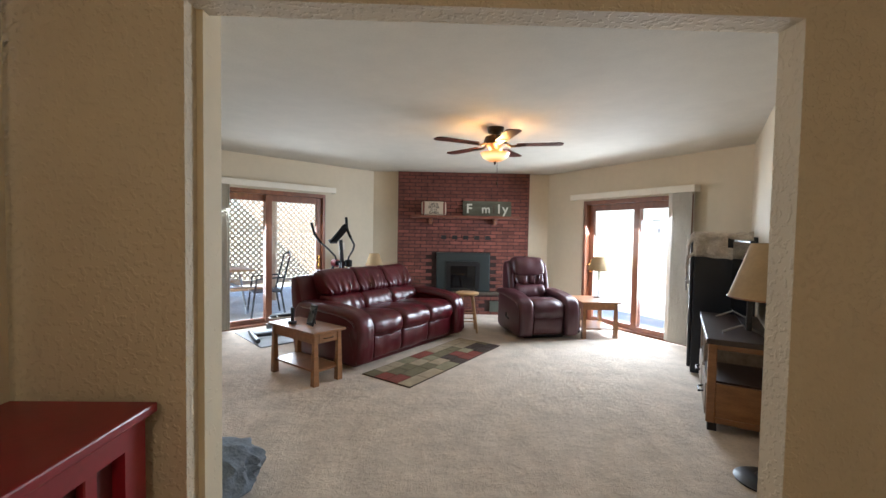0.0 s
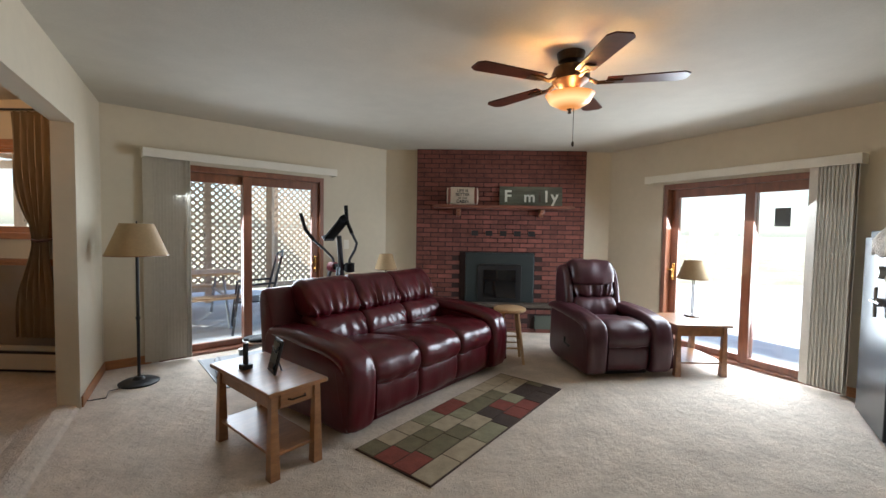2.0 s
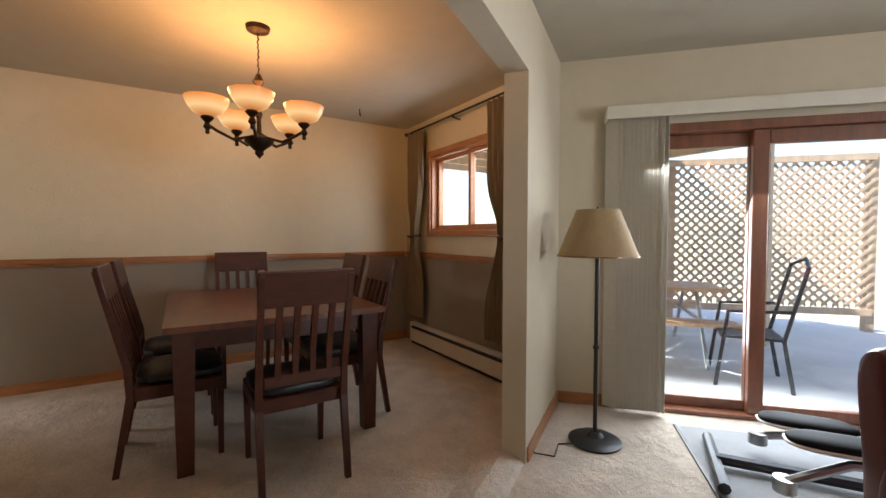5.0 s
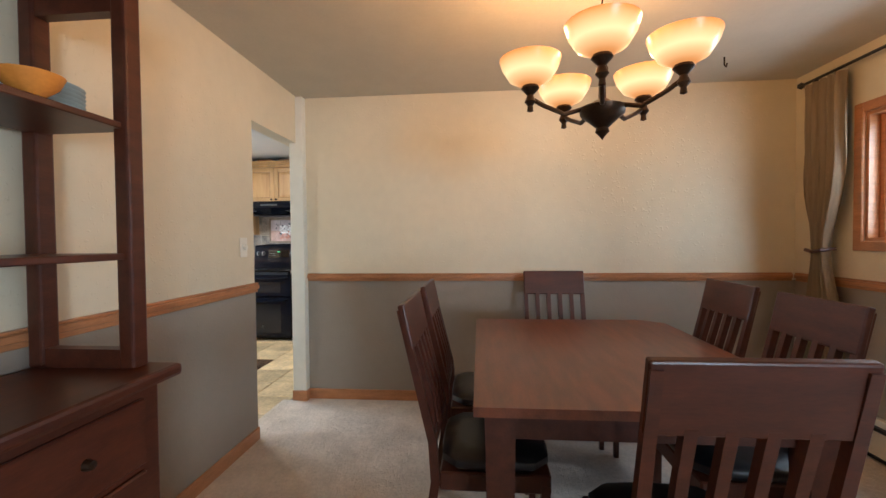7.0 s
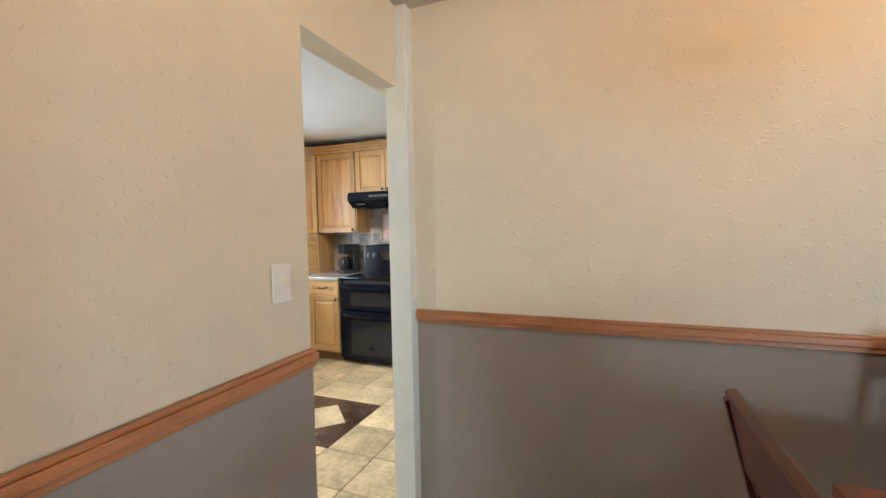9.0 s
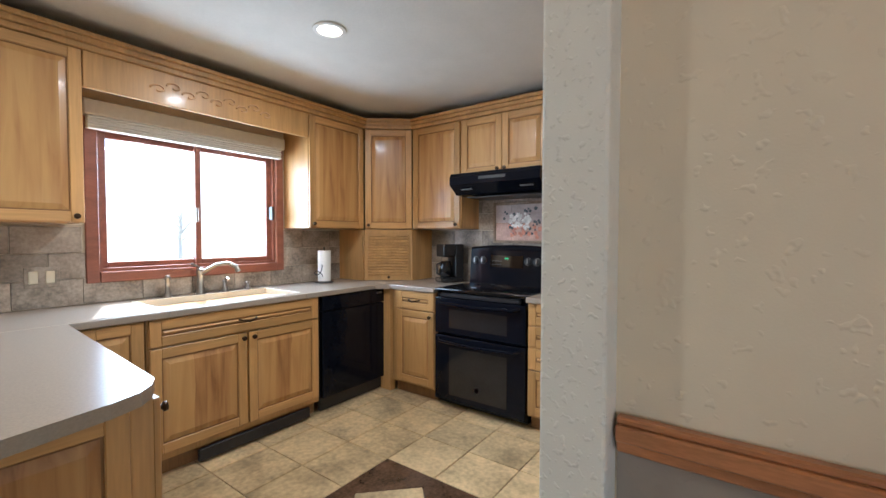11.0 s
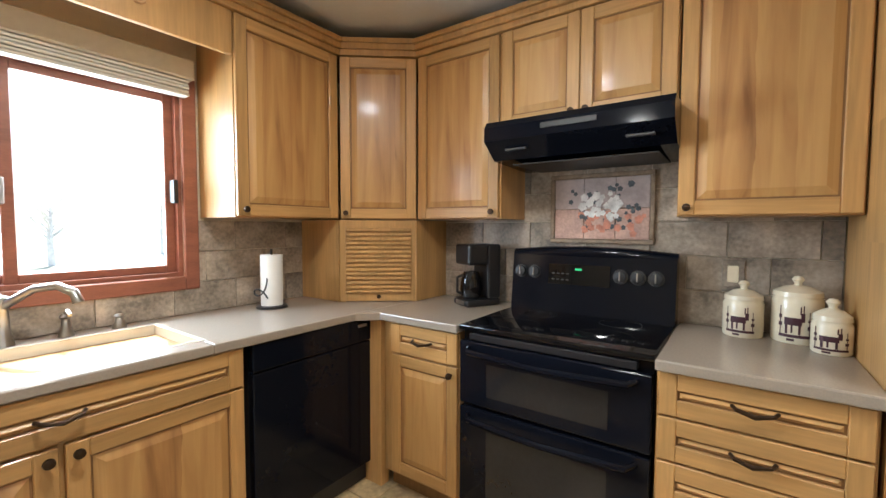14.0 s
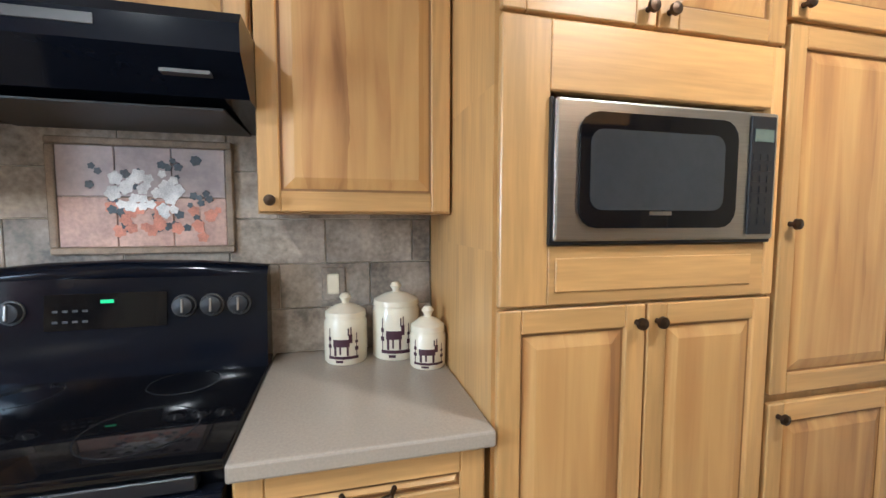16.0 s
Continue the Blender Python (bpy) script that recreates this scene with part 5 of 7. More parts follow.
for i in range(5):
    a = radians(56 + 72 * i)
    c_, s_ = math.cos(a), math.sin(a)
    arm = part("arm", Shape().tube([(0.05 * c_, 0.05 * s_, 1.79), (0.14 * c_, 0.14 * s_, 1.765), (0.22 * c_, 0.22 * s_, 1.80), (0.27 * c_, 0.27 * s_, 1.83)], 0.009)
               .lathe([(0.0, 1.775), (0.012, 1.78), (0.010, 1.80), (0.022, 1.815), (0.012, 1.84), (0.035, 1.865), (0.03, 1.875), (0.0, 1.876)], (0.27 * c_, 0.27 * s_, 0), 14), M_BRONZE, cl, soft=True)
    part("glass_bowl", Shape().lathe([(0.0, 1.872), (0.035, 1.875), (0.080, 1.900), (0.105, 1.940), (0.116, 1.975), (0.111, 1.975), (0.098, 1.942), (0.07, 1.91), (0.0, 1.885)], (0.27 * c_, 0.27 * s_, 0), 22, False), M_FROST, arm, "lit amber glass bowl", True)
    bulb("chandelier_bulb", (-2.85 + 0.27 * c_, 3.95 + 0.27 * s_, 2.00), 2.5, 0.04, (1.0, 0.49, 0.17))


def curtain(name, x0, x1, y, z0, z1, tie, pull, label):
    t = thing(name, pose(0, 0, 0), label, "curtain")
    s = Shape()
    cols, rows = 36, 24
    g = {}
    for r in range(rows + 1):
        z = z1 + (z0 - z1) * r / rows
        near = math.exp(-((z - tie) / 0.32) ** 2)
        w = 1.0 - 0.62 * near
        mid = pull
        for k in range(cols + 1):
            u = k / cols
            x = x0 + (x1 - x0) * u
            x = mid + (x - mid) * w
            g[r, k] = s.bm.verts.new((x, y - 0.05 + 0.026 * math.sin(u * 34 + 0.5 * math.sin(r * 0.5)), z))
    for r in range(rows):
        for k in range(cols):
            s.bm.faces.new((g[r, k], g[r, k + 1], g[r + 1, k + 1], g[r + 1, k]))
    part("cloth", s, M_CURTAIN, t, soft=True)
    mid = pull
    part("tieback", Shape().tube([(mid - 0.06, y - 0.09, tie), (mid, y - 0.10, tie - 0.01), (mid + 0.06, y - 0.09, tie), (mid + 0.07, y - 0.005, tie + 0.01)], 0.012), M_CHERRY, t)


curtain("curtain", -4.30, -3.98, 5.76, 0.33, 2.31, 1.20, -4.16, "taupe striped curtain tied back beside the dining window")
curtain("curtain", -2.90, -2.56, 5.76, 0.33, 2.31, 1.20, -2.64, "taupe striped curtain tied back beside the dining window")
rod = thing("curtain_rod", pose(0, 0, 0), "dark metal curtain rod above the dining window", "curtain rod")
part("rod", Shape().tube([(-4.33, 5.71, 2.33), (-2.50, 5.71, 2.33)], 0.010), M_BLACK, rod, soft=True)
for x in (-4.33, -2.50):
    part("finial", Shape().lathe([(0.0, -0.025), (0.022, -0.01), (0.022, 0.01), (0.0, 0.025)], (x, 5.71, 2.33), 12), M_BLACK, rod, soft=True)
for x in (-4.2, -3.40, -2.6):
    part("bracket", Shape().tube([(x, 5.795, 2.30), (x, 5.71, 2.31)], 0.008).lathe([(0.0, -0.02), (0.016, 0.0), (0.0, 0.02)], (x, 5.71, 2.32), 10), M_BLACK, rod)
heat = thing("baseboard_heater", pose(-4.28, 5.794, 0), "cream metal baseboard heater under the dining window", "heater")
part("case", Shape().box(0, -0.065, 0.03, 2.0, 0, 0.19, 0.006).box(0, -0.04, 0.19, 2.0, 0, 0.235, 0.004), M_VALANCE, heat)
part("slot", Shape().box(0.03, -0.067, 0.175, 1.97, -0.04, 0.195).box(0.03, -0.066, 0.012, 1.97, -0.03, 0.029), M_BLACK, heat)
for x in (0.0, 1.97):
    part("end_cap", Shape().box(x, -0.069, 0.0, x + 0.03, 0, 0.24, 0.004), M_VALANCE, heat)

dim = thing("dimmer_switch", pose(-3.66, 2.034, 1.255), "ivory dimmer switch plate beside the kitchen doorway", "switch")
part("plate", Shape().box(-0.038, 0, -0.06, 0.038, 0.007, 0.06, 0.003), M_VALANCE, dim)
part("knob", Shape().lathe([(0.0, 0), (0.018, 0), (0.015, 0.018), (0.0, 0.018)], seg=16).turn(pose(0, 0.007, 0, -90)), M_VALANCE, dim)
hook = thing("ceiling_hook", pose(-4.05, 5.05, CEIL), "small bronze hook in the dining ceiling", "hook")
part("hook", Shape().tube([(0, 0, 0), (0, 0, -0.05), (0.02, 0, -0.07), (0.03, 0, -0.05)], 0.005), M_BRONZE, hook)

# china cabinet on the south wall
cab = thing("china_cabinet", pose(-1.10, 2.06, 0, 0, 0, 180) @ pose(0, -0.42, 0), "dark cherry china cabinet with open glazed shelves", "china cabinet")
part("base", Shape().box(0, 0.03, 0, 1.36, 0.42, 0.86, 0.008, 2), M_CHERRY, cab)
part("counter", Shape().box(-0.03, -0.03, 0.86, 1.395, 0.42, 0.90, 0.012, 2), M_CHERRY, cab)
for i in range(3):
    d = part("drawer_front", Shape().box(0.03 + i * 0.43, 0.012, 0.62, 0.43 + i * 0.43, 0.03, 0.82, 0.006), M_CHERRY, cab)
    part("knob", Shape().lathe([(0.0, 0), (0.016, 0), (0.012, 0.02), (0.0, 0.022)], seg=12).turn(pose(0.23 + i * 0.43, 0.012, 0.72, 90)), M_BRONZE, d)
    part("cabinet_door", Shape().box(0.03 + i * 0.43, 0.012, 0.08, 0.43 + i * 0.43, 0.03, 0.60, 0.006).box(0.09 + i * 0.43, 0.006, 0.14, 0.37 + i * 0.43, 0.012, 0.54, 0.004), M_CHERRY, cab)
for x in (0.0, 1.30):
    for y in (0.06, 0.37):
        part("post", Shape().box(x, y, 0.90, x + 0.06, y + 0.05, 2.08, 0.008, 2), M_CHERRY, cab)
    part("side_rail", Shape().box(x + 0.01, 0.11, 0.90, x + 0.05, 0.37, 0.96).box(x + 0.01, 0.11, 2.0, x + 0.05, 0.37, 2.08), M_CHERRY, cab)
for z in (1.24, 1.64):
    part("shelf", Shape().box(0.02, 0.08, z, 1.34, 0.41, z + 0.02, 0.003), M_CHERRY, cab)
part("crown", Shape().box(-0.03, 0.02, 2.08, 1.39, 0.42, 2.16, 0.015, 2), M_CHERRY, cab)
for i, (x, z) in enumerate(((1.19, 1.66), (0.86, 1.66))):
    pl = thing("plate_stack", pose(-1.10 - x, 2.24, z), "stack of pale blue plates on the cabinet shelf", "plates")
    for k in range(6):
        part("plate", Shape().lathe([(0.0, k * 0.012), (0.06, k * 0.012), (0.11, k * 0.012 + 0.016), (0.112, k * 0.012 + 0.019), (0.06, k * 0.012 + 0.006), (0.0, k * 0.012 + 0.006)], seg=24),
             material("pale_blue_glaze", (0.42, 0.50, 0.50), 0.25), pl, soft=True)
bw = thing("serving_bowl", pose(-2.17, 2.37, 1.66) @ Matrix.Diagonal((0.62, 0.62, 0.55, 1)), "amber orange glazed bowl on the cabinet shelf", "bowl")
part("bowl", Shape().lathe([(0.0, 0.0), (0.04, 0.0), (0.09, 0.05), (0.11, 0.10), (0.105, 0.10), (0.085, 0.055), (0.0, 0.01)], seg=24), material("amber_glaze", (0.65, 0.25, 0.04), 0.2), bw, soft=True)

# ---- kitchen ----
def raised_door(name, w, h, parent, m, knob=None, pull=False, flat=0.055):
    """A frame-and-raised-panel front, its outside towards -y, lower corner at the origin of m."""
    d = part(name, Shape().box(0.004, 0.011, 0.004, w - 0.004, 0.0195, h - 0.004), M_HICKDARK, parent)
    d.matrix_basis = m
    for x in (0, w - flat):
        part("stile", Shape().box(x, 0, 0, x + flat, 0.02, h, 0.003), M_HICKORY, d)
    for z in (0, h - flat):
        part("rail", Shape().box(flat, 0.0006, z, w - flat, 0.02, z + flat, 0.003), M_HICKRAIL, d)
    s = Shape()
    x0, x1, z0, z1, b = flat + 0.007, w - flat - 0.007, flat + 0.007, h - flat - 0.007, min(0.03, (h - 2 * flat) * 0.25)
    lo = [s.bm.verts.new(p) for p in ((x0, 0.010, z0), (x1, 0.010, z0), (x1, 0.010, z1), (x0, 0.010, z1))]
    hi = [s.bm.verts.new(p) for p in ((x0 + b, 0.001, z0 + b), (x1 - b, 0.001, z0 + b), (x1 - b, 0.001, z1 - b), (x0 + b, 0.001, z1 - b))]
    s.bm.faces.new(hi)
    for i in range(4):
        s.bm.faces.new((lo[i], lo[(i + 1) % 4], hi[(i + 1) % 4], hi[i]))
    part("panel", s, M_HICKRAIL if pull else M_HICKBOARDS, d)
    if knob:
        part("knob", Shape().lathe([(0.0, 0), (0.007, 0), (0.006, 0.012), (0.015, 0.018), (0.014, 0.026), (0.0, 0.029)], seg=14).turn(pose(knob[0], 0, knob[1], 90)), M_BRONZE, d, "dark bronze knob", True)
    if pull:
        c = w / 2
        part("pull", Shape().tube([(c - 0.055, 0, h / 2 + 0.006), (c - 0.045, -0.024, h / 2 + 0.004), (c, -0.03, h / 2 - 0.006), (c + 0.045, -0.024, h / 2 + 0.004), (c + 0.055, 0, h / 2 + 0.006)], [0.006, 0.006, 0.0075, 0.006, 0.006]),
             M_BRONZE, d, "dark bronze pull", True)
    return d


def cabinet(name, m, w, h, depth, label, fronts, toe=False):
    """A unit whose face looks to -y, lower left corner of the face at m; fronts: (x, z, w, h, knob, pull)."""
    c = thing(name, m, label, "cabinet")
    part("body", Shape().box(0.001, 0.021, 0.0, w - 0.001, depth, h), M_HICKORY, c)
    if toe:
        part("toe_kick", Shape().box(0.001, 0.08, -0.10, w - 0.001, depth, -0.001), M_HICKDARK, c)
    for x, z, fw, fh, k, p in fronts:
        raised_door("drawer_front" if p and fh < 0.3 else "door", fw, fh, c, pose(x, 0, z), k, p)
    return c


def on_west(y, z):
    """Faces looking east on the west wall: local x runs south to north reversed, so start at the north end."""
    return pose(0, y, z, 0, 0, 90)


UP_Z, UP_T = 1.385, 2.29
# south wall: face to +y, local x runs west
def south(x, face, z):
    return pose(x, face, z, 0, 0, 180)


cabinet("wall_cabinet", south(-3.55, -0.55, UP_Z), 0.89, UP_T - UP_Z, 0.35, "hickory wall cabinet beside the sink window", [(0.44, 0.005, 0.445, 0.895, (0.41, 0.03), False), (0.005, 0.005, 0.43, 0.895, (0.40, 0.03), False)])
cabinet("wall_cabinet", south(-5.83, -0.55, UP_Z), 0.59, UP_T - UP_Z, 0.35, "hickory wall cabinet beside the sink window", [(0.005, 0.005, 0.575, 0.895, (0.03, 0.03), False)])
vb = thing("window_valance", pose(0, 0, 0), "carved hickory valance board over the sink window", "valance")
part("board", Shape().box(-5.828, -0.585, 2.10, -4.442, -0.56, 2.29, 0.003), M_HICKORY, vb)
m_carve = material("light_carved_wood", (0.56, 0.33, 0.16), 0.5, vary=0.15)
for k in range(9):
    x = -5.13 + (k - 4) * 0.085
    amp = 0.028
    part("carved_scroll", Shape().tube([(x + 0.045 * math.cos(t) * (1 - t / 8), -0.556, 2.20 + (k % 2 - 0.5) * 0.03 + amp * math.sin(t) * (1 - t / 9)) for t in (0, 0.8, 1.6, 2.4, 3.2, 4.0, 4.8, 5.6)], 0.006, 6), m_carve, vb, "pale carved leaf scroll", True)
sh = thing("roller_shade", pose(0, 0, 0), "beige pleated shade drawn up above the sink window", "shade")
part("cassette", Shape().box(-5.78, -0.878, 2.02, -4.50, -0.80, 2.11, 0.006), M_BLIND, sh)
for k in range(5):
    part("pleat", Shape().box(-5.76, -0.868, 1.945 + k * 0.015, -4.52, -0.815 - 0.006 * (k % 2), 1.957 + k * 0.015, 0.003), M_BLIND, sh)

# diagonal corner unit and the garage under it
dgm = along((-6.695, -0.215), (-6.42, -0.55))
dlen = math.dist((-6.695, -0.215), (-6.42, -0.55))
dg = cabinet("corner_cabinet", dgm @ pose(0, 0, UP_Z) , dlen, UP_T - UP_Z, 0.25, "hickory diagonal corner wall cabinet", [], False)
dg.matrix_world = along((-6.42, -0.55), (-6.695, -0.215)) @ pose(0, 0, UP_Z, 0, 0, 0)
raised = raised_door("door", dlen - 0.01, 0.895, dg, pose(0.005, 0, 0.005), (0.03, 0.03))
ag = thing("appliance_garage", along((-6.42, -0.55), (-6.695, -0.215)), "hickory appliance garage with a louvred tambour door", "cabinet")
part("body", Shape().box(0.0, 0.0, 0.916, 0.03, 0.02, 1.38).box(dlen - 0.03, 0.0, 0.916, dlen, 0.02, 1.38).box(0.03, 0.0, 1.345, dlen - 0.03, 0.02, 1.38).box(0.03, 0.004, 0.918, dlen - 0.03, 0.02, 1.345), M_HICKORY, ag)
for k in range(15):
    part("louvre", Shape().box(0.032, -0.014, 0.965 + k * 0.025, dlen - 0.032, 0.0, 0.984 + k * 0.025, 0.005), M_HICKORY, ag)
part("knob", Shape().lathe([(0.0, 0), (0.012, 0.012), (0.0, 0.022)], seg=12).turn(pose(dlen / 2, 0.004, 0.945, 90)), M_BRONZE, ag)
part("side_panel", Shape().box(-6.985, -0.232, 0.916, -6.69, -0.214, 1.38).turn(along((-6.42, -0.55), (-6.695, -0.215)).inverted()), M_HICKORY, ag)
part("side_panel", Shape().box(-6.432, -0.89, 0.916, -6.414, -0.555, 1.38).turn(along((-6.42, -0.55), (-6.695, -0.215)).inverted()), M_HICKORY, ag)


# west wall: faces look east; local x of a face runs from south to north
def west(y, face, z):
    return pose(face, y, z, 0, 0, 90)


cabinet("wall_cabinet", west(-0.215, -6.69, UP_Z), 0.53, UP_T - UP_Z, 0.30, "hickory wall cabinet beside the range hood", [(0.01, 0.005, 0.51, 0.895, (0.48, 0.03), False)])
cabinet("wall_cabinet", west(0.318, -6.69, 1.82), 0.765, UP_T - 1.82, 0.30, "hickory two-door wall cabinet over the range hood", [(0.005, 0.005, 0.375, 0.46, (0.345, 0.03), False), (0.384, 0.005, 0.375, 0.46, (0.03, 0.03), False)])
cabinet("wall_cabinet", west(1.086, -6.69, UP_Z), 0.532, UP_T - UP_Z, 0.30, "hickory wall cabinet over the canisters", [(0.005, 0.005, 0.52, 0.895, (0.03, 0.03), False)])
cr = Shape()
for z0, z1, d in ((UP_T, UP_T + 0.03, 0.012), (UP_T + 0.03, UP_T + 0.06, 0.03), (UP_T + 0.06, UP_T + 0.085, 0.045)):
    cr.box(-6.43, -0.90, z0, -3.55, -0.55 + d, z1, 0.004)
    cr.box(-6.995, -0.22, z0, -6.69 + d, 1.62, z1, 0.004)
    cr.prism([(-6.995, -0.90), (-6.42, -0.90), (-6.42 + d * 0.3, -0.55 + d), (-6.69 + d, -0.215 + d * 0.3), (-6.995, -0.215)], z0, z1)
cm = thing("crown_moulding", pose(0, 0, 0), "hickory crown moulding along the wall cabinets", "moulding")
part("moulding", cr, M_HICKORY, cm)

# base run on the south wall
FZ = 0.10
cabinet("base_cabinet", south(-4.33, -0.256, FZ), 0.27, 0.775, 0.63, "hickory base cabinet beside the sink", [(0.01, 0.02, 0.25, 0.75, None, False)], True)
cabinet("base_cabinet", south(-4.605, -0.256, FZ), 1.09, 0.775, 0.63, "hickory sink base cabinet with two doors and a false drawer",
        [(0.012, 0.625, 1.065, 0.145, None, True), (0.012, 0.04, 0.526, 0.575, (0.50, 0.545), False), (0.552, 0.04, 0.526, 0.575, (0.026, 0.545), False)], True)
part("floor_register", Shape().box(-5.60, -0.275, 0.02, -4.85, -0.25, 0.09, 0.003), M_BLACK, None)
reg = bpy.data.objects["floor_register"]
tagged(reg, "black toe-kick heating register under the sink cabinet", "register")
dw = thing("dishwasher", south(-5.715, -0.262, 0.0), "glossy black dishwasher under the counter", "dishwasher")
part("body", Shape().box(0.005, 0.03, 0.10, 0.675, 0.60, 0.87), M_BLACKPL, dw)
part("door", Shape().box(0.005, -0.005, 0.11, 0.675, 0.03, 0.755, 0.006, 2), M_GLOSSBLK, dw)
part("control_panel", Shape().box(0.005, -0.008, 0.76, 0.675, 0.03, 0.875, 0.006, 2), M_GLOSSBLK, dw)
part("badge", Shape().box(0.56, -0.0095, 0.835, 0.62, -0.008, 0.85, 0.0005), M_STEEL, dw, "small silver oval badge")
part("toe_panel", Shape().box(0.005, 0.03, 0.01, 0.675, 0.06, 0.10), M_BLACK, dw)

# west wall base: corner unit, range, drawers
cabinet("base_cabinet", west(-0.16, -6.35, FZ), 0.455, 0.775, 0.62, "hickory base cabinet with a drawer and a door beside the range",
        [(0.06, 0.625, 0.39, 0.145, None, True), (0.06, 0.02, 0.39, 0.595, (0.36, 0.56), False)], True)
cabinet("drawer_cabinet", west(1.08, -6.35, FZ), 0.53, 0.775, 0.62, "hickory base cabinet with four drawers",
        [(0.008, 0.628, 0.512, 0.142, None, True), (0.008, 0.478, 0.512, 0.142, None, True), (0.008, 0.328, 0.512, 0.142, None, True), (0.008, 0.02, 0.512, 0.30, None, True)], True)
part("corner_filler", Shape().box(-6.42, -0.30, 0.0, -6.36, -0.18, 0.875), M_HICKORY, None)
tagged(bpy.data.objects["corner_filler"], "hickory filler post in the base cabinet corner", "cabinet filler")

M_KEYGREY = material("mid_grey_print", (0.035, 0.035, 0.035), 0.4)
M_BURNER = material("charcoal_ring_print", (0.018, 0.018, 0.019), 0.25)
rg = thing("range", west(0.302, -6.36, 0.0), "glossy black electric range with a double oven", "stove")
part("body", Shape().box(0.004, 0.03, 0.03, 0.770, 0.60, 0.90), M_GLOSSBLK, rg)
part("cooktop", Shape().box(0.0, -0.012, 0.895, 0.774, 0.58, 0.918, 0.006, 2), M_BLKGLASS, rg, "black glass cooktop", True)
for x, y, r in ((0.20, 0.15, 0.10), (0.57, 0.15, 0.115), (0.20, 0.42, 0.085), (0.57, 0.42, 0.09)):
    part("burner_ring", Shape().lathe([(r - 0.004, 0.9182), (r, 0.9182), (r, 0.9188), (r - 0.004, 0.9188), (r - 0.004, 0.9182)], (x, y, 0), 32, False), M_BURNER, rg)
part("vent_strip", Shape().box(0.05, -0.004, 0.855, 0.72, 0.03, 0.885, 0.003), M_BLACKPL, rg)
for z0, z1 in ((0.575, 0.85), (0.06, 0.56)):
    od = part("oven_door", Shape().box(0.006, -0.012, z0, 0.768, 0.03, z1, 0.006, 2), M_GLOSSBLK, rg)
    part("oven_window", Shape().box(0.14, -0.014, z0 + 0.05, 0.63, -0.012, z1 - 0.085), material("smoked_oven_glass", (0.018, 0.017, 0.018), 0.08), od)
    part("handle", Shape().tube([(0.05, -0.012, z1 - 0.03), (0.07, -0.05, z1 - 0.035), (0.385, -0.062, z1 - 0.045), (0.70, -0.05, z1 - 0.035), (0.72, -0.012, z1 - 0.03)], 0.013), M_GLOSSBLK, od, soft=True)
part("badge", Shape().lathe([(0.0, 0), (0.018, 0), (0.018, 0.002), (0.0, 0.002)], seg=20).turn(pose(0.385, -0.012, 0.19, 90)), M_STEEL, rg, "round silver badge")
bg = part("backguard", Shape().prism([(0.50, 0.918), (0.60, 0.918), (0.60, 1.19), (0.53, 1.20)], 0.0, 0.774).turn(Matrix(((0, 0, 1, 0), (1, 0, 0, 0), (0, 1, 0, 0), (0, 0, 0, 1)))), M_GLOSSBLK, rg)
part("backguard_cap", Shape().tube([(0.0, 0.565, 1.195), (0.19, 0.562, 1.212), (0.385, 0.56, 1.218), (0.58, 0.562, 1.212), (0.774, 0.565, 1.195)], 0.034, 12), M_GLOSSBLK, rg, soft=True)
tlt = pose(0, 0.505, 1.03, -6, 0, 0)
part("control_glass", Shape().box(0.20, 0.002, 0.03, 0.50, 0.010, 0.13).turn(tlt), M_BLKGLASS, bg)
part("clock_digits", Shape().box(0.335, -0.0005, 0.102, 0.367, 0.002, 0.112).turn(tlt), M_GREEN, bg, "green clock digits")
for i in range(8):
    part("button", Shape().box(0.22 + (i % 4) * 0.024, -0.001, 0.05 + (i // 4) * 0.03, 0.232 + (i % 4) * 0.024, 0.002, 0.056 + (i // 4) * 0.03).turn(tlt), M_KEYGREY, bg)
for x in (0.05, 0.125, 0.545, 0.62, 0.695):
    part("knob", Shape().lathe([(0.0, 0), (0.028, 0), (0.026, 0.018), (0.0, 0.022)], seg=18).turn(tlt @ pose(x, 0.004, 0.085, 90)), M_BLACKPL, bg, soft=True)
    part("dial_rim", Shape().lathe([(0.029, 0), (0.034, 0), (0.033, 0.004), (0.029, 0.004), (0.029, 0)], seg=22, cap=False).turn(tlt @ pose(x, 0.004, 0.085, 90)), M_KEYGREY, bg, "thin grey dial ring")
    part("pointer", Shape().box(x - 0.003, -0.0205, 0.066, x + 0.003, -0.016, 0.106, 0.001).turn(tlt), M_STEEL, bg)

hd = thing("range_hood", west(0.325, -6.515, 0.0), "glossy black under-cabinet range hood", "range hood")
hp = [(0.0, 1.79), (0.0, 1.73), (0.10, 1.655), (0.475, 1.64), (0.475, 1.818), (0.02, 1.818)]
part("shell", Shape().prism(hp, 0.0, 0.768).turn(Matrix(((0, 0, 1, 0), (1, 0, 0, 0), (0, 1, 0, 0), (0, 0, 0, 1)))), M_GLOSSBLK, hd)
part("button_panel", Shape().box(0.27, -0.003, 1.758, 0.50, 0.0, 1.780, 0.001), M_KEYGREY, hd, "small grey control strip")
for x in (0.14, 0.65):
    part("lamp_lens", Shape().box(x - 0.05, 0.03, 1.695, x + 0.05, 0.075, 1.703).turn(Matrix.Translation((0, 0, -0.008))), M_KEYGREY, hd)
part("filter", Shape().box(0.08, 0.14, 1.636, 0.70, 0.48, 1.641), M_BLACK, hd)

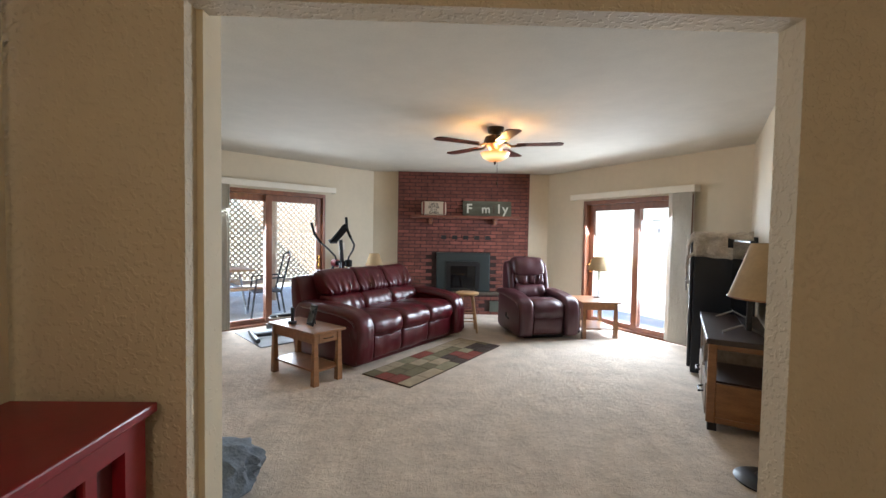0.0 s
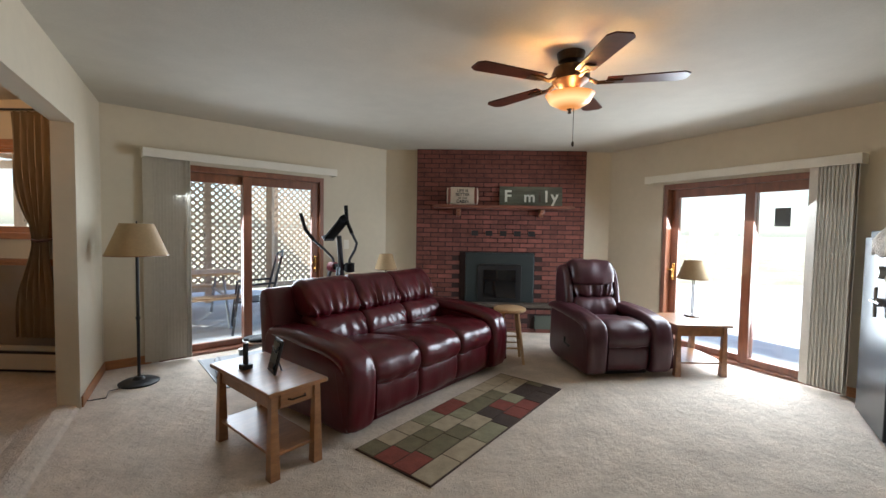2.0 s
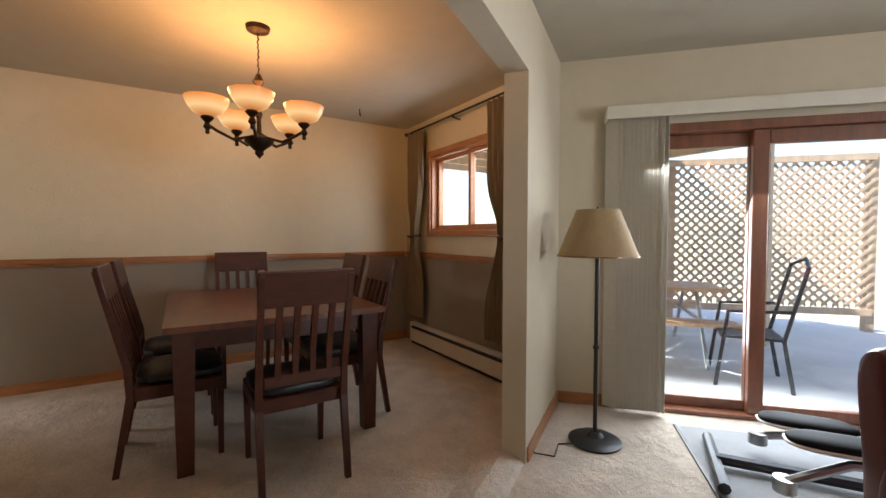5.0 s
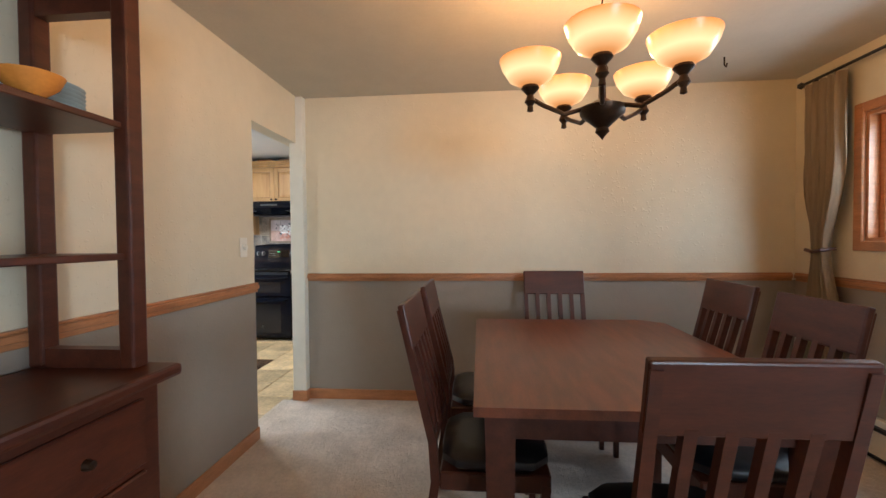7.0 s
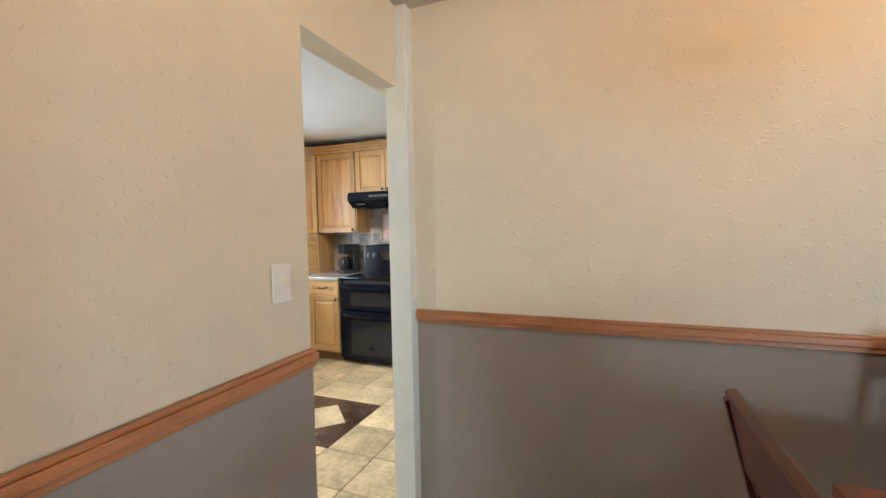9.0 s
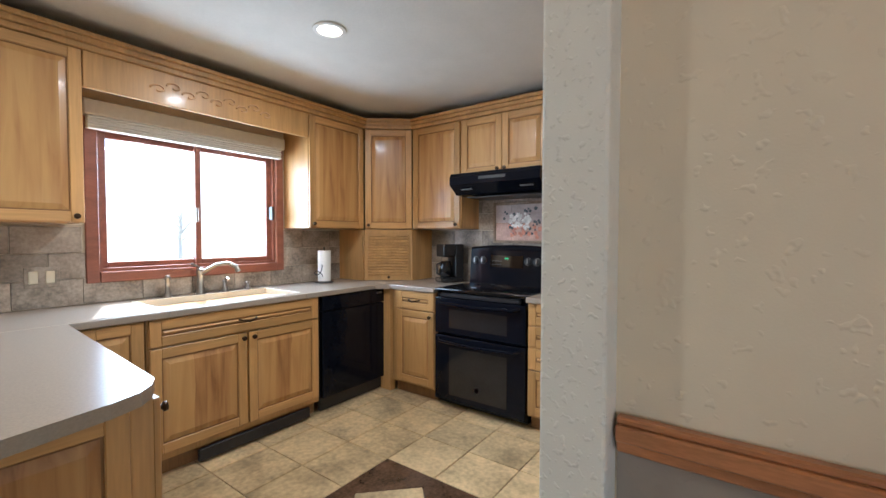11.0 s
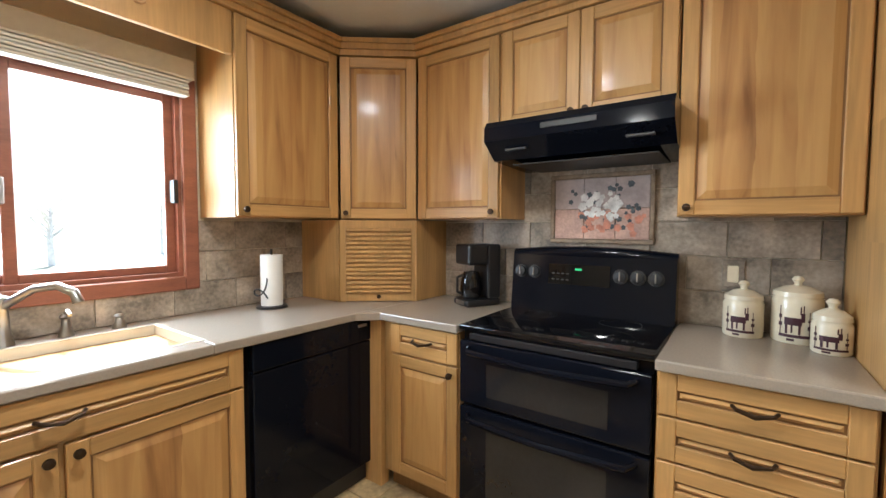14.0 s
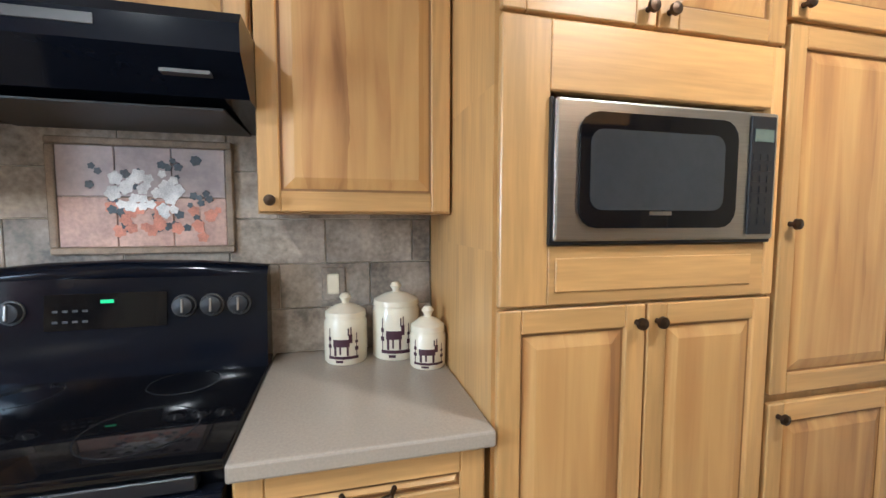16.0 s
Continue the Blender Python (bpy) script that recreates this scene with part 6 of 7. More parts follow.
# tall microwave cabinet, pantry
tall = thing("microwave_cabinet", west(1.620, -6.345, 0.0), "tall hickory cabinet housing the microwave oven", "cabinet")
part("lower_carcass", Shape().box(0.0, 0.021, 0.10, 0.775, 0.64, 1.30), M_HICKORY, tall)
part("side_panel", Shape().box(0.0, 0.021, 1.30, 0.10, 0.64, 1.66), M_HICKORY, tall)
part("side_panel", Shape().box(0.745, 0.021, 1.30, 0.775, 0.64, 1.66), M_HICKORY, tall)
part("upper_carcass", Shape().box(0.0, 0.021, 1.66, 0.775, 0.64, 2.375), M_HICKORY, tall)
part("back_panel", Shape().box(0.10, 0.45, 1.30, 0.745, 0.64, 1.66), M_HICKORY, tall)
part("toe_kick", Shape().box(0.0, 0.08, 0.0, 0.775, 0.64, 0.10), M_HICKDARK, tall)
part("stile", Shape().box(0.008, -0.002, 1.178, 0.122, 0.02, 1.80, 0.003), M_HICKORY, tall)
part("stile", Shape().box(0.735, -0.002, 1.178, 0.77, 0.02, 1.80, 0.003), M_HICKORY, tall)
part("rail", Shape().box(0.122, -0.0015, 1.65, 0.735, 0.02, 1.80, 0.003), M_HICKRAIL, tall)
part("rail", Shape().box(0.122, -0.0015, 1.178, 0.735, 0.02, 1.312, 0.003), M_HICKRAIL, tall)
part("surround_panel", Shape().box(0.14, -0.006, 1.208, 0.69, -0.0015, 1.285, 0.002), M_HICKRAIL, tall)
for x in (0.008, 0.392):
    raised_door("door", 0.378, 1.045, tall, pose(x, 0, 0.125), (0.352 if x < 0.1 else 0.026, 1.002))
    raised_door("door", 0.378, 0.54, tall, pose(x, 0, 1.81), (0.352 if x < 0.1 else 0.026, 0.035))
def round_slab(x0, z0, x1, z1, r, y0, y1):
    pts = [(cx + r * math.cos(radians(a0 + d)), cz + r * math.sin(radians(a0 + d))) for cx, cz, a0 in ((x1 - r, z1 - r, 0), (x0 + r, z1 - r, 90), (x0 + r, z0 + r, 180), (x1 - r, z0 + r, 270)) for d in (0, 22, 45, 68, 90)]
    return Shape().prism(pts, -y1, -y0).turn(Matrix(((1, 0, 0, 0), (0, 0, -1, 0), (0, 1, 0, 0), (0, 0, 0, 1))))


mw = thing("microwave_oven", west(1.620, -6.345, 0.0), "stainless steel built-in microwave oven", "microwave")
part("trim_frame", Shape().box(0.125, -0.022, 1.323, 0.735, 0.40, 1.632, 0.006, 2), M_STEEL, mw)
part("trim_edge", Shape().box(0.122, -0.010, 1.315, 0.738, 0.0, 1.323).box(0.118, -0.012, 1.315, 0.124, 0.0, 1.634), M_BLACK, mw)
wdr = part("door", round_slab(0.180, 1.352, 0.605, 1.605, 0.045, -0.029, -0.022), M_BLKGLASS, mw, "black glass door")
part("window", round_slab(0.205, 1.392, 0.565, 1.568, 0.03, -0.0305, -0.029), material("dark_mesh_window", (0.03, 0.033, 0.036), 0.15), wdr)
kp = part("keypad", Shape().box(0.645, -0.027, 1.335, 0.722, -0.022, 1.622, 0.002), M_BLACKPL, mw, "black keypad")
for r in range(7):
    for c in range(3):
        part("key", Shape().box(0.652 + c * 0.023, -0.0285, 1.36 + r * 0.026, 0.668 + c * 0.021, -0.027, 1.375 + r * 0.026), M_BLACK, kp)
part("display", Shape().box(0.655, -0.029, 1.56, 0.712, -0.027, 1.59), material("grey_green_display", (0.10, 0.13, 0.11), 0.2), kp)
part("maker_mark", Shape().box(0.36, -0.0298, 1.381, 0.42, -0.029, 1.390), M_STEEL, wdr, "small silver mark")
pan = cabinet("pantry_cabinet", west(2.40, -6.345, 0.10), 0.52, 2.275, 0.64, "tall hickory pantry cabinet with stacked doors",
              [(0.008, 0.02, 0.50, 0.755, (0.03, 0.72), False), (0.008, 0.80, 0.50, 0.965, (0.03, 0.46), False), (0.008, 1.78, 0.50, 0.47, (0.03, 0.03), False)], True)
pan2 = cabinet("pantry_cabinet", west(2.925, -6.345, 0.10), 0.60, 2.275, 0.64, "tall hickory pantry cabinet with stacked doors",
               [(0.008, 0.02, 0.58, 0.755, (0.03, 0.72), False), (0.008, 0.80, 0.58, 0.965, (0.03, 0.46), False), (0.008, 1.78, 0.58, 0.47, (0.03, 0.03), False)], True)
fr = thing("refrigerator", pose(-5.42, 1.97, 0), "stainless steel refrigerator with a bottom freezer", "refrigerator")
part("case", Shape().box(0.01, 0.06, 0.02, 0.76, 0.74, 1.75, 0.006), M_STEEL, fr)
part("upper_door", Shape().box(0.0, 0.0, 0.74, 0.77, 0.055, 1.76, 0.012, 2), M_STEEL, fr)
part("freezer_drawer", Shape().box(0.0, 0.0, 0.06, 0.77, 0.055, 0.715, 0.012, 2), M_STEEL, fr)
part("handle", Shape().tube([(0.70, 0.0, 0.85), (0.70, -0.05, 0.90), (0.70, -0.05, 1.50), (0.70, 0.0, 1.55)], 0.012), M_STEEL, fr)
fcab = cabinet("wall_cabinet", pose(-5.44, 2.0, 1.80), 0.80, 0.57, 0.6, "hickory cabinet over the refrigerator", [(0.005, 0.005, 0.39, 0.56, (0.36, 0.03), False), (0.40, 0.005, 0.39, 0.56, (0.03, 0.03), False)])

# counters with a sunken sink
ct = tagged(new("countertop"), "warm grey solid countertop with rounded front edges", "countertop")
SX0, SX1, SY0, SY1 = -5.57, -4.71, -0.76, -0.34
part("slab", Shape().box(-7.0, -0.905, 0.876, SX0, -0.245, 0.914, 0.006, 2).box(SX1, -0.905, 0.876, -3.05, -0.245, 0.914, 0.006, 2).box(SX0, -0.905, 0.876, SX1, SY0, 0.914)
     .box(SX0, SY1, 0.876, SX1, -0.245, 0.914, 0.006, 2), M_COUNTER, ct)
part("slab", Shape().box(-7.0, -0.244, 0.876, -6.335, 0.299, 0.914, 0.006, 2).prism([(-6.336, -0.244), (-6.25, -0.244), (-6.336, -0.16)], 0.877, 0.9135), M_COUNTER, ct)
part("slab", Shape().box(-7.0, 1.079, 0.876, -6.325, 1.619, 0.914, 0.006, 2), M_COUNTER, ct)
part("slab", Shape().prism([(-4.29, -0.244), (-3.05, -0.244), (-3.05, 1.22), (-3.80, 1.10), (-4.10, 1.03), (-4.17, 1.00), (-4.21, 0.955), (-4.235, 0.90)], 0.876, 0.914), M_COUNTER, ct, "peninsula top with a rounded corner")
snk = thing("kitchen_sink", pose(0, 0, 0), "ivory under-mounted kitchen sink", "sink")
part("bowl", Shape().box(SX0, SY0, 0.70, SX1, SY1, 0.715).box(SX0 - 0.01, SY0, 0.70, SX0 + 0.004, SY1, 0.911).box(SX1 - 0.004, SY0, 0.70, SX1 + 0.01, SY1, 0.911)
     .box(SX0, SY0 - 0.01, 0.70, SX1, SY0 + 0.004, 0.911).box(SX0, SY1 - 0.004, 0.70, SX1, SY1 + 0.01, 0.911), M_SINK, snk)
part("rim", Shape().box(SX0 - 0.012, SY0 - 0.012, 0.911, SX1 + 0.012, SY0 + 0.006, 0.917, 0.002).box(SX0 - 0.012, SY1 - 0.006, 0.911, SX1 + 0.012, SY1 + 0.012, 0.917, 0.002)
     .box(SX0 - 0.012, SY0, 0.911, SX0 + 0.006, SY1, 0.917, 0.002).box(SX1 - 0.006, SY0, 0.911, SX1 + 0.012, SY1, 0.917, 0.002), M_SINK, snk)
pen = thing("peninsula_cabinet", pose(0, 0, 0), "hickory peninsula base with a panelled end", "cabinet")
part("body", Shape().box(-4.22, -0.24, 0.10, -3.15, 0.93, 0.875), M_HICKORY, pen)
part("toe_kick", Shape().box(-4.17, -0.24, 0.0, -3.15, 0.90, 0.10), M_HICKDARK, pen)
raised_door("end_panel", 0.98, 0.76, pen, pose(-3.18, 0.953, 0.105, 0, 0, 180))
raised_door("door", 0.46, 0.74, pen, pose(-4.243, 0.92, 0.12, 0, 0, -90), (0.03, 0.7))
dwp = thing("compactor", pose(-4.262, 0.44, 0, 0, 0, -90), "glossy black built-in compactor in the peninsula", "appliance")
part("front", Shape().box(0.0, 0.0, 0.11, 0.40, 0.04, 0.865, 0.006, 2), M_GLOSSBLK, dwp)
part("handle", Shape().tube([(0.05, 0.0, 0.78), (0.06, -0.035, 0.78), (0.34, -0.035, 0.78), (0.35, 0.0, 0.78)], 0.010), M_GLOSSBLK, dwp)

fa = thing("kitchen_faucet", pose(-5.12, -0.82, 0.914), "satin nickel pull-down kitchen faucet", "faucet")
part("body", Shape().lathe([(0.0, 0), (0.032, 0), (0.03, 0.012), (0.022, 0.05), (0.018, 0.13), (0.026, 0.15), (0.024, 0.175), (0.0, 0.185)], seg=20), M_NICKEL, fa, soft=True)
part("spout", Shape().tube([(0, 0, 0.14), (-0.02, 0.03, 0.16), (-0.07, 0.09, 0.205), (-0.12, 0.15, 0.215), (-0.155, 0.19, 0.19), (-0.165, 0.20, 0.155)], [0.017, 0.016, 0.014, 0.014, 0.016, 0.018], 12), M_NICKEL, fa, soft=True)
part("lever", Shape().tube([(0, 0, 0.175), (0.02, -0.01, 0.20), (0.05, -0.02, 0.215)], 0.008), M_NICKEL, fa, soft=True)


def sink_post(x, h, label, head):
    t = thing("sink_fitting", pose(x, -0.82, 0.914), label, "sink fitting")
    part("post", Shape().lathe([(0.0, 0), (0.027, 0), (0.025, 0.012), (0.016, 0.03), (0.013, h * 0.75), (0.02, h * 0.85), (0.012, h), (0.0, h)], seg=16), M_NICKEL, t, soft=True)
    if head:
        part("spout", Shape().tube([(0, 0, h * 0.95), (0, 0.03, h + 0.012), (0, 0.06, h)], 0.008), M_NICKEL, t)


sink_post(-4.915, 0.145, "satin nickel side sprayer", False)
sink_post(-5.29, 0.09, "satin nickel soap dispenser", True)
sink_post(-5.46, 0.06, "satin nickel air gap cap", False)


def outlet(m, n, label):
    o = thing("wall_outlet", m, label, "outlet")
    part("plate", Shape().box(0, -0.006, 0, 0.07 * n + 0.01, 0, 0.115, 0.003), M_SPLASH, o)
    for k in range(n):
        part("socket", Shape().box(0.018 + 0.07 * k, -0.010, 0.022, 0.058 + 0.07 * k, -0.006, 0.093, 0.004), M_CREAMIC, o)


outlet(pose(-4.25, -0.898, 1.03, 0, 0, 180), 2, "ivory double outlet on the slate splashback")
outlet(pose(-6.988, 1.235, 1.09, 0, 0, 90), 1, "ivory outlet on the slate splashback")

pt = thing("paper_towel_holder", pose(-6.10, -0.72, 0.914), "white paper towel roll on a black scroll stand", "paper towels")
part("roll", Shape().lathe([(0.018, 0.015), (0.055, 0.015), (0.056, 0.28), (0.018, 0.28)], seg=24), M_PAPER, pt, "white paper towel roll", True)
part("stand", Shape().lathe([(0.0, 0), (0.08, 0), (0.078, 0.012), (0.0, 0.014)], seg=24).tube([(0, 0, 0), (0, 0, 0.31)], 0.006), M_BLACK, pt)
sc = []
for t in range(22):
    a = t * 0.42
    sc.append((0.062 + 0.03 * math.sin(a * 0.5), 0.02 + 0.04 * math.cos(a) * (1 - t / 40), 0.06 + 0.004 * t + 0.03 * math.sin(a)))
part("scroll", Shape().tube(sc, 0.004, 6), M_BLACK, pt)
cof = thing("coffee_maker", pose(-6.83, 0.11, 0.914, 0, 0, 62) @ Matrix.Diagonal((0.88, 0.92, 1.12, 1)), "black drip coffee maker with a glass carafe", "coffee maker")
part("base", Shape().box(-0.09, -0.12, 0, 0.09, 0.11, 0.035, 0.012, 2), M_BLACKPL, cof)
part("tower", Shape().box(-0.09, 0.02, 0.035, 0.09, 0.11, 0.30, 0.012, 2), M_BLACKPL, cof)
part("brew_head", Shape().box(-0.09, -0.11, 0.20, 0.09, 0.02, 0.30, 0.014, 2), M_BLACKPL, cof)
part("carafe", Shape().lathe([(0.0, 0.037), (0.055, 0.037), (0.068, 0.08), (0.06, 0.13), (0.045, 0.165), (0.0, 0.17)], (0, -0.045, 0), 20), M_BLKGLASS, cof, "dark glass carafe", True)
part("carafe_handle", Shape().tube([(0, -0.10, 0.15), (0, -0.14, 0.14), (0, -0.14, 0.07), (0, -0.11, 0.06)], 0.008), M_BLACKPL, cof)
part("panel", Shape().box(-0.05, -0.123, 0.008, 0.05, -0.12, 0.028), M_STEEL, cof)


def canister(x, y, r, h, label):
    c = thing("canister", pose(x, y, 0.914), label, "canister", "moose canisters on the counter")
    part("jar", Shape().lathe([(0.0, 0), (r - 0.005, 0), (r, 0.006), (r, h - 0.02), (r - 0.008, h - 0.004), (0.0, h - 0.004)], seg=28), M_CREAMIC, c, soft=True)
    part("lid", Shape().lathe([(0.0, h - 0.004), (r - 0.002, h - 0.004), (r - 0.004, h + 0.012), (r * 0.5, h + 0.03), (0.012, h + 0.036), (0.012, h + 0.044), (0.02, h + 0.056), (0.012, h + 0.068), (0.0, h + 0.07)], seg=28), M_CREAMIC, c, soft=True)
    dec = Shape()
    # a plain animal and tree silhouette wrapped on the jar
    def dab(a0, a1, z0, z1):
        n = 4
        for k in range(n):
            p, q = a0 + (a1 - a0) * k / n, a0 + (a1 - a0) * (k + 1) / n
            v = [dec.bm.verts.new(((r + 0.0015) * math.cos(t), (r + 0.0015) * math.sin(t), z)) for t, z in ((p, z0), (q, z0), (q, z1), (p, z1))]
            dec.bm.faces.new(v)
    w = 0.06 / r * 0.9
    s = h / 0.19
    for a0, a1, z0, z1 in ((-0.55, 0.35, 0.075, 0.105), (-0.5, -0.36, 0.04, 0.08), (-0.2, -0.1, 0.045, 0.08), (0.18, 0.3, 0.04, 0.08), (0.3, 0.5, 0.09, 0.125),
                           (0.40, 0.46, 0.12, 0.155), (0.25, 0.32, 0.12, 0.15), (-0.85, 0.85, 0.026, 0.038), (-0.80, -0.74, 0.03, 0.15), (-0.86, -0.68, 0.10, 0.115), (-0.88, -0.66, 0.07, 0.085),
                           (0.72, 0.77, 0.03, 0.13), (0.66, 0.83, 0.09, 0.10), (0.64, 0.85, 0.06, 0.075), (-0.4, 0.0, 0.012, 0.022)):
        dab(a0 * w * 1.05 - 0.15, a1 * w * 1.05 - 0.15, z0 * s, z1 * s)
    part("print", dec, M_PRINT, c, "dark plum moose and tree silhouette")


canister(-6.88, 1.312, 0.068, 0.150, "ivory ceramic canister with a moose print, medium size")
canister(-6.895, 1.478, 0.078, 0.178, "ivory ceramic canister with a moose print, largest of three")
canister(-6.765, 1.560, 0.056, 0.118, "ivory ceramic canister with a moose print, smallest of three")

# flower mural over the range
mu = thing("tile_mural", pose(-6.990, 0.47, 1.262, 0, 0, 90), "painted tile mural of white and coral flowers in a stone frame", "tile mural")
part("frame", Shape().box(0, -0.018, 0, 0.50, 0, 0.022, 0.004).box(0, -0.018, 0.328, 0.50, 0, 0.35, 0.004).box(0, -0.018, 0.022, 0.022, 0, 0.328, 0.004).box(0.478, -0.018, 0.022, 0.50, 0, 0.328, 0.004),
     material("tan_stone_border", (0.27, 0.20, 0.14), 0.6, vary=0.3, scale=30), mu)
m_blush = [material("coral_painted_tile", (0.50, 0.33, 0.275), 0.3, vary=0.34, scale=9), material("lilac_painted_tile", (0.46, 0.38, 0.37), 0.3, vary=0.22, scale=6)]
for i in range(3):
    for j in range(2):
        part("tile", Shape().box(0.023 + i * 0.152, -0.010, 0.023 + j * 0.153, 0.172 + i * 0.152, 0, 0.173 + j * 0.153, 0.002), m_blush[j], mu)
fl = random.Random(3)
for nm, col, k, cx, cz, sx, sz, r in (("leaves", (0.07, 0.085, 0.10), 44, 0.27, 0.185, 0.17, 0.11, 0.012), ("coral_bloom", (0.55, 0.23, 0.16), 26, 0.31, 0.10, 0.15, 0.05, 0.016), ("white_bloom", (0.70, 0.68, 0.66), 30, 0.25, 0.185, 0.10, 0.07, 0.018)):
    s = Shape()
    lev = {"leaves": 0.0112, "coral_bloom": 0.0122, "white_bloom": 0.0132}[nm]
    for _ in range(k):
        x, z, q = cx + fl.uniform(-1, 1) * sx, cz + fl.uniform(-1, 1) * sz, r * fl.uniform(0.6, 1.2)
        ph = fl.uniform(0, 6)
        s.bm.faces.new([s.bm.verts.new((x + q * (1 + 0.16 * math.cos(5 * a + ph)) * math.cos(a), -lev - _ * 0.00003, z + q * (1 + 0.16 * math.cos(5 * a + ph)) * math.sin(a))) for a in (2 * math.pi * t / 20 for t in range(20))])
    part(nm, s, material(nm + "_glaze", col, 0.35, vary=0.35, scale=25), mu)["kind"] = "stuff"

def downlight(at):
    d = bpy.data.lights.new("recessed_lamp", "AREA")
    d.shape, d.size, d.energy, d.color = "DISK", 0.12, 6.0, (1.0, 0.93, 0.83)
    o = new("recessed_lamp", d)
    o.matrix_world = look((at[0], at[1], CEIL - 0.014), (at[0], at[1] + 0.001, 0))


can = thing("recessed_light", pose(-5.26, 0.41, CEIL), "lit recessed ceiling light with a white ring", "ceiling light")
part("ring", Shape().lathe([(0.065, -0.001), (0.09, -0.001), (0.088, -0.008), (0.065, -0.010), (0.065, -0.001)], seg=28, cap=False), M_WHITE, can)
part("lens", Shape().lathe([(0.0, -0.002), (0.066, -0.002), (0.066, -0.006), (0.0, -0.006)], seg=28), M_LED, can)
downlight((-5.26, 0.41))
# two unseen downlights added with their lamps, only to brighten the kitchen
added_can_north = copy_thing(can, pose(-5.6, 2.4, CEIL))
added_can_east = copy_thing(can, pose(-3.4, 0.4, CEIL))
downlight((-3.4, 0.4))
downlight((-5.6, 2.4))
for k, (x, y) in enumerate(((-6.80, 0.55), (-6.80, 0.85))):
    bx = thing("storage_box", pose(x, y, UP_T), "low brown box lying on top of the cabinets", "box")
    part("box", Shape().box(-0.08, -0.10, 0, 0.08, 0.10, 0.12, 0.004), M_TABLEWOOD, bx)

# bare tree and far hedge beyond the sink window
for k, (tx, ty, sc_) in enumerate(((-9.5, -22.0, 1.0), (-7.2, -26.0, 1.3), (-15.5, -27.0, 1.2))):
    tr = thing("bare_tree", pose(tx, ty, -0.3), "bare grey tree beyond the kitchen window", "tree")
    part("trunk", Shape().tube([(0, 0, 0), (0.05, 0, 1.2 * sc_), (-0.05, 0.05, 2.4 * sc_)], [0.14, 0.11, 0.08]), M_BARK, tr)
    tw = Shape()
    g = random.Random(20 + k)
    for _ in range(26):
        a, z = g.uniform(0, 6.28), g.uniform(0.9, 2.4) * sc_
        l1 = g.uniform(0.6, 1.4) * sc_
        p0 = Vector((0, 0, z))
        p1 = p0 + Vector((math.cos(a) * l1 * 0.6, math.sin(a) * l1 * 0.6, l1 * 0.6))
        p2 = p1 + Vector((math.cos(a + 0.5) * l1 * 0.5, math.sin(a + 0.5) * l1 * 0.5, l1 * 0.7))
        tw.tube([p0, p1, p2], [0.04, 0.022, 0.006], 5)
        tw.tube([p1, p1 + Vector((math.cos(a - 1) * 0.5, math.sin(a - 1) * 0.5, 0.5))], [0.018, 0.005], 5)
    part("crown", tw, M_BARK, tr, "bare branches")

# ---- small pieces of the setting ----
rt = random.Random(11)
# floor tiles laid square to the walls, with a dark medallion holding a tile on point
FLOOR = bpy.data.objects["floor_kitchen"]
TS = 0.345
base_me = finish(Shape().box(-TS / 2 + 0.003, -TS / 2 + 0.003, -0.011, TS / 2 - 0.003, TS / 2 - 0.003, 0.0, 0.002).bm, "floor_tile", M_TILE, False)
for i in range(-5, 10):
    for j in range(-3, 9):
        x, y = -5.547 + (i + 0.5) * TS, 0.561 + (j + 0.5) * TS
        if i in (0, 1) and j in (0, 1) or x < -6.65 or y < -0.5 or (x > -4.1 and y < 0.75) or (y > 1.75 and x > -4.6 and not (-4.5 < x < -3.8 and y < 2.0)):
            continue
        o = new("floor_tile", base_me)
        o.parent = FLOOR
        o.matrix_basis = pose(x, y, 0.0, 0, 0, 90 * rt.randrange(4))
for k in range(4):
    o = new("accent_tile", finish(Shape().prism([(-0.342, -0.342), (0.0, -0.342), (0.0, -0.250), (-0.250, 0.0), (-0.342, 0.0)], -0.011, 0.0).bm, "accent_tile", M_TILEDARK, False))
    o.parent = FLOOR
    o.matrix_basis = pose(-5.202, 0.906, 0, 0, 0, 90 * k)
    o["label"] = "dark brown marble accent tile"
o = new("accent_tile", finish(Shape().box(-0.172, -0.172, -0.010, 0.172, 0.172, 0.0, 0.002).bm, "accent_tile", M_TILE, False))
o.parent = FLOOR
o.matrix_basis = pose(-5.202, 0.906, 0, 0, 0, 45)
setting("threshold", Shape().box(-4.44, 1.885, 0.0, -3.80, 2.03, 0.004), M_CARPET, "carpet edge in the kitchen doorway", "trim")


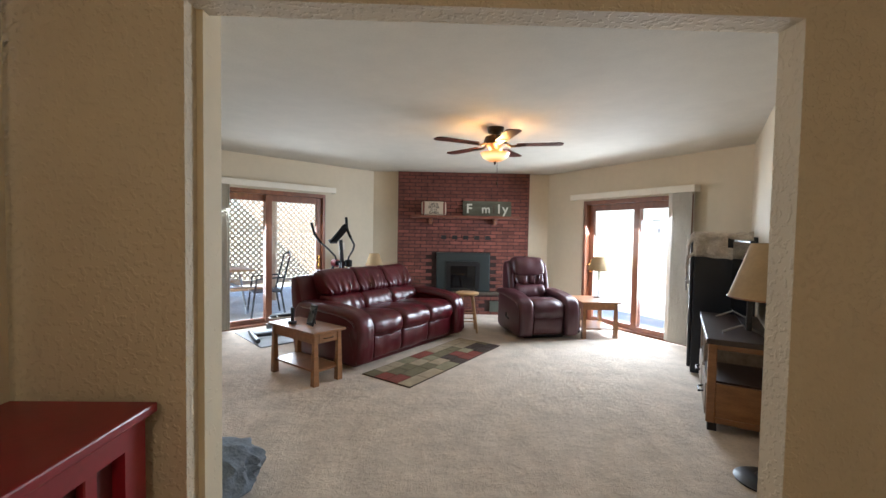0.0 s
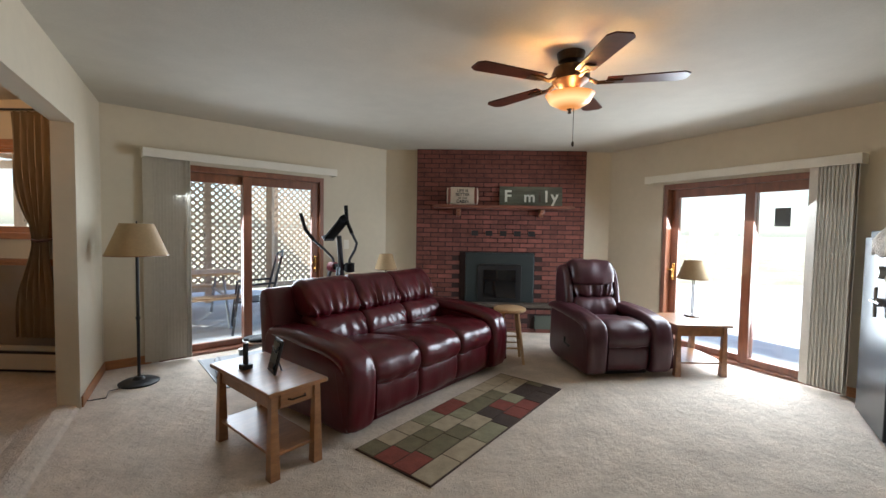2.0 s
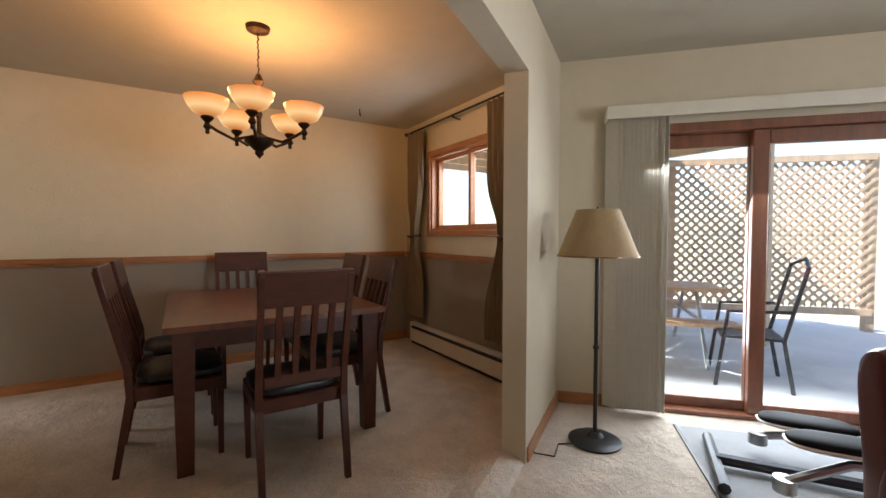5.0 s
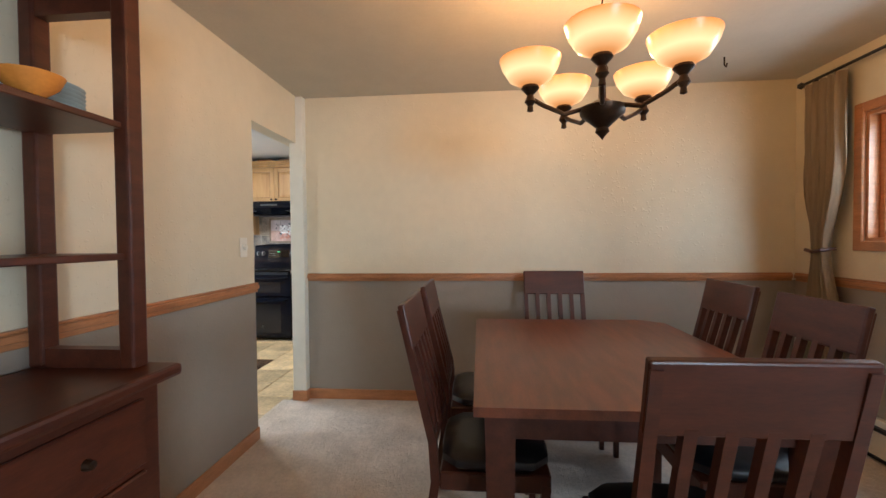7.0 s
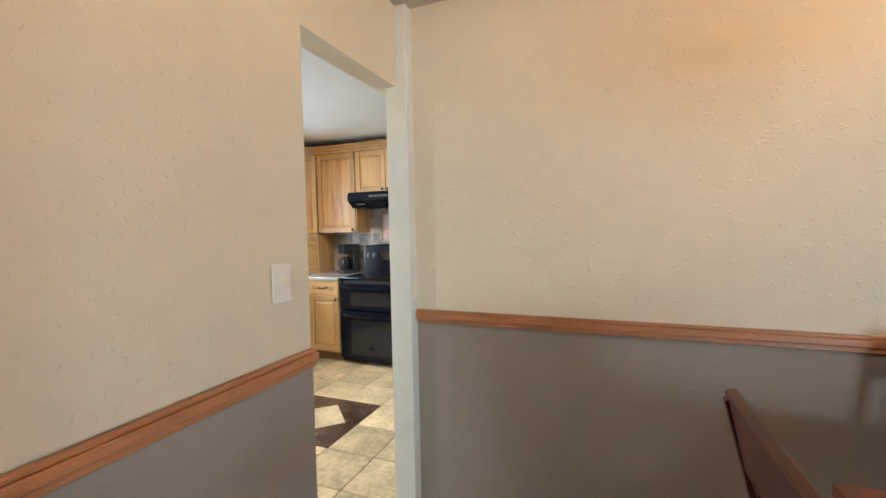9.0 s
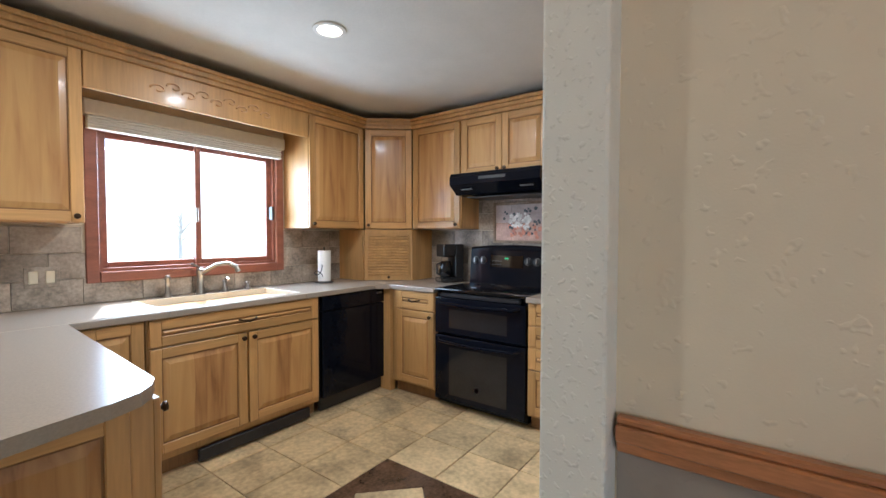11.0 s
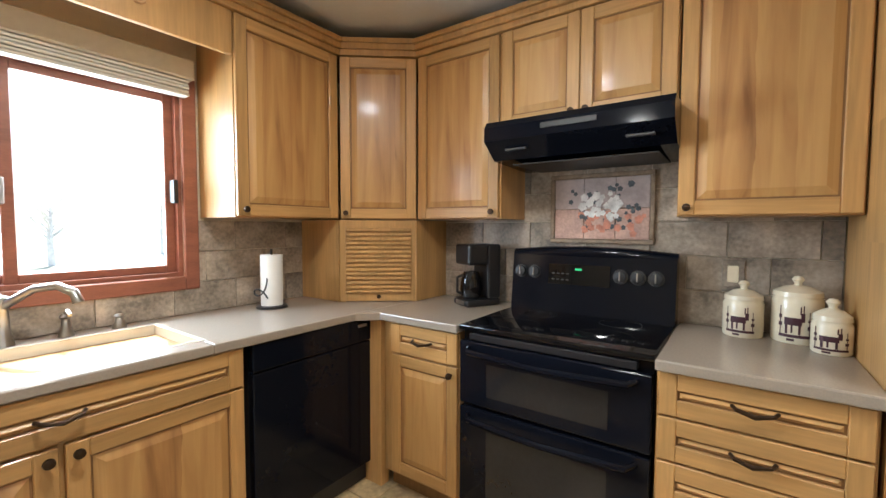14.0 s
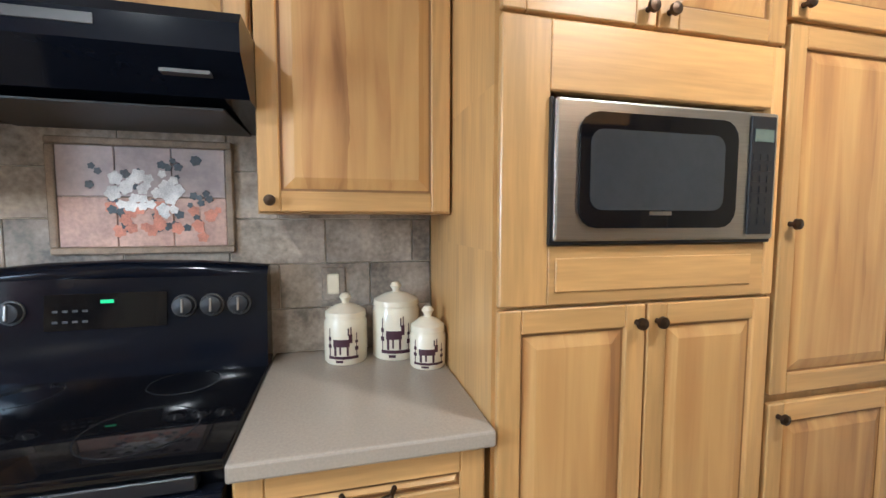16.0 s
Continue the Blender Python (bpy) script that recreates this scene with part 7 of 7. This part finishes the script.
def splash(parent, m, u1, z0, z1, skip, w=0.30, h=0.152):
    """Tiles in running bond; those that meet an opening (u0, u1, z0, z1) are cut at its sides."""
    cuts = {}
    r, z = 0, z0
    while z < z1 - 0.02:
        u = -0.15 * (r % 2)
        while u < u1:
            spans = [(u, u + w)]
            for a, b, c, d in skip:
                if c < z + h / 2 < d:
                    spans = [q for p in spans for q in ((p[0], min(p[1], a)), (max(p[0], b), p[1])) if q[1] - q[0] > 0.02]
            for a, b in spans:
                k = round(b - a, 3)
                if k not in cuts:
                    cuts[k] = finish(Shape().box(0.0015, -0.008, 0.0015, k - 0.0015, 0, h - 0.0015, 0.0015).bm, "splash_tile", M_SPLASH, False)
                t = new("splash_tile", cuts[k])
                t.parent = parent
                t.matrix_basis = parent.matrix_world.inverted() @ m @ pose(a, 0, z)
            u += w
        z += h
        r += 1


WS, WW = bpy.data.objects["wall_kitchen_south"], bpy.data.objects["wall_kitchen_west"]
splash(WS, pose(-3.3, -0.902, 0, 0, 0, 180), 3.1, 0.915, 1.38, [(1.215, 2.515, 1.03, 2.2)])
splash(WW, pose(-6.998, -0.25, 0, 0, 0, 90), 1.86, 0.915, 1.80, [(1.868, 3.0, 0.9, 2.0)])

# bricks: running bond on the chimney breast and the hearth front
BW, BH, BG = 0.203, 0.0625, 0.0115
brick_me = finish(Shape().box(0, -0.012, 0, BW - BG, 0.03, BH - BG, 0.003).bm, "brick", M_BRICK, False)
cut_me = {}
count = 0
rest = Shape()


def lay(x0, x1, y, z0, z1, holes):
    global count
    row = 0
    z = z0
    while z + BH - BG < z1 + 0.001:
        x = x0 - (BW / 2 if row % 2 else 0)
        while x < x1 - 0.01:
            a, b = max(x, x0), min(x + BW - BG, x1)
            mid = (a + b) / 2
            if b - a > 0.03 and not any(p < b and a < q and r < z + BH / 2 < s for p, q, r, s in holes):
                j = rt.uniform(-0.003, 0.003)
                if count < 300 and 0.3 < z < 2.44 and b - a > BW - BG - 0.001 and z < 1.95:
                    o = new("brick", brick_me)
                    o.parent = fp
                    o.matrix_basis = pose(a, y + j, z)
                    count += 1
                else:
                    rest.box(a, y - 0.012 + j, z, b, y + 0.03, z + BH - BG)
            x += BW
        z += BH
        row += 1


lay(0.45, 2.73, 7.85, 0.38, CEIL, [(1.13, 2.06, 0.37, 1.06)])
lay(0.45, 2.73, 7.675, 0.005, 0.33, [(2.05, 2.33, 0.05, 0.24)])
bs = part("brickwork", rest, M_BRICK, fp)
bs["kind"] = "stuff"
